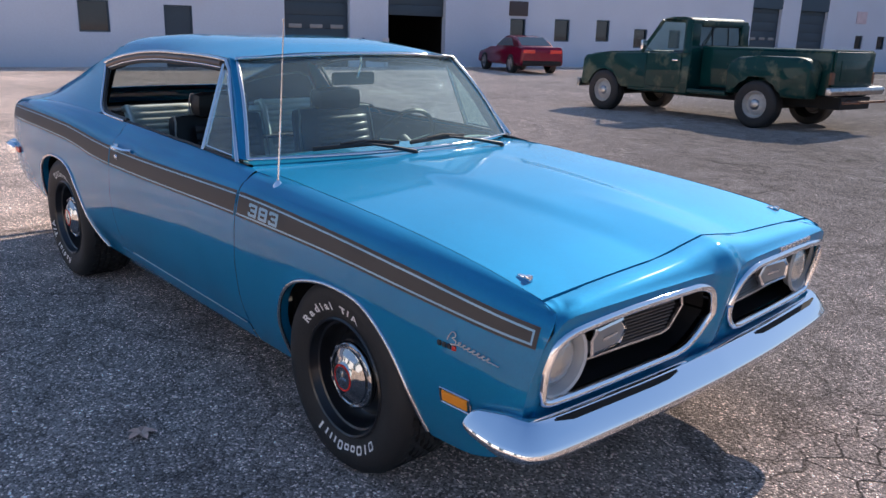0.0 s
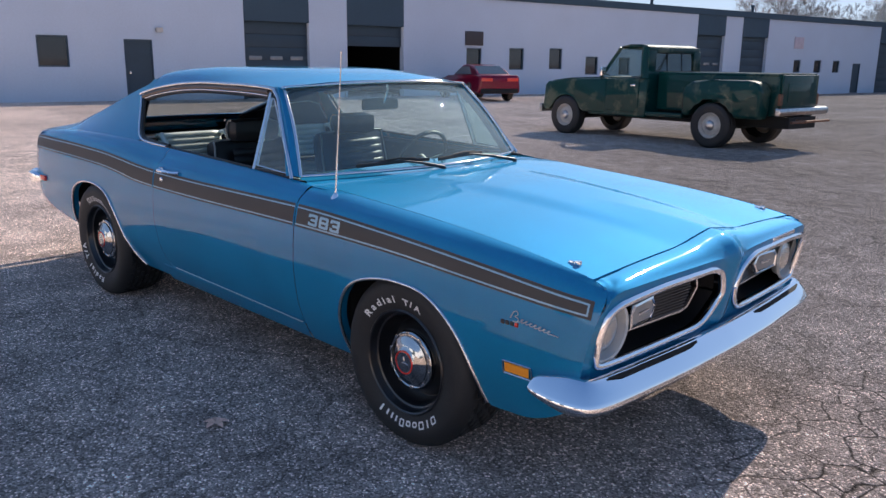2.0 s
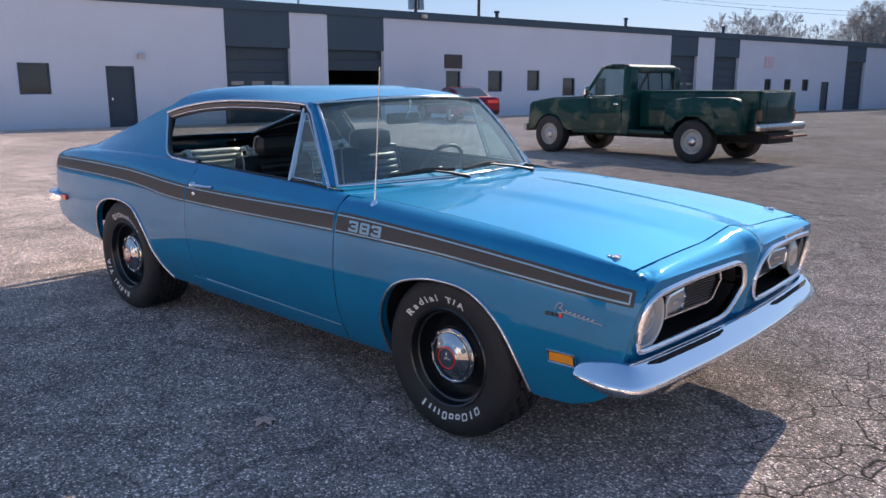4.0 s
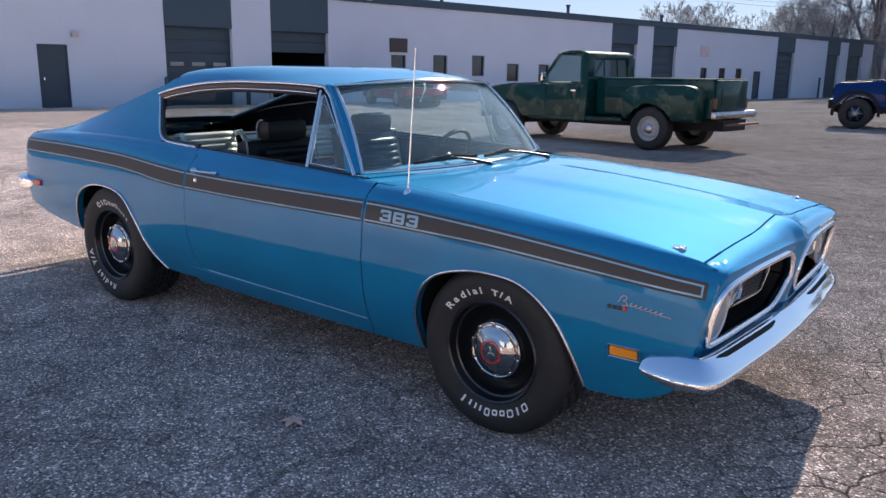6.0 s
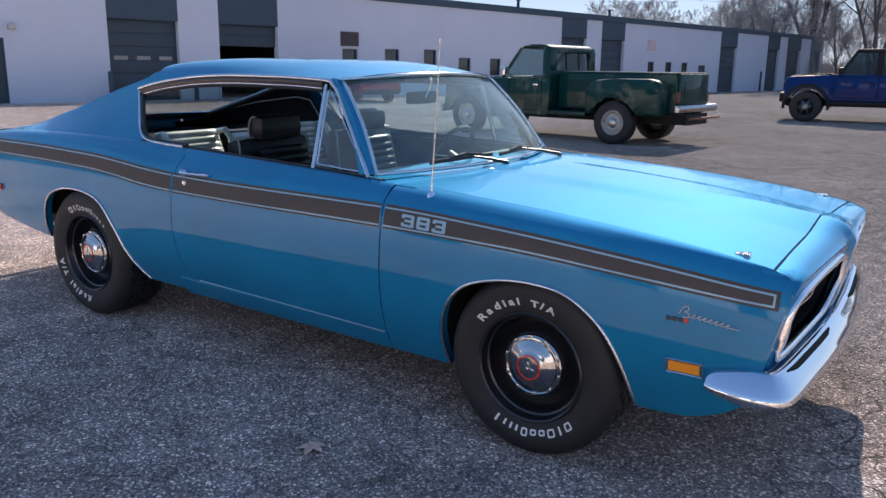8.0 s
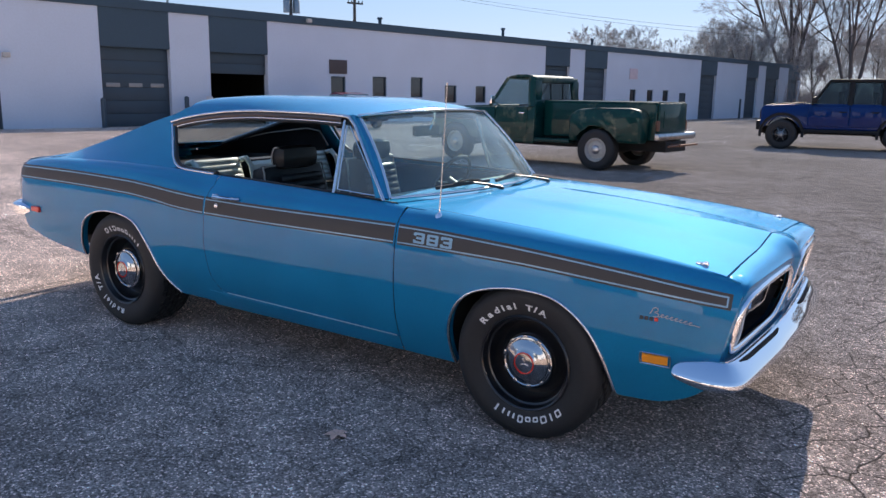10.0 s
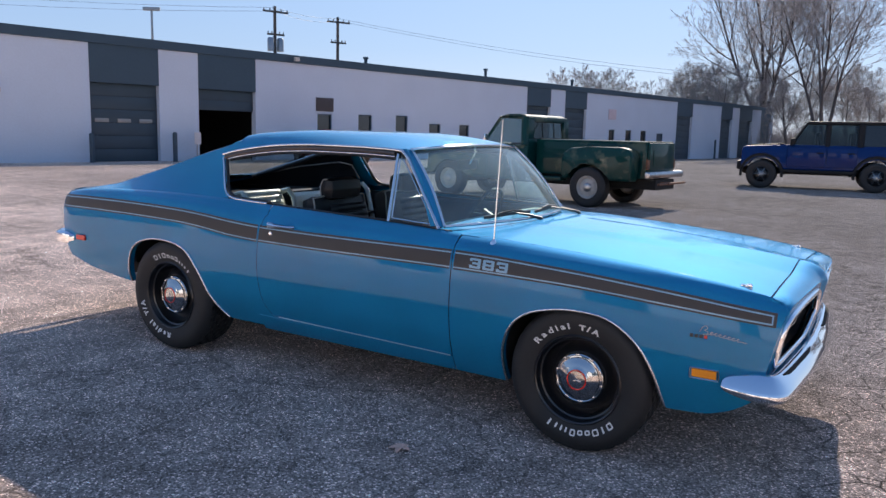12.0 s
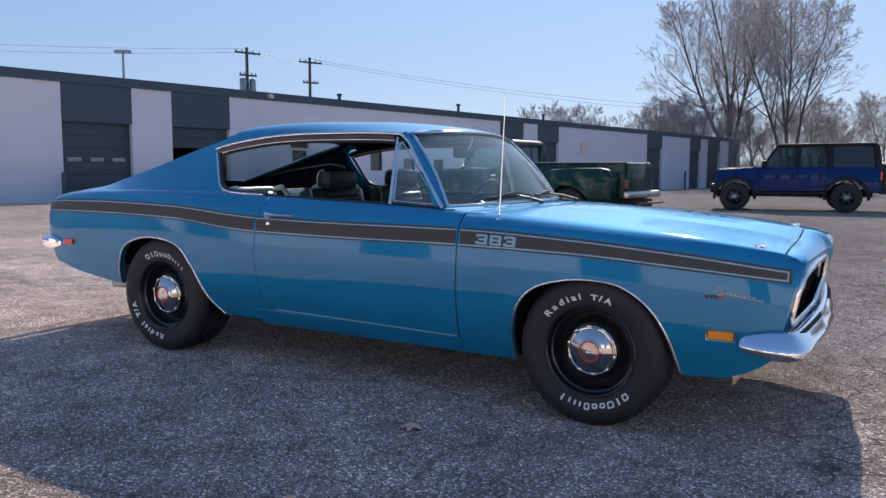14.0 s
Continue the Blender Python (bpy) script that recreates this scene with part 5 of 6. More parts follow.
# rear deck floor and inner sides
bm = bmesh.new()
grid(bm, [[(x, s * 0.60, 0.90 + 0.02 * (x + 2.3)) for s in lin(-1, 1, 4)] for x in lin(-2.3, -1.1, 6)])
part("cargo_floor", bm, M_VINYL, COUPE, "dark cargo floor")
for flip in (False, True):
    bm = bmesh.new()
    rows = []
    for p in smooth_path(CREST, 3)[9:]:
        rows.append([(p.x, -p.y + 0.055, p.z - 0.02), (p.x, -p.y + 0.02, p.z - 0.06), (p.x + 0.02, -belt_y(p.x) + 0.07, belt_z(p.x) - 0.05), (p.x + 0.02, -belt_y(p.x) + 0.09, 0.86)])
    grid(bm, rows)
    part("quarter_trim", mirror(bm) if flip else bm, M_VINYL, COUPE, "dark inner quarter trim")
    bm = bmesh.new()
    tube(bm, [(p.x, -p.y + 0.062, p.z - 0.012) for p in smooth_path([c for c in CREST if c[0] > -2.15], 3)], 0.017, 8)
    part("crest_trim", mirror(bm) if flip else bm, M_VINYL, COUPE, "dark inner rear window edge")
    bm = bmesh.new()
    tube(bm, [(-2.1, -0.585, 1.0), (-1.6, -0.60, 1.11), (-1.2, -0.60, 1.165)] + ([(-1.08, -0.605, 1.15), (-1.02, -0.625, 1.05)] if flip else []), 0.005, 6)
    part("trim_strip", mirror(bm) if flip else bm, M_SEATBRIGHT, COUPE, "pale trim strip")
    bm = bmesh.new()
    grid(bm, [[(x, -0.775, 0.955), (x, -0.755, 0.955), (x, -0.735, 0.93), (x, -0.74, 0.30)] for x in lin(-1.05, 0.62, 8)])
    part("door_trim", mirror(bm) if flip else bm, M_VINYL, COUPE, "black vinyl inner door panel")
# headliner, following the roof
bm = bmesh.new()
rows = []
for x in lin(-0.99, 0.27, 18):
    zr = DRIP(x) - 0.012
    rows.append([(x + 0.03 * (1 - s * s) * (x > 0), s * (glass_y(zr) - 0.012), zr + (roof_mid(x) - 0.03 - zr) * (1 - abs(s) ** roof_power(x))) for s in lin(-1, 1, 20)])
grid(bm, rows)
part("headliner", bm, M_VINYL, COUPE, "dark headliner")
side_tube([cabin(x, DRIP(x) - 0.030, -0.035) for x in lin(-1.03, 0.22, 24)], 0.030, M_VINYL, "roof_rail_trim", "dark inner roof rail trim", sides=8, flat=0.6)
# header added to keep sun through the rear window off the ground
bm = bmesh.new()
grid(bm, [[(x, s * 0.60, roof_mid(x) - drop - (roof_mid(x) - 1.335) * abs(s) ** 6) for s in lin(-1, 1, 14)] for x, drop in ((-0.96, 0.020), (-1.0, 0.016), (-1.06, 0.020), (-1.085, 0.035))])
part("rear_header", bm, M_VINYL, COUPE, "dark header over the rear window")
# dash
bm = bmesh.new()
rows = []
for s in lin(-1, 1, 16):
    f = 0.19 * (1 - s * s)
    rows.append([(0.575 + f, s * 0.72, 0.945), (0.48 + f * 0.6, s * 0.72, 0.948), (0.38, s * 0.72, 0.94), (0.345, s * 0.72, 0.915), (0.36, s * 0.72, 0.86), (0.42, s * 0.72, 0.72), (0.5, s * 0.72, 0.60)])
grid(bm, rows)
part("dashboard", bm, M_DASH, COUPE, "dark padded dashboard")
wheel_m = pose(0.20, 0.36, 0.905, 0, -64, 0)
steer = new("steering_wheel")
steer.parent = COUPE
steer.matrix_local = wheel_m
bm = bmesh.new()
ring = [(0.19 * math.cos(a), 0.19 * math.sin(a), 0) for a in lin(0, 2 * math.pi, 40)]
tube(bm, ring, 0.012, 8)
part("steering_rim", bm, M_BLACK, steer, "thin black rim")
bm = bmesh.new()
for a in (80, 180, 280):
    tube(bm, [(0, 0, -0.02), (0.19 * math.cos(radians(a)), 0.19 * math.sin(radians(a)), 0)], [0.016, 0.009], 6, 0.4)
part("spokes", bm, M_BRIGHT, steer, "bright spokes")
bm = bmesh.new()
tube(bm, [(0, 0, 0.012), (0, 0, -0.25)], [0.04, 0.03], 16)
part("steering_column", bm, M_BLACK, steer)
# inside mirror
bm = bmesh.new()
box(bm, 0.255, 0.285, -0.13, 0.11, 1.215, 1.275, 0.014)
mirror_body = part("rear_view_mirror", bm, M_BLACK, COUPE, "inside mirror with dark back")
bm = bmesh.new()
tube(bm, [(0.285, 0, 1.25), (0.32, 0, 1.32), (0.315, 0, 1.35)], 0.006, 6)
part("mirror_stem", bm, M_BRIGHT, mirror_body)
for y in (-0.34, 0.34):
    bm = bmesh.new()
    box(bm, 0.12, 0.27, y - 0.2, y + 0.2, 1.318, 1.335, 0.006)
    part("sun_visor", bm, M_VINYL, COUPE, "folded dark sun visor")
# exhaust
bm = bmesh.new()
tube(bm, [(-2.0, -0.45, 0.30), (-2.35, -0.45, 0.29)], 0.03, 10)
part("exhaust_pipe", bm, M_WIPER, COUPE)
# dead leaf lying on the asphalt
bm = bmesh.new()
lobes = []
for k in range(20):
    a = 2 * math.pi * k / 20
    r = 0.034 * (1 + 0.45 * math.cos(5 * a)) + 0.008
    lobes.append((r * math.cos(a), r * math.sin(a), 0.006 + 0.012 * abs(math.sin(2.5 * a))))
c = bm.verts.new((0, 0, 0.010))
vs = [bm.verts.new(p) for p in lobes]
for a, b in zip(vs, vs[1:] + vs[:1]):
    bm.faces.new((c, a, b))
tube(bm, [(0, 0, 0.010), (-0.05, 0.02, 0.004)], 0.0015, 5)
leaf = tagged(part("dead_leaf", bm, M_LEAF), "dry brown leaf lying on the asphalt", "leaf")
leaf.matrix_world = Matrix.Translation((0.711, -1.306, ground_height(0.711, -1.306)))

# ---- far vehicles ----
M_GREEN = paint_material("dark_green_paint", (0.003, 0.036, 0.034), rough=0.5, metal=0.1, ior=1.4, coat=0.5)


def worn(m, tan, low, high):
    """Sun-bleached patches breaking through the paint."""
    nt = m.node_tree
    b = nt.nodes["Principled BSDF"]
    was = b.inputs["Base Color"].links[0].from_socket
    co, n, r = nt.nodes.new("ShaderNodeTexCoord"), nt.nodes.new("ShaderNodeTexNoise"), nt.nodes.new("ShaderNodeMapRange")
    n.inputs["Scale"].default_value, n.inputs["Detail"].default_value, n.inputs["Roughness"].default_value = 2.1, 7, 0.62
    r.inputs["From Min"].default_value, r.inputs["From Max"].default_value = low, high
    r.inputs["To Max"].default_value = 0.75
    mix = nt.nodes.new("ShaderNodeMixRGB")
    mix.inputs[2].default_value = (*tan, 1)
    nt.links.new(co.outputs["Object"], n.inputs["Vector"])
    nt.links.new(n.outputs["Fac"], r.inputs["Value"])
    nt.links.new(r.outputs[0], mix.inputs[0])
    nt.links.new(was, mix.inputs[1])
    nt.links.new(mix.outputs[0], b.inputs["Base Color"])


worn(M_GREEN, (0.085, 0.105, 0.075), 0.53, 0.62)
M_NAVY = paint_material("deep_blue_paint", (0.001, 0.022, 0.115), rough=0.45, metal=0.15, ior=1.3, coat=0.7)
M_REDPAINT = paint_material("red_paint", (0.145, 0.003, 0.024), rough=0.45, metal=0.3, ior=1.4)
M_RUST = material("rusty_steel", (0.16, 0.08, 0.05), 0.8, 0.2, vary=0.3)
M_DULLCHROME = material("worn_chrome", (0.40, 0.40, 0.41), 0.28, 1.0, vary=0.3, vscale=9, bump=0.05)
M_STEELWHEEL = material("pale_steel_wheel", (0.42, 0.40, 0.37), 0.5, 0.0, vary=0.15, vscale=8)
M_TRUCKGLASS = glass_material("truck_glass", (0.56, 0.66, 0.65), mix=0.08, ior=1.5)
M_SMOKEGLASS = glass_material("smoked_car_glass", (0.20, 0.26, 0.27), mix=0.03, ior=1.5)
M_DARKGLASS = material("dark_tinted_glass", (0.008, 0.011, 0.014), 0.05, spec=0.5, coat=0.3)
M_PLASTIC = material("dark_grey_plastic", (0.010, 0.011, 0.013), 0.6, spec=0.25)


def prism(bm, outline, y0, y1, bevel=0.0, tuck=0.0):
    """A body block from an (x, z) outline between two y; tuck draws the far edges in at the top."""
    a = [bm.verts.new((x, y0, z)) for x, z in outline]
    b = [bm.verts.new((x, y1, z)) for x, z in outline]
    n = len(outline)
    fs = [bm.faces.new(a), bm.faces.new(list(reversed(b)))]
    for i in range(n):
        fs.append(bm.faces.new((a[i], b[i], b[(i + 1) % n], a[(i + 1) % n])))
    if tuck:
        zs = [z for _, z in outline]
        lo, hi = min(zs), max(zs)
        m = (y0 + y1) / 2
        for v in a + b:
            v.co.y = m + (v.co.y - m) * (1 - tuck * (v.co.z - lo) / (hi - lo))
    if bevel:
        es = list({e for f in fs for e in f.edges})
        bmesh.ops.bevel(bm, geom=es, offset=bevel, segments=3, profile=0.55, affect="EDGES")


def arched(x0, x1, z_foot, top, arches, n=14, square=1.0):
    """Outline of a body side: top is a list of (x, z) from x1 back to x0; arches are (centre, radius, hub height) cut from the foot."""
    pts = []
    x = x0
    for c, r, h in sorted(arches):
        d = math.sqrt(max(r * r - (z_foot - h) ** 2, 0))
        pts += [(x, z_foot), (c - d, z_foot)]
        a0 = math.atan2(z_foot - h, -d)
        a0 = a0 if a0 > 0 else a0 + 2 * math.pi
        a1 = math.atan2(z_foot - h, d)
        for k in range(1, n):
            a = a0 + (a1 - a0) * k / n
            u, v = math.cos(a), math.sin(a)
            pts.append((c + r * math.copysign(abs(u) ** square, u), h + r * math.copysign(abs(v) ** square, v)))
        pts.append((c + d, z_foot))
        x = c + d + 1e-3
    pts.append((x1, z_foot))
    return [p for i, p in enumerate(pts) if i == 0 or (abs(p[0] - pts[i - 1][0]) + abs(p[1] - pts[i - 1][1])) > 2e-3] + top


def simple_wheel(root, x, y, r, width, rim_r, rim_mat, facing, spokes=0):
    """facing = +1: the outer face looks towards +y."""
    w = new("wheel")
    w.parent = root
    w.matrix_local = pose(x, y, r) @ (pose(0, 0, 0, 0, 0, 180) if facing > 0 else Matrix())
    bm = bmesh.new()
    lathe(bm, [(rim_r, 0.02), (rim_r + 0.01, 0.0), (r * 0.82, -0.012), (r * 0.94, 0.0), (r, 0.03), (r, width * 0.33), (r - 0.012, width * 0.35), (r, width * 0.37), (r, width * 0.66), (r - 0.012, width * 0.68), (r, width * 0.70), (r, width - 0.03), (r * 0.94, width), (r * 0.7, width + 0.01)], 40)
    part("tyre", bm, M_RUBBER, w)
    bm = bmesh.new()
    lathe(bm, [(rim_r + 0.004, 0.014), (rim_r - 0.012, 0.006), (rim_r - 0.02, 0.04), (rim_r * 0.8, 0.075), (rim_r * 0.62, 0.035), (rim_r * 0.45, 0.03), (rim_r * 0.40, 0.026)], 32)
    rim = part("rim", bm, rim_mat, w)
    bm = bmesh.new()
    lathe(bm, [(rim_r * 0.42, 0.032), (rim_r * 0.38, 0.008), (rim_r * 0.34, 0.0), (rim_r * 0.2, -0.012), (0, -0.014)], 24)
    part("hub", bm, M_WIPER if spokes else M_DULLCHROME, rim, "" if spokes else "dull steel hub")
    for k in range(spokes):
        bm = bmesh.new()
        a = 2 * math.pi * k / spokes
        tube(bm, [(0.05 * math.cos(a), -0.016, 0.05 * math.sin(a)), (rim_r * 0.9 * math.cos(a), 0.012, rim_r * 0.9 * math.sin(a))], [0.03, 0.022], 6, 0.5)
        part("spoke", bm, M_WIPER, rim)


def pane_on(name, root, pts, mat, label=""):
    bm = bmesh.new()
    bm.faces.new([bm.verts.new(p) for p in pts])
    ob = part(name, bm, mat, root, label, smooth=False)
    return ob


def build_truck(m):
    """Stepside pickup: x ahead from the rear axle, +y its left side (outer tyre face at y = 0)."""
    t = thing("pickup_truck", "dark green stepside pickup with worn paint, parked", "truck", m=m)
    WB, R = 3.44, 0.405
    W = -1.92
    mid = W / 2
    # front clip
    bm = bmesh.new()
    prism(bm, arched(WB - 0.95, WB + 0.78, 0.50, [(WB + 0.76, 0.62), (WB + 0.76, 1.02), (WB + 0.68, 1.10), (WB + 0.2, 1.155), (WB - 0.95, 1.20)], [(WB + 0.13, 0.47, 0.40)]), W + 0.04, -0.04, 0.035, 0.03)
    clip = part("front_fender", bm, M_GREEN, t)
    bm = bmesh.new()
    prism(bm, [(WB - 0.93, 1.16), (WB + 0.72, 1.075), (WB + 0.70, 1.13), (WB + 0.2, 1.185), (WB - 0.93, 1.235)], W + 0.26, -0.26, 0.03)
    part("hood", bm, M_GREEN, t)
    bm = bmesh.new()
    box(bm, WB + 0.755, WB + 0.79, W + 0.15, -0.15, 0.66, 1.0, 0.01)
    part("grille", bm, M_PLASTIC, t)
    bm = bmesh.new()
    box(bm, WB + 0.80, WB + 0.88, W + 0.02, -0.02, 0.44, 0.62, 0.03)
    part("front_bumper", bm, M_WIPER, t, "dull steel front bumper")
    # cab lower body
    bm = bmesh.new()
    prism(bm, [(1.48, 0.46), (WB - 0.50, 0.46), (WB - 0.56, 0.62), (WB - 0.955, 0.75), (WB - 0.955, 1.20), (1.48, 1.22)], W + 0.05, -0.05, 0.03, 0.03)
    part("cab_body", bm, M_GREEN, t)
    bm = bmesh.new()
    prism(bm, [(1.66, 0.56), (WB - 0.98, 0.56), (WB - 0.98, 1.185), (1.66, 1.19)], -0.09, -0.045, 0.012)
    door = part("door", bm, M_GREEN, t)
    bm = bmesh.new()
    box(bm, 1.72, 1.84, -0.045, -0.02, 1.06, 1.09, 0.008)
    part("handle", bm, M_CHROME, door, "chrome handle")
    # cab roof on pillars
    zr, zb = 1.86, 1.20
    A0, A1 = (WB - 0.80, zb), (WB - 1.22, 1.80)
    for s, y in ((1, -0.12), (-1, W + 0.12)):
        for p, q, r in (((A0[0], y + s * 0.05, A0[1]), (A1[0], y - s * 0.03, A1[1]), 0.035), ((1.56, y + s * 0.03, zb), (1.61, y - s * 0.04, 1.80), 0.085)):
            bm = bmesh.new()
            tube(bm, [p, q], r, 8)
            part("pillar", bm, M_GREEN, t)
        pane_on("side_window", t, [(A0[0] - 0.04, y + s * 0.045, zb), (1.60, y + s * 0.045, zb), (1.66, y - s * 0.03, 1.80), (A1[0] - 0.01, y - s * 0.03, 1.80)], M_TRUCKGLASS, "greenish cab window").visible_shadow = False
    bm = bmesh.new()
    prism(bm, [(1.53, 1.74), (WB - 1.18, 1.77), (WB - 1.24, 1.84), (WB - 1.45, zr), (1.74, zr), (1.58, 1.84)], W + 0.13, -0.13, 0.055)
    part("roof", bm, M_GREEN, t)
    pane_on("windscreen", t, [(A0[0], -0.14, zb), (A0[0], W + 0.14, zb), (A1[0], W + 0.18, 1.80), (A1[0], -0.18, 1.80)], M_TRUCKGLASS).visible_shadow = False
    bm = bmesh.new()
    box(bm, 1.475, 1.535, W + 0.10, -0.10, 1.0, 1.34, 0.01)
    box(bm, 1.505, 1.565, W + 0.13, -0.13, 1.70, 1.80, 0.01)
    for y0, y1 in ((-0.34, -0.10), (W + 0.10, W + 0.34)):
        box(bm, 1.49, 1.555, y0, y1, 1.30, 1.74, 0.02)
    part("cab_back", bm, M_GREEN, t)
    pane_on("rear_window", t, [(1.545, -0.30, 1.72), (1.545, W + 0.30, 1.72), (1.505, W + 0.30, 1.32), (1.505, -0.30, 1.32)], M_SMOKEGLASS, "dark cab rear window with a sliding centre").visible_shadow = False
    bm = bmesh.new()
    for y in (-0.72, W + 0.72):
        tube(bm, [(1.500, y, 1.33), (1.537, y, 1.71)], 0.012, 6)
    for z, x in ((1.335, 1.505), (1.705, 1.54)):
        box(bm, x - 0.012, x + 0.012, W + 0.30, -0.30, z - 0.018, z + 0.018, 0.006)
    part("window_frame", bm, M_PLASTIC, t, "dark sliding window frame")
    bm = bmesh.new()
    box(bm, 1.62, 2.0, W + 0.2, -0.2, 0.9, 1.26, 0.06)
    part("bench_seat", bm, M_VINYL, t)
    bm = bmesh.new()
    tube(bm, [(WB - 1.05, -0.06, 1.24), (WB - 1.02, 0.10, 1.30)], 0.01, 6)
    box(bm, WB - 1.05, WB - 0.99, 0.06, 0.20, 1.25, 1.42, 0.02)
    part("door_mirror", bm, M_BRIGHT, t, "bright door mirror")
    # narrow bed between stepside fenders
    bm = bmesh.new()
    for y0, y1 in ((-0.40, -0.34), (W + 0.34, W + 0.40)):
        box(bm, -1.10, 1.42, y0, y1, 0.62, 1.30, 0.012)
    box(bm, 1.36, 1.42, W + 0.402, -0.402, 0.62, 1.30, 0.01)
    box(bm, -1.10, 1.36, W + 0.402, -0.402, 0.62, 0.68)
    part("bed", bm, M_GREEN, t)
    for y in (-0.37, W + 0.37):
        bm = bmesh.new()
        tube(bm, [(1.42, y, 1.312), (-1.11, y, 1.312)], 0.035, 8)
        part("bed_rail", bm, M_GREEN, t)
    bm = bmesh.new()
    box(bm, -1.155, -1.105, W + 0.36, -0.36, 0.74, 1.32, 0.012)
    gate = part("tailgate", bm, M_GREEN, t)
    bm = bmesh.new()
    box(bm, -1.165, -1.157, W + 0.52, -0.52, 0.86, 1.18, 0.003)
    part("tailgate_panel", bm, M_GREEN, gate)
    for s, y0, y1 in ((1, -0.335, 0.02), (-1, W - 0.02, W + 0.335)):
        bm = bmesh.new()
        prism(bm, arched(-0.92, 0.60, 0.56, [(0.62, 0.95), (0.56, 1.10), (0.40, 1.19), (0.0, 1.22), (-0.68, 1.225), (-0.88, 1.19), (-0.97, 1.05), (-0.94, 0.62)], [(0.0, 0.475, 0.40)], square=0.62), y0, y1, 0.06)
        part("rear_fender", bm, M_GREEN, t, "rounded stepside rear fender")
        bm = bmesh.new()
        box(bm, 0.62, 1.46, min(y0, y1) + (0.02 if s > 0 else 0.05), max(y0, y1) - 0.05, 0.50, 0.58, 0.02)
        part("side_step", bm, M_GREEN, t)
        bm = bmesh.new()
        box(bm, -1.155, -1.105, (y0 + y1) / 2 - 0.19 * s - 0.06, (y0 + y1) / 2 - 0.19 * s + 0.06, 0.80, 1.0, 0.02)
        part("tail_lamp", bm, M_RUST, t, "dull red tail lamp")
    bm = bmesh.new()
    prism(bm, [(-1.17, 0.63), (-1.25, 0.63), (-1.28, 0.70), (-1.26, 0.76), (-1.17, 0.77)], W + 0.12, -0.12, 0.02)
    part("rear_bumper", bm, M_DULLCHROME, t, "worn chrome step bumper")
    bm = bmesh.new()
    tube(bm, [(-1.1, -0.75, 0.54), (-1.42, -0.75, 0.53)], 0.03, 8)
    tube(bm, [(-1.39, -0.3, 0.53), (-1.39, W + 0.3, 0.53)], 0.022, 8)
    part("tow_hitch", bm, M_RUST, t, "rusty tow hitch bar")
    bm = bmesh.new()
    box(bm, -1.24, WB + 0.7, W + 0.5, -0.5, 0.40, 0.60)
    box(bm, -0.06, 0.06, W + 0.2, -0.2, 0.32, 0.42)
    box(bm, WB + 0.07, WB + 0.19, W + 0.2, -0.2, 0.32, 0.42)
    part("chassis", bm, M_DARK, t, smooth=False)
    for x in (0, WB + 0.13):
        simple_wheel(t, x, 0.0 if x == 0 else -0.03, R, 0.25, 0.23, M_STEELWHEEL, 1)
        simple_wheel(t, x, W if x == 0 else W + 0.03, R, 0.25, 0.215, M_STEELWHEEL, -1)


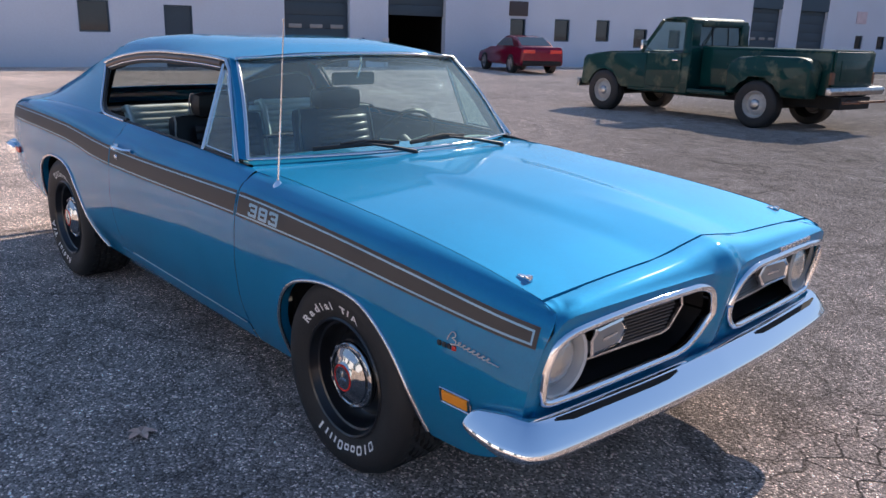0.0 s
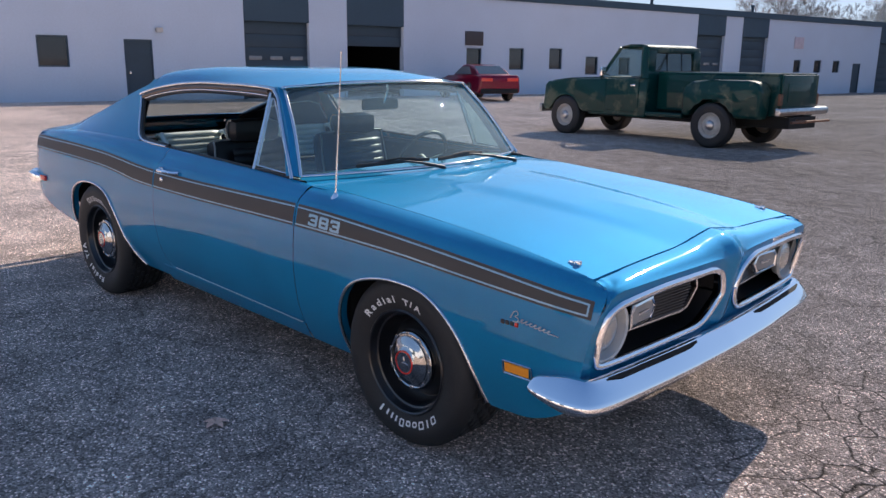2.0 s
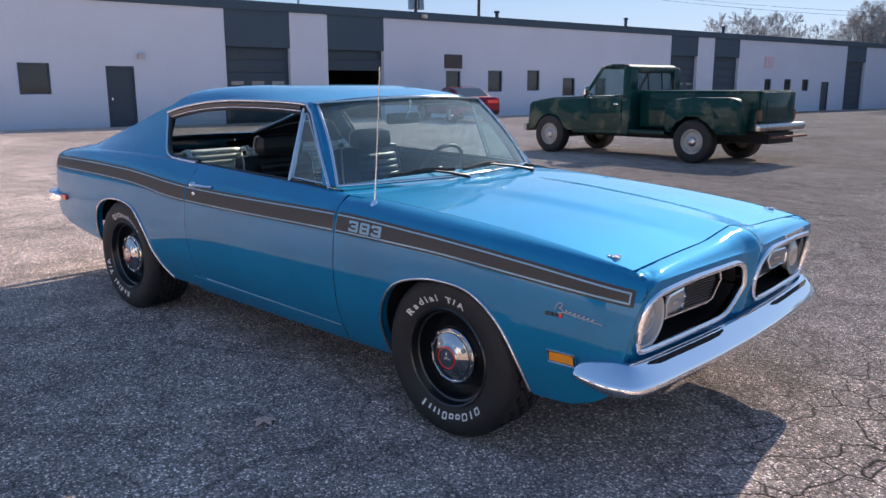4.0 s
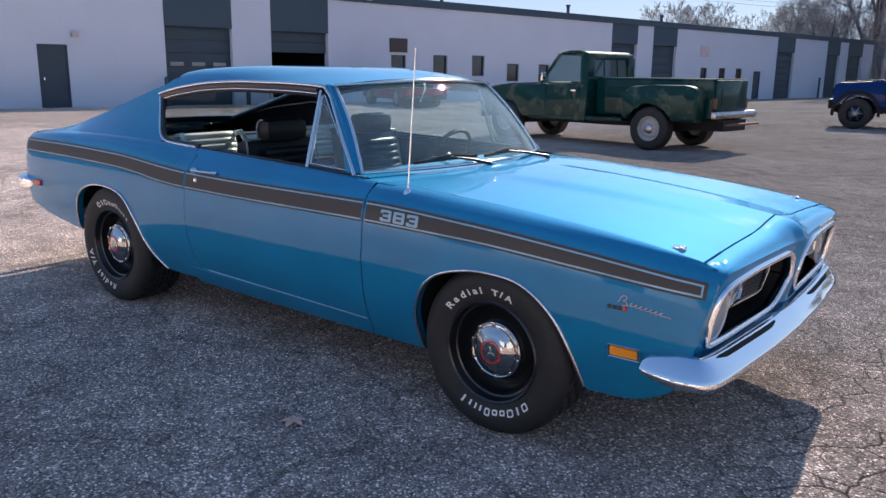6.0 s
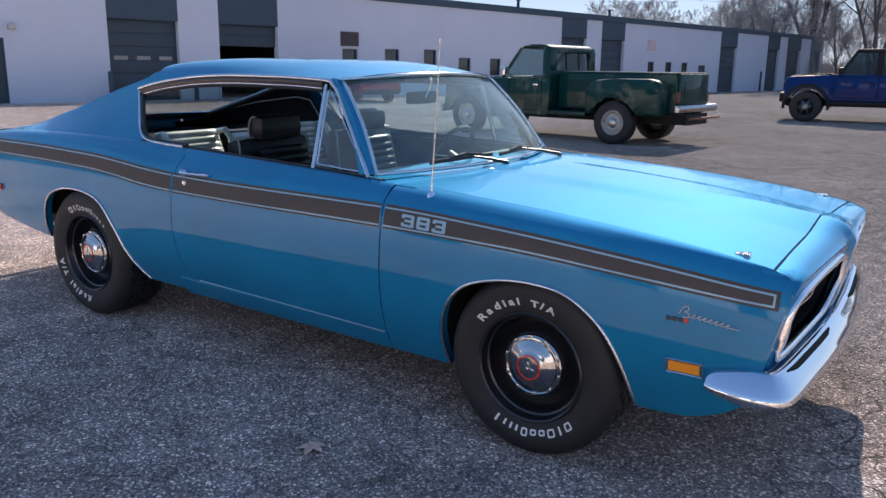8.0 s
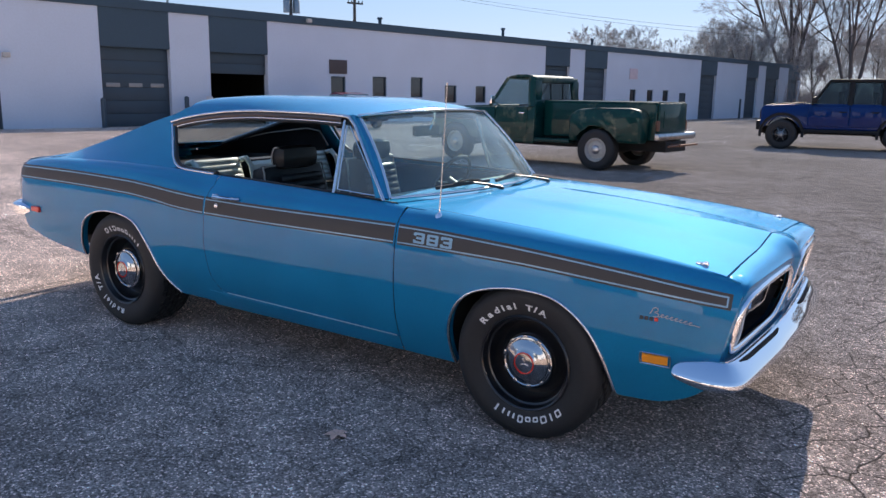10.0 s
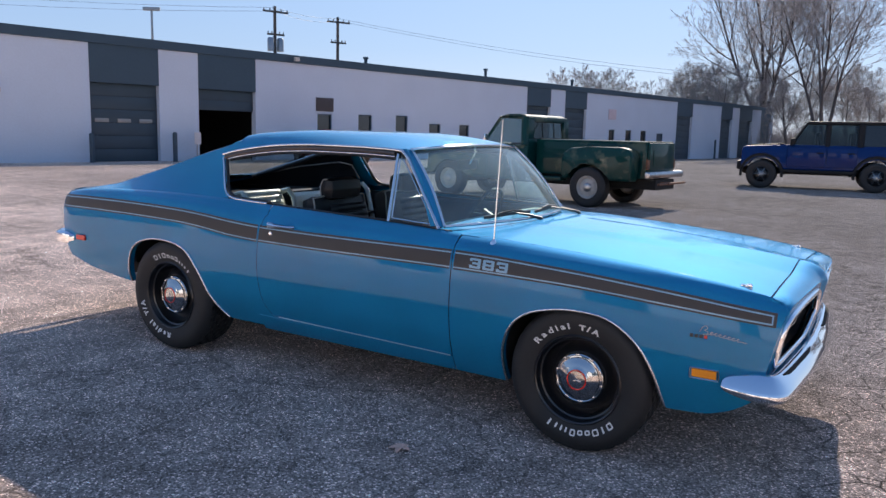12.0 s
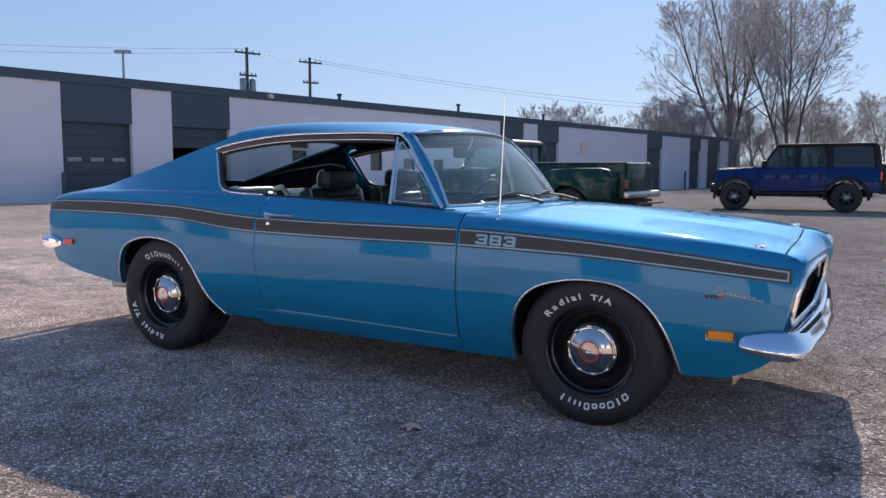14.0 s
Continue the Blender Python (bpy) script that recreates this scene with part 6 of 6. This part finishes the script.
def build_suv(m):
    """Boxy four-door off-roader: x ahead from the rear axle, +y its left side."""
    t = thing("off_road_suv", "deep blue boxy off-road suv with dark hardtop", "car", m=m)
    WB, R, W = 2.95, 0.41, -1.93
    bm = bmesh.new()
    prism(bm, arched(-0.86, WB + 0.56, 0.56, [(WB + 0.57, 0.70), (WB + 0.57, 1.15), (WB + 0.46, 1.215), (WB - 0.55, 1.27), (-0.84, 1.28)], [(0, 0.52, 0.42), (WB, 0.52, 0.42)]), W + 0.06, -0.06, 0.04, 0.03)
    body = part("body", bm, M_NAVY, t)
    # greenhouse: dark pillars and tinted panes under a pale-edged roof
    zb, zt = 1.27, 1.88
    tuck = lambda z: 0.10 + 0.10 * (z - zb) / (zt - zb)
    posts = [(WB - 0.72, WB - 1.12, 0.05), (1.28, 1.26, 0.07), (0.44, 0.44, 0.09), (-0.78, -0.70, 0.09)]
    for s, e in ((-1, 0.0), (1, W)):
        for x0, x1, r in posts:
            bm = bmesh.new()
            tube(bm, [(x0, e + s * tuck(zb), zb - 0.03), (x1, e + s * tuck(zt), zt)], r, 8, 0.6)
            part("pillar", bm, M_PLASTIC, t)
        for (x0, x1, _), (u0, u1, _), mat, label in ((posts[1], posts[0], M_SMOKEGLASS, "greenish front side window"), (posts[2], posts[1], M_SMOKEGLASS, "greenish rear side window"), (posts[3], posts[2], M_DARKGLASS, "dark tinted side window")):
            pane_on("side_window", t, [(x0, e + s * tuck(zb), zb), (u0, e + s * tuck(zb), zb), (u1, e + s * tuck(zt), zt), (x1, e + s * tuck(zt), zt)], mat, label)
    pane_on("windscreen", t, [(WB - 0.68, -0.16, zb), (WB - 0.68, W + 0.16, zb), (WB - 1.09, W + 0.24, zt), (WB - 1.09, -0.24, zt)], M_SMOKEGLASS)
    pane_on("rear_window", t, [(-0.80, -0.16, zb), (-0.80, W + 0.16, zb), (-0.72, W + 0.24, zt), (-0.72, -0.24, zt)], M_DARKGLASS)
    bm = bmesh.new()
    prism(bm, [(-0.78, zt - 0.02), (WB - 1.06, zt - 0.02), (WB - 1.14, zt + 0.06), (-0.70, zt + 0.07)], W + 0.14, -0.14, 0.03)
    part("hardtop", bm, M_PLASTIC, t, "dark grey hardtop")
    bm = bmesh.new()
    box(bm, -0.6, 1.9, W + 0.3, -0.3, 0.9, 1.24)
    for x in (0.55, 1.45):
        for y in (-0.5, W + 0.5):
            box(bm, x, x + 0.14, y - 0.22, y + 0.22, 1.2, 1.62, 0.04)
    part("seats", bm, M_VINYL, t, "dark cabin seats")
    for x in (0, WB):
        for s, y0, y1 in ((1, -0.09, 0.0), (-1, W, W + 0.09)):
            bm = bmesh.new()
            pts = [(x + 0.52 * math.cos(a), 0.42 + 0.52 * math.sin(a)) for a in lin(radians(-8), radians(188), 18)]
            grid(bm, [[(px * 1.0, y0, pz), (px, y1, pz), (x + (px - x) * 1.13, y1, 0.42 + (pz - 0.42) * 1.13), (x + (px - x) * 1.15, y0, 0.42 + (pz - 0.42) * 1.15)] for px, pz in pts], close=True)
            part("fender_flare", bm, M_PLASTIC, t, "dark fender flare")
    for s, y in ((1, -0.055), (-1, W + 0.055)):
        for x0, x1 in ((WB - 1.66, WB - 0.66), (0.5, WB - 1.70)):
            bm = bmesh.new()
            prism(bm, [(x0, 0.66), (x1, 0.66), (x1, 1.21), (x0, 1.21)], y - 0.012, y + 0.012, 0.01)
            d = part("door", bm, M_NAVY, t)
            bm = bmesh.new()
            box(bm, x0 + 0.06, x0 + 0.24, y - 0.03, y + 0.03, 1.04, 1.075, 0.008)
            part("handle", bm, M_PLASTIC, d)
        bm = bmesh.new()
        box(bm, 0.55, WB - 0.55, y - 0.06, y + 0.06, 0.48, 0.57, 0.02)
        part("rock_rail", bm, M_PLASTIC, t)
        bm = bmesh.new()
        box(bm, WB - 0.86, WB - 0.72, y + (0.02 if s > 0 else -0.22), y + (0.22 if s > 0 else -0.02), 1.28, 1.46, 0.03)
        part("door_mirror", bm, M_PLASTIC, t)
    bm = bmesh.new()
    box(bm, WB + 0.54, WB + 0.68, W + 0.1, -0.1, 0.52, 0.78, 0.04)
    part("front_bumper", bm, M_PLASTIC, t)
    bm = bmesh.new()
    box(bm, WB + 0.55, WB + 0.60, W + 0.16, -0.16, 0.86, 1.08, 0.02)
    part("grille", bm, M_PLASTIC, t)
    bm = bmesh.new()
    prism(bm, [(WB - 0.55, 1.25), (WB + 0.42, 1.21), (WB + 0.38, 1.25), (WB - 0.55, 1.31)], W + 0.35, -0.35, 0.02)
    part("hood_panel", bm, M_PLASTIC, t, "dark hood panel")
    bm = bmesh.new()
    box(bm, -1.0, -0.84, W + 0.1, -0.1, 0.52, 0.74, 0.03)
    part("rear_bumper", bm, M_PLASTIC, t)
    sp = new("spare_wheel")
    sp.parent = t
    sp.matrix_local = pose(-0.90, W / 2, 1.02, 0, 0, -90)
    bm = bmesh.new()
    lathe(bm, [(0.0, -0.13), (0.2, -0.13), (0.24, -0.16), (0.36, -0.16), (0.40, -0.12), (0.40, 0.04), (0.36, 0.06)], 32)
    part("tyre", bm, M_RUBBER, sp)
    for y in (-0.12, W + 0.12):
        bm = bmesh.new()
        box(bm, -0.875, -0.82, y - 0.05, y + 0.05, 0.92, 1.14, 0.015)
        part("tail_lamp", bm, M_RED, t, "red tail lamp")
    bm = bmesh.new()
    box(bm, -0.7, WB + 0.6, W + 0.45, -0.45, 0.42, 0.60)
    box(bm, -0.05, 0.05, W + 0.2, -0.2, 0.36, 0.46)
    box(bm, WB - 0.05, WB + 0.05, W + 0.2, -0.2, 0.36, 0.46)
    part("chassis", bm, M_DARK, t, smooth=False)
    for x in (0, WB):
        simple_wheel(t, x, -0.01, R, 0.27, 0.22, M_RIMBLACK, 1, 6)
        simple_wheel(t, x, W + 0.01, R, 0.27, 0.22, M_RIMBLACK, -1, 6)


def build_red_car(m):
    """Modern two-door: x ahead from the rear axle, +y its left side."""
    t = thing("red_coupe", "red two-door coupe parked by the white building", "car", m=m)
    WB, R, W = 2.95, 0.36, -1.9
    bm = bmesh.new()
    prism(bm, arched(-0.95, WB + 0.80, 0.30, [(WB + 0.90, 0.42), (WB + 0.88, 0.70), (WB + 0.7, 0.80), (WB - 0.55, 0.97), (-0.3, 1.02), (-1.0, 1.03), (-1.06, 0.9), (-1.02, 0.45)], [(0, 0.40, 0.36), (WB, 0.40, 0.36)]), W + 0.03, -0.03, 0.12, 0.08)
    part("body", bm, M_REDPAINT, t)
    bm = bmesh.new()
    prism(bm, [(-0.55, 1.01), (WB - 0.75, 0.96), (WB - 1.30, 1.29), (WB - 1.6, 1.38), (WB - 1.95, 1.43), (0.95, 1.43), (0.35, 1.37), (-0.1, 1.21)], W + 0.20, -0.20, 0.07, 0.22)
    part("roof", bm, M_REDPAINT, t)
    for s, y in ((1, -0.2), (-1, W + 0.2)):
        pane_on("side_window", t, [(0.15, y + s * 0.012 - s * 0.03, 1.04), (WB - 0.95, y + s * 0.012 - s * 0.02, 1.03), (WB - 1.55, y - s * 0.125, 1.33), (0.62, y - s * 0.125, 1.34)], M_DARKGLASS, "dark side window")
    pane_on("rear_window", t, [(-0.45, -0.32, 1.06), (-0.45, W + 0.32, 1.06), (0.28, W + 0.40, 1.375), (0.28, -0.40, 1.375)], M_DARKGLASS, "sloping rear window")
    pane_on("windscreen", t, [(WB - 0.78, -0.3, 0.995), (WB - 0.78, W + 0.3, 0.995), (WB - 1.44, W + 0.4, 1.35), (WB - 1.44, -0.4, 1.35)], M_DARKGLASS)
    for y in (-0.40, W + 0.40):
        bm = bmesh.new()
        box(bm, -1.06, -1.01, y - 0.24, y + 0.24, 0.78, 0.92, 0.02)
        part("tail_lamp", bm, M_RED, t, "wide red tail lamp")
    bm = bmesh.new()
    box(bm, -1.05, -0.96, W + 0.15, -0.15, 0.32, 0.50, 0.03)
    part("rear_bumper", bm, M_PLASTIC, t)
    for x in (0, WB):
        simple_wheel(t, x, -0.02, R, 0.25, 0.26, M_WIPER, 1, 5)
        simple_wheel(t, x, W + 0.02, R, 0.25, 0.26, M_WIPER, -1, 5)


build_truck(pose(-3.15, 10.90, 0, 0, 0, 173))
build_suv(pose(1.45, 21.45, 0, 0, 0, -173) @ Matrix.Scale(1.035, 4))
build_red_car(pose(-18.3, 20.9, 0, 0, 0, math.degrees(math.atan2(1.3, -2.75))))


# ---- building fittings, in the front's frame ----
def fitting(name, label, cat, bms, group=""):
    root = thing(name, label, cat, group, FAC)
    for nm, bm, mat in bms:
        part(nm, bm, mat, root)
    return root


def boxed(*q, bevel=0.0):
    bm = bmesh.new()
    box(bm, *q, bevel)
    return bm


M_BROWN = material("dark_brown_panel", (0.05, 0.04, 0.04), 0.6, vary=0.2)
M_STACK = material("rust_red_stack", (0.24, 0.075, 0.05), 0.8, vary=0.25, vscale=3)
M_SIGNWHITE = material("white_sign", (0.55, 0.52, 0.52), 0.6, vary=0.1)
M_FADEDSIGN = material("faded_pink_sign", (0.50, 0.42, 0.46), 0.7, vary=0.15, vscale=4)
fitting("wall_sign", "dark brown panel sign over a window", "sign", [("panel", boxed(20.6, 21.65, -0.06, -0.002, 2.28, 2.92, bevel=0.01), M_BROWN)])
fitting("wall_sign", "faded pale sign on the white wall", "sign", [("panel", boxed(47.9, 49.0, -0.04, -0.002, 2.65, 3.4, bevel=0.01), M_FADEDSIGN)])
for s, z in ((6.57, 2.5), (19.3, 4.55)):
    fitting("wall_lamp", "small grey wall lamp", "lamp", [("bracket", boxed(s - 0.05, s + 0.05, -0.06 - (0.08 if z > 4 else 0), -0.002 - (0.08 if z > 4 else 0), z - 0.05, z + 0.08, bevel=0.01), M_WIPER), ("head", boxed(s - 0.12, s + 0.12, -0.24 - (0.08 if z > 4 else 0), -0.062 - (0.08 if z > 4 else 0), z - 0.07, z + 0.10, bevel=0.03), M_STEELWHEEL)], "wall lamps")
for s, h, z0 in ((12.98, 1.18, 0.0), (9.62, 1.1, 0.0), (66.3, 1.35, -0.35)):
    bm = bmesh.new()
    tube(bm, [(s, -0.5, z0), (s, -0.5, h - 0.05), (s, -0.5, h)], [0.09, 0.09, 0.04], 12)
    fitting("bollard", "dark steel bollard beside a bay", "bollard", [("post", bm, M_SLATE)], "bollards")
bm = bmesh.new()
tube(bm, [(14.0, -0.45, 0.0), (14.0, -0.45, 1.0)], 0.025, 8)
fitting("post_sign", "small white sign on a thin post", "sign", [("post", bm, M_WIPER), ("plate", boxed(13.86, 14.16, -0.49, -0.476, 0.70, 1.18, bevel=0.004), M_SIGNWHITE)])
for s, h in ((34.9, 0.5), (44.7, 0.45), (24.9, 0.35)):
    bm = bmesh.new()
    tube(bm, [(s, 1.2, ROOF - 0.16), (s, 1.2, ROOF + h)], 0.09, 10)
    cap = bmesh.new()
    tube(cap, [(s, 1.2, ROOF + h), (s, 1.2, ROOF + h + 0.1)], [0.15, 0.13], 10)
    fitting("roof_vent", "dark round roof vent pipe", "vent", [("pipe", bm, M_SLATE), ("cap", cap, M_SLATE)], "roof vents")
fitting("chimney", "square rust-red roof stack", "chimney", [("stack", boxed(6.55, 7.0, 1.0, 1.45, ROOF - 0.16, 5.75, bevel=0.02), M_STACK)])


# ---- poles and wires behind the roof ----
M_POLE = material("weathered_pole_wood", (0.10, 0.085, 0.075), 0.85, vary=0.25, vscale=3)
M_WIRE = material("dark_wire", (0.05, 0.05, 0.055), 0.6)
EYE0 = Vector((2.5, -4.2, 0))


def at_bearing(az, dist):
    return EYE0 + Vector((math.cos(radians(az)), math.sin(radians(az)), 0)) * dist


def utility_pole(az, dist, h, cans):
    p = at_bearing(az, dist)
    t = thing("utility_pole", "weathered wooden utility pole with crossarms", "pole", "utility poles", Matrix.Translation(p) @ Matrix.Rotation(radians(az - 62), 4, "Z"))
    bm = bmesh.new()
    tube(bm, [(0, 0, -0.4), (0, 0, h)], [0.17, 0.12], 10)
    part("pole", bm, M_POLE, t)
    for z, w in ((h - 0.45, 1.1), (h - 2.2, 0.75)):
        bm = bmesh.new()
        box(bm, -w, w, -0.2, -0.09, z - 0.07, z + 0.07)
        arm = part("crossarm", bm, M_POLE, t)
        for x in (-w + 0.08, -w * 0.45, w * 0.45, w - 0.08):
            bm = bmesh.new()
            tube(bm, [(x, -0.145, z + 0.07), (x, -0.145, z + 0.16), (x, -0.145, z + 0.24)], [0.03, 0.06, 0.04], 8)
            part("insulator", bm, M_WIPER, arm)
    for x in cans:
        bm = bmesh.new()
        tube(bm, [(x, -0.1, h - 3.5), (x, -0.1, h - 2.55), (x, -0.1, h - 2.45)], [0.27, 0.27, 0.2], 14)
        part("transformer", bm, M_WIPER, t, "grey transformer can")
    return p


P1 = utility_pole(133.2, 66, 11.0, (-0.42, 0.42))
P2 = utility_pole(128.9, 72, 11.2, ())
t = thing("light_pole", "slim steel lot light pole", "pole", m=Matrix.Translation(at_bearing(141.2, 62)))
bm = bmesh.new()
tube(bm, [(0, 0, -0.4), (0, 0, 9.6)], [0.12, 0.08], 10)
part("pole", bm, M_WIPER, t)
bm = bmesh.new()
box(bm, -0.6, 0.6, -0.12, 0.12, 9.55, 9.8, 0.04, Matrix.Rotation(radians(35), 4, "Z"))
part("lamp_head", bm, M_WIPER, t)
for k, (a, b, sag) in enumerate(((P1 + Vector((-40, -34, 12.5)), P1 + Vector((0, 0, 10.9)), 0.9), (P1 + Vector((-40, -33, 11.9)), P1 + Vector((0.2, 0.5, 10.7)), 1.0), (P1 + Vector((0, 0, 10.9)), P2 + Vector((0, 0, 11.1)), 0.25), (P1 + Vector((0.2, 0.5, 10.5)), P2 + Vector((0, 0.4, 10.9)), 0.3),
                                 (P2 + Vector((0, 0, 11.1)), P2 + Vector((34, 30, 7.4)), 0.8), (P2 + Vector((0, 0.4, 10.9)), P2 + Vector((34, 31, 7.0)), 0.8))):
    bm = bmesh.new()
    tube(bm, [a.lerp(b, u) - Vector((0, 0, sag * 4 * u * (1 - u))) for u in lin(0, 1, 12)], 0.010, 4)
    tagged(part("overhead_wire", bm, M_WIRE), "thin dark overhead wire between poles", "wire", "overhead wires")


# ---- bare trees ----
M_BARK = material("grey_bark", (0.10, 0.09, 0.088), 0.9, bump=0.4, scale=12, vary=0.3, vscale=2)
M_TWIG = material("grey_brown_twigs", (0.30, 0.275, 0.27), 0.9, vary=0.25, vscale=0.4)


def bare_tree(label, seed, height, leaders, lean, fullness, rise=0.24, depth=4):
    """Bare broadleaf tree: upright leaders that fork low, with ever finer side branches up to a rounded crown."""
    rng = random.Random(seed)
    trunk, limbs, twigs = [], [], []

    def seg(bag, a, b, r0, r1, n):
        d = (b - a).normalized()
        s = d.cross(Vector((0.3, 0.9, 0.31))).normalized()
        u = s.cross(d)
        ring = [s * math.cos(q) + u * math.sin(q) for q in (2 * math.pi * k / n for k in range(n))]
        bag.append(([a + w * r0 for w in ring], [b + w * r1 for w in ring]))

    def branch(p, d, length, r, level):
        n = (10, 7, 5, 4, 3)[level]
        bag, sides = (limbs, 6) if level < 2 else (twigs, 3)
        turn = rng.uniform(0, 6.28)
        for k in range(n):
            u = (k + 1) / n
            wander = (0.07, 0.11, 0.15, 0.18, 0.2)[level]
            d = (d + Vector((rng.uniform(-1, 1), rng.uniform(-1, 1), rng.uniform(-0.6, 0.6))) * wander + Vector((0, 0, 0.05 if level else 0.02))).normalized()
            q = p + d * (length / n)
            seg(bag, p, q, max(r * (1 - 0.8 * (u - 1 / n)), 0.009), max(r * (1 - 0.8 * u), 0.009), sides)
            p = q
            if level < depth and u > (0.2, 0.1, 0.2, 0.3)[level]:
                for _ in range(1 if rng.random() > fullness else 2):
                    turn += 2.4 + rng.uniform(-0.5, 0.5)
                    a = radians(rng.uniform(22, 44))
                    s = d.cross(Vector((0.3, 0.9, 0.31))).normalized()
                    w = s * math.cos(turn) + d.cross(s) * math.sin(turn)
                    side = (d * math.cos(a) + w * math.sin(a)).normalized()
                    share = (0.42 * math.sin(math.pi * min(1, 0.25 + 0.62 * u)) if level == 0 else 0.6 * (1.1 - 0.6 * u)) * rng.uniform(0.75, 1.15)
                    branch(p, side, length * share, r * (1 - 0.8 * u) * (0.5 if level == 0 else 0.6), level + 1)

    base = Vector((0, 0, -0.4))
    fork = Vector((0, 0, height * rise * 0.45))
    seg(trunk, base, Vector((0, 0, 0.5)), height * 0.021, height * 0.017, 10)
    seg(trunk, Vector((0, 0, 0.5)), fork, height * 0.017, height * 0.015, 10)
    for k in range(leaders):
        a = 2 * math.pi * k / leaders + rng.uniform(-0.35, 0.35)
        l = lean * rng.uniform(0.55, 1.15)
        branch(fork - Vector((0, 0, 0.3)), Vector((l * math.cos(a), l * math.sin(a), 1)).normalized(), height * (1 - rise * 0.45) * rng.uniform(0.86, 1.0), height * 0.0105, 0)
    t = thing("bare_tree", label, "tree", "bare trees")
    for nm, bag, mat in (("trunk", trunk, M_BARK), ("limb_system", limbs, M_BARK), ("twig_crown", twigs, M_TWIG)):
        vs, fs = [], []
        for a, b in bag:
            o, n = len(vs), len(a)
            vs += [tuple(p) for p in a] + [tuple(p) for p in b]
            fs += [(o + i, o + (i + 1) % n, o + n + (i + 1) % n, o + n + i) for i in range(n)]
        me = bpy.data.meshes.new(nm)
        me.from_pydata(vs, [], fs)
        me.materials.append(mat)
        me.shade_smooth()
        ob = new(nm, me)
        ob.parent = t
        if nm != "trunk":
            tagged(ob, kind="stuff")
    return t


TREE_A = bare_tree("tall bare tree with several upright stems", 4, 15.0, 5, 0.33, 0.4)
TREE_B = bare_tree("bare tree with a wide twiggy crown", 9, 12.0, 4, 0.46, 0.4)
TREE_C = bare_tree("small bare tree behind the building", 15, 8.5, 3, 0.62, 0.35)


def plant(az, dist, scale, turn):
    return Matrix.Translation(at_bearing(az, dist) + Vector((0, 0, -0.35))) @ Matrix.Rotation(radians(turn), 4, "Z") @ Matrix.Diagonal((scale, scale, scale, 1))


TREE_A.matrix_basis = plant(99.6, 100, 1.62, 20)
TREE_B.matrix_basis = plant(95.9, 78, 1.42, 0)
TREE_C.matrix_basis = plant(90.2, 74, 0.9, 0)
rng = random.Random(3)
for tree, az, dist, sc in ((TREE_C, 87.0, 78, 1.1), (TREE_C, 92.3, 80, 0.85), (TREE_B, 84.0, 82, 0.8), (TREE_B, 80.0, 80, 0.9), (TREE_C, 97.5, 84, 1.0), (TREE_C, 101.8, 88, 1.25), (TREE_C, 103.8, 90, 1.2), (TREE_C, 105.5, 104, 1.2), (TREE_C, 109.5, 112, 1.45), (TREE_C, 111.0, 112, 1.4), (TREE_C, 94.0, 92, 1.2), (TREE_C, 102.8, 100, 1.4), (TREE_C, 100.5, 95, 1.2), (TREE_B, 76.0, 84, 1.0),
                           (TREE_C, 98.4, 104, 1.35), (TREE_C, 96.4, 108, 1.4), (TREE_C, 93.2, 112, 1.5)):
    m = plant(az + 0.35, dist, sc * 0.86, rng.uniform(0, 360))
    s = tree.scale.copy()
    tree.scale = (1, 1, 1)
    copy_thing(tree, m)
    tree.scale = s
# low scrub of twigs along the far edge of the lot
verts, faces = [], []
for _ in range(15000):
    az, dist = rng.uniform(70, 116), rng.uniform(84, 120)
    p = at_bearing(az, dist)
    h = rng.uniform(0.8, 5.6 if az < 99.5 else 3.4) * (0.5 + 0.5 * noise.noise(p * 0.08)) + 0.8
    d = Vector((rng.uniform(-0.35, 0.35), rng.uniform(-0.35, 0.35), 1)) * h
    o = len(verts)
    w = 0.035
    verts += [tuple(p + Vector((-w, 0, -0.4))), tuple(p + Vector((w, 0, -0.4))), tuple(p + Vector((0, w, -0.4))), tuple(p + d)]
    faces += [(o, o + 1, o + 3), (o + 1, o + 2, o + 3), (o + 2, o, o + 3)]
me = bpy.data.meshes.new("scrub")
me.from_pydata(verts, [], faces)
me.materials.append(M_TWIG)
tagged(new("scrub", me), "bare brown scrub along the lot's far edge", "scrub", kind="stuff")


# ---- plain sunlit building that closes the lot on the side away from the long building ----
bm = bmesh.new()
for k in range(-5, 6):
    box(bm, k * 10.5 - 3.4, k * 10.5 + 3.5, -26.3, -26.0, -0.5, 5.4)
# brighter copy of the white block, so that the wall reflects strongly
M_BRIGHTWALL = material("bright_white_block", (0.76, 0.77, 0.78), 0.8, bump=0.2, scale=14, vary=0.06, vscale=0.5)
back = tagged(part("wall_south", bm, M_BRIGHTWALL, smooth=False), "plain white block wall closing the lot", "wall", kind="structure")
for k in range(-5, 6):
    bm = bmesh.new()
    box(bm, k * 10.5 + 3.5, k * 10.5 + 7.1, -26.25, -26.15, -0.5, 5.3)
    part("bay_door", bm, M_SLATE, back, "slate blue bay door", smooth=False)
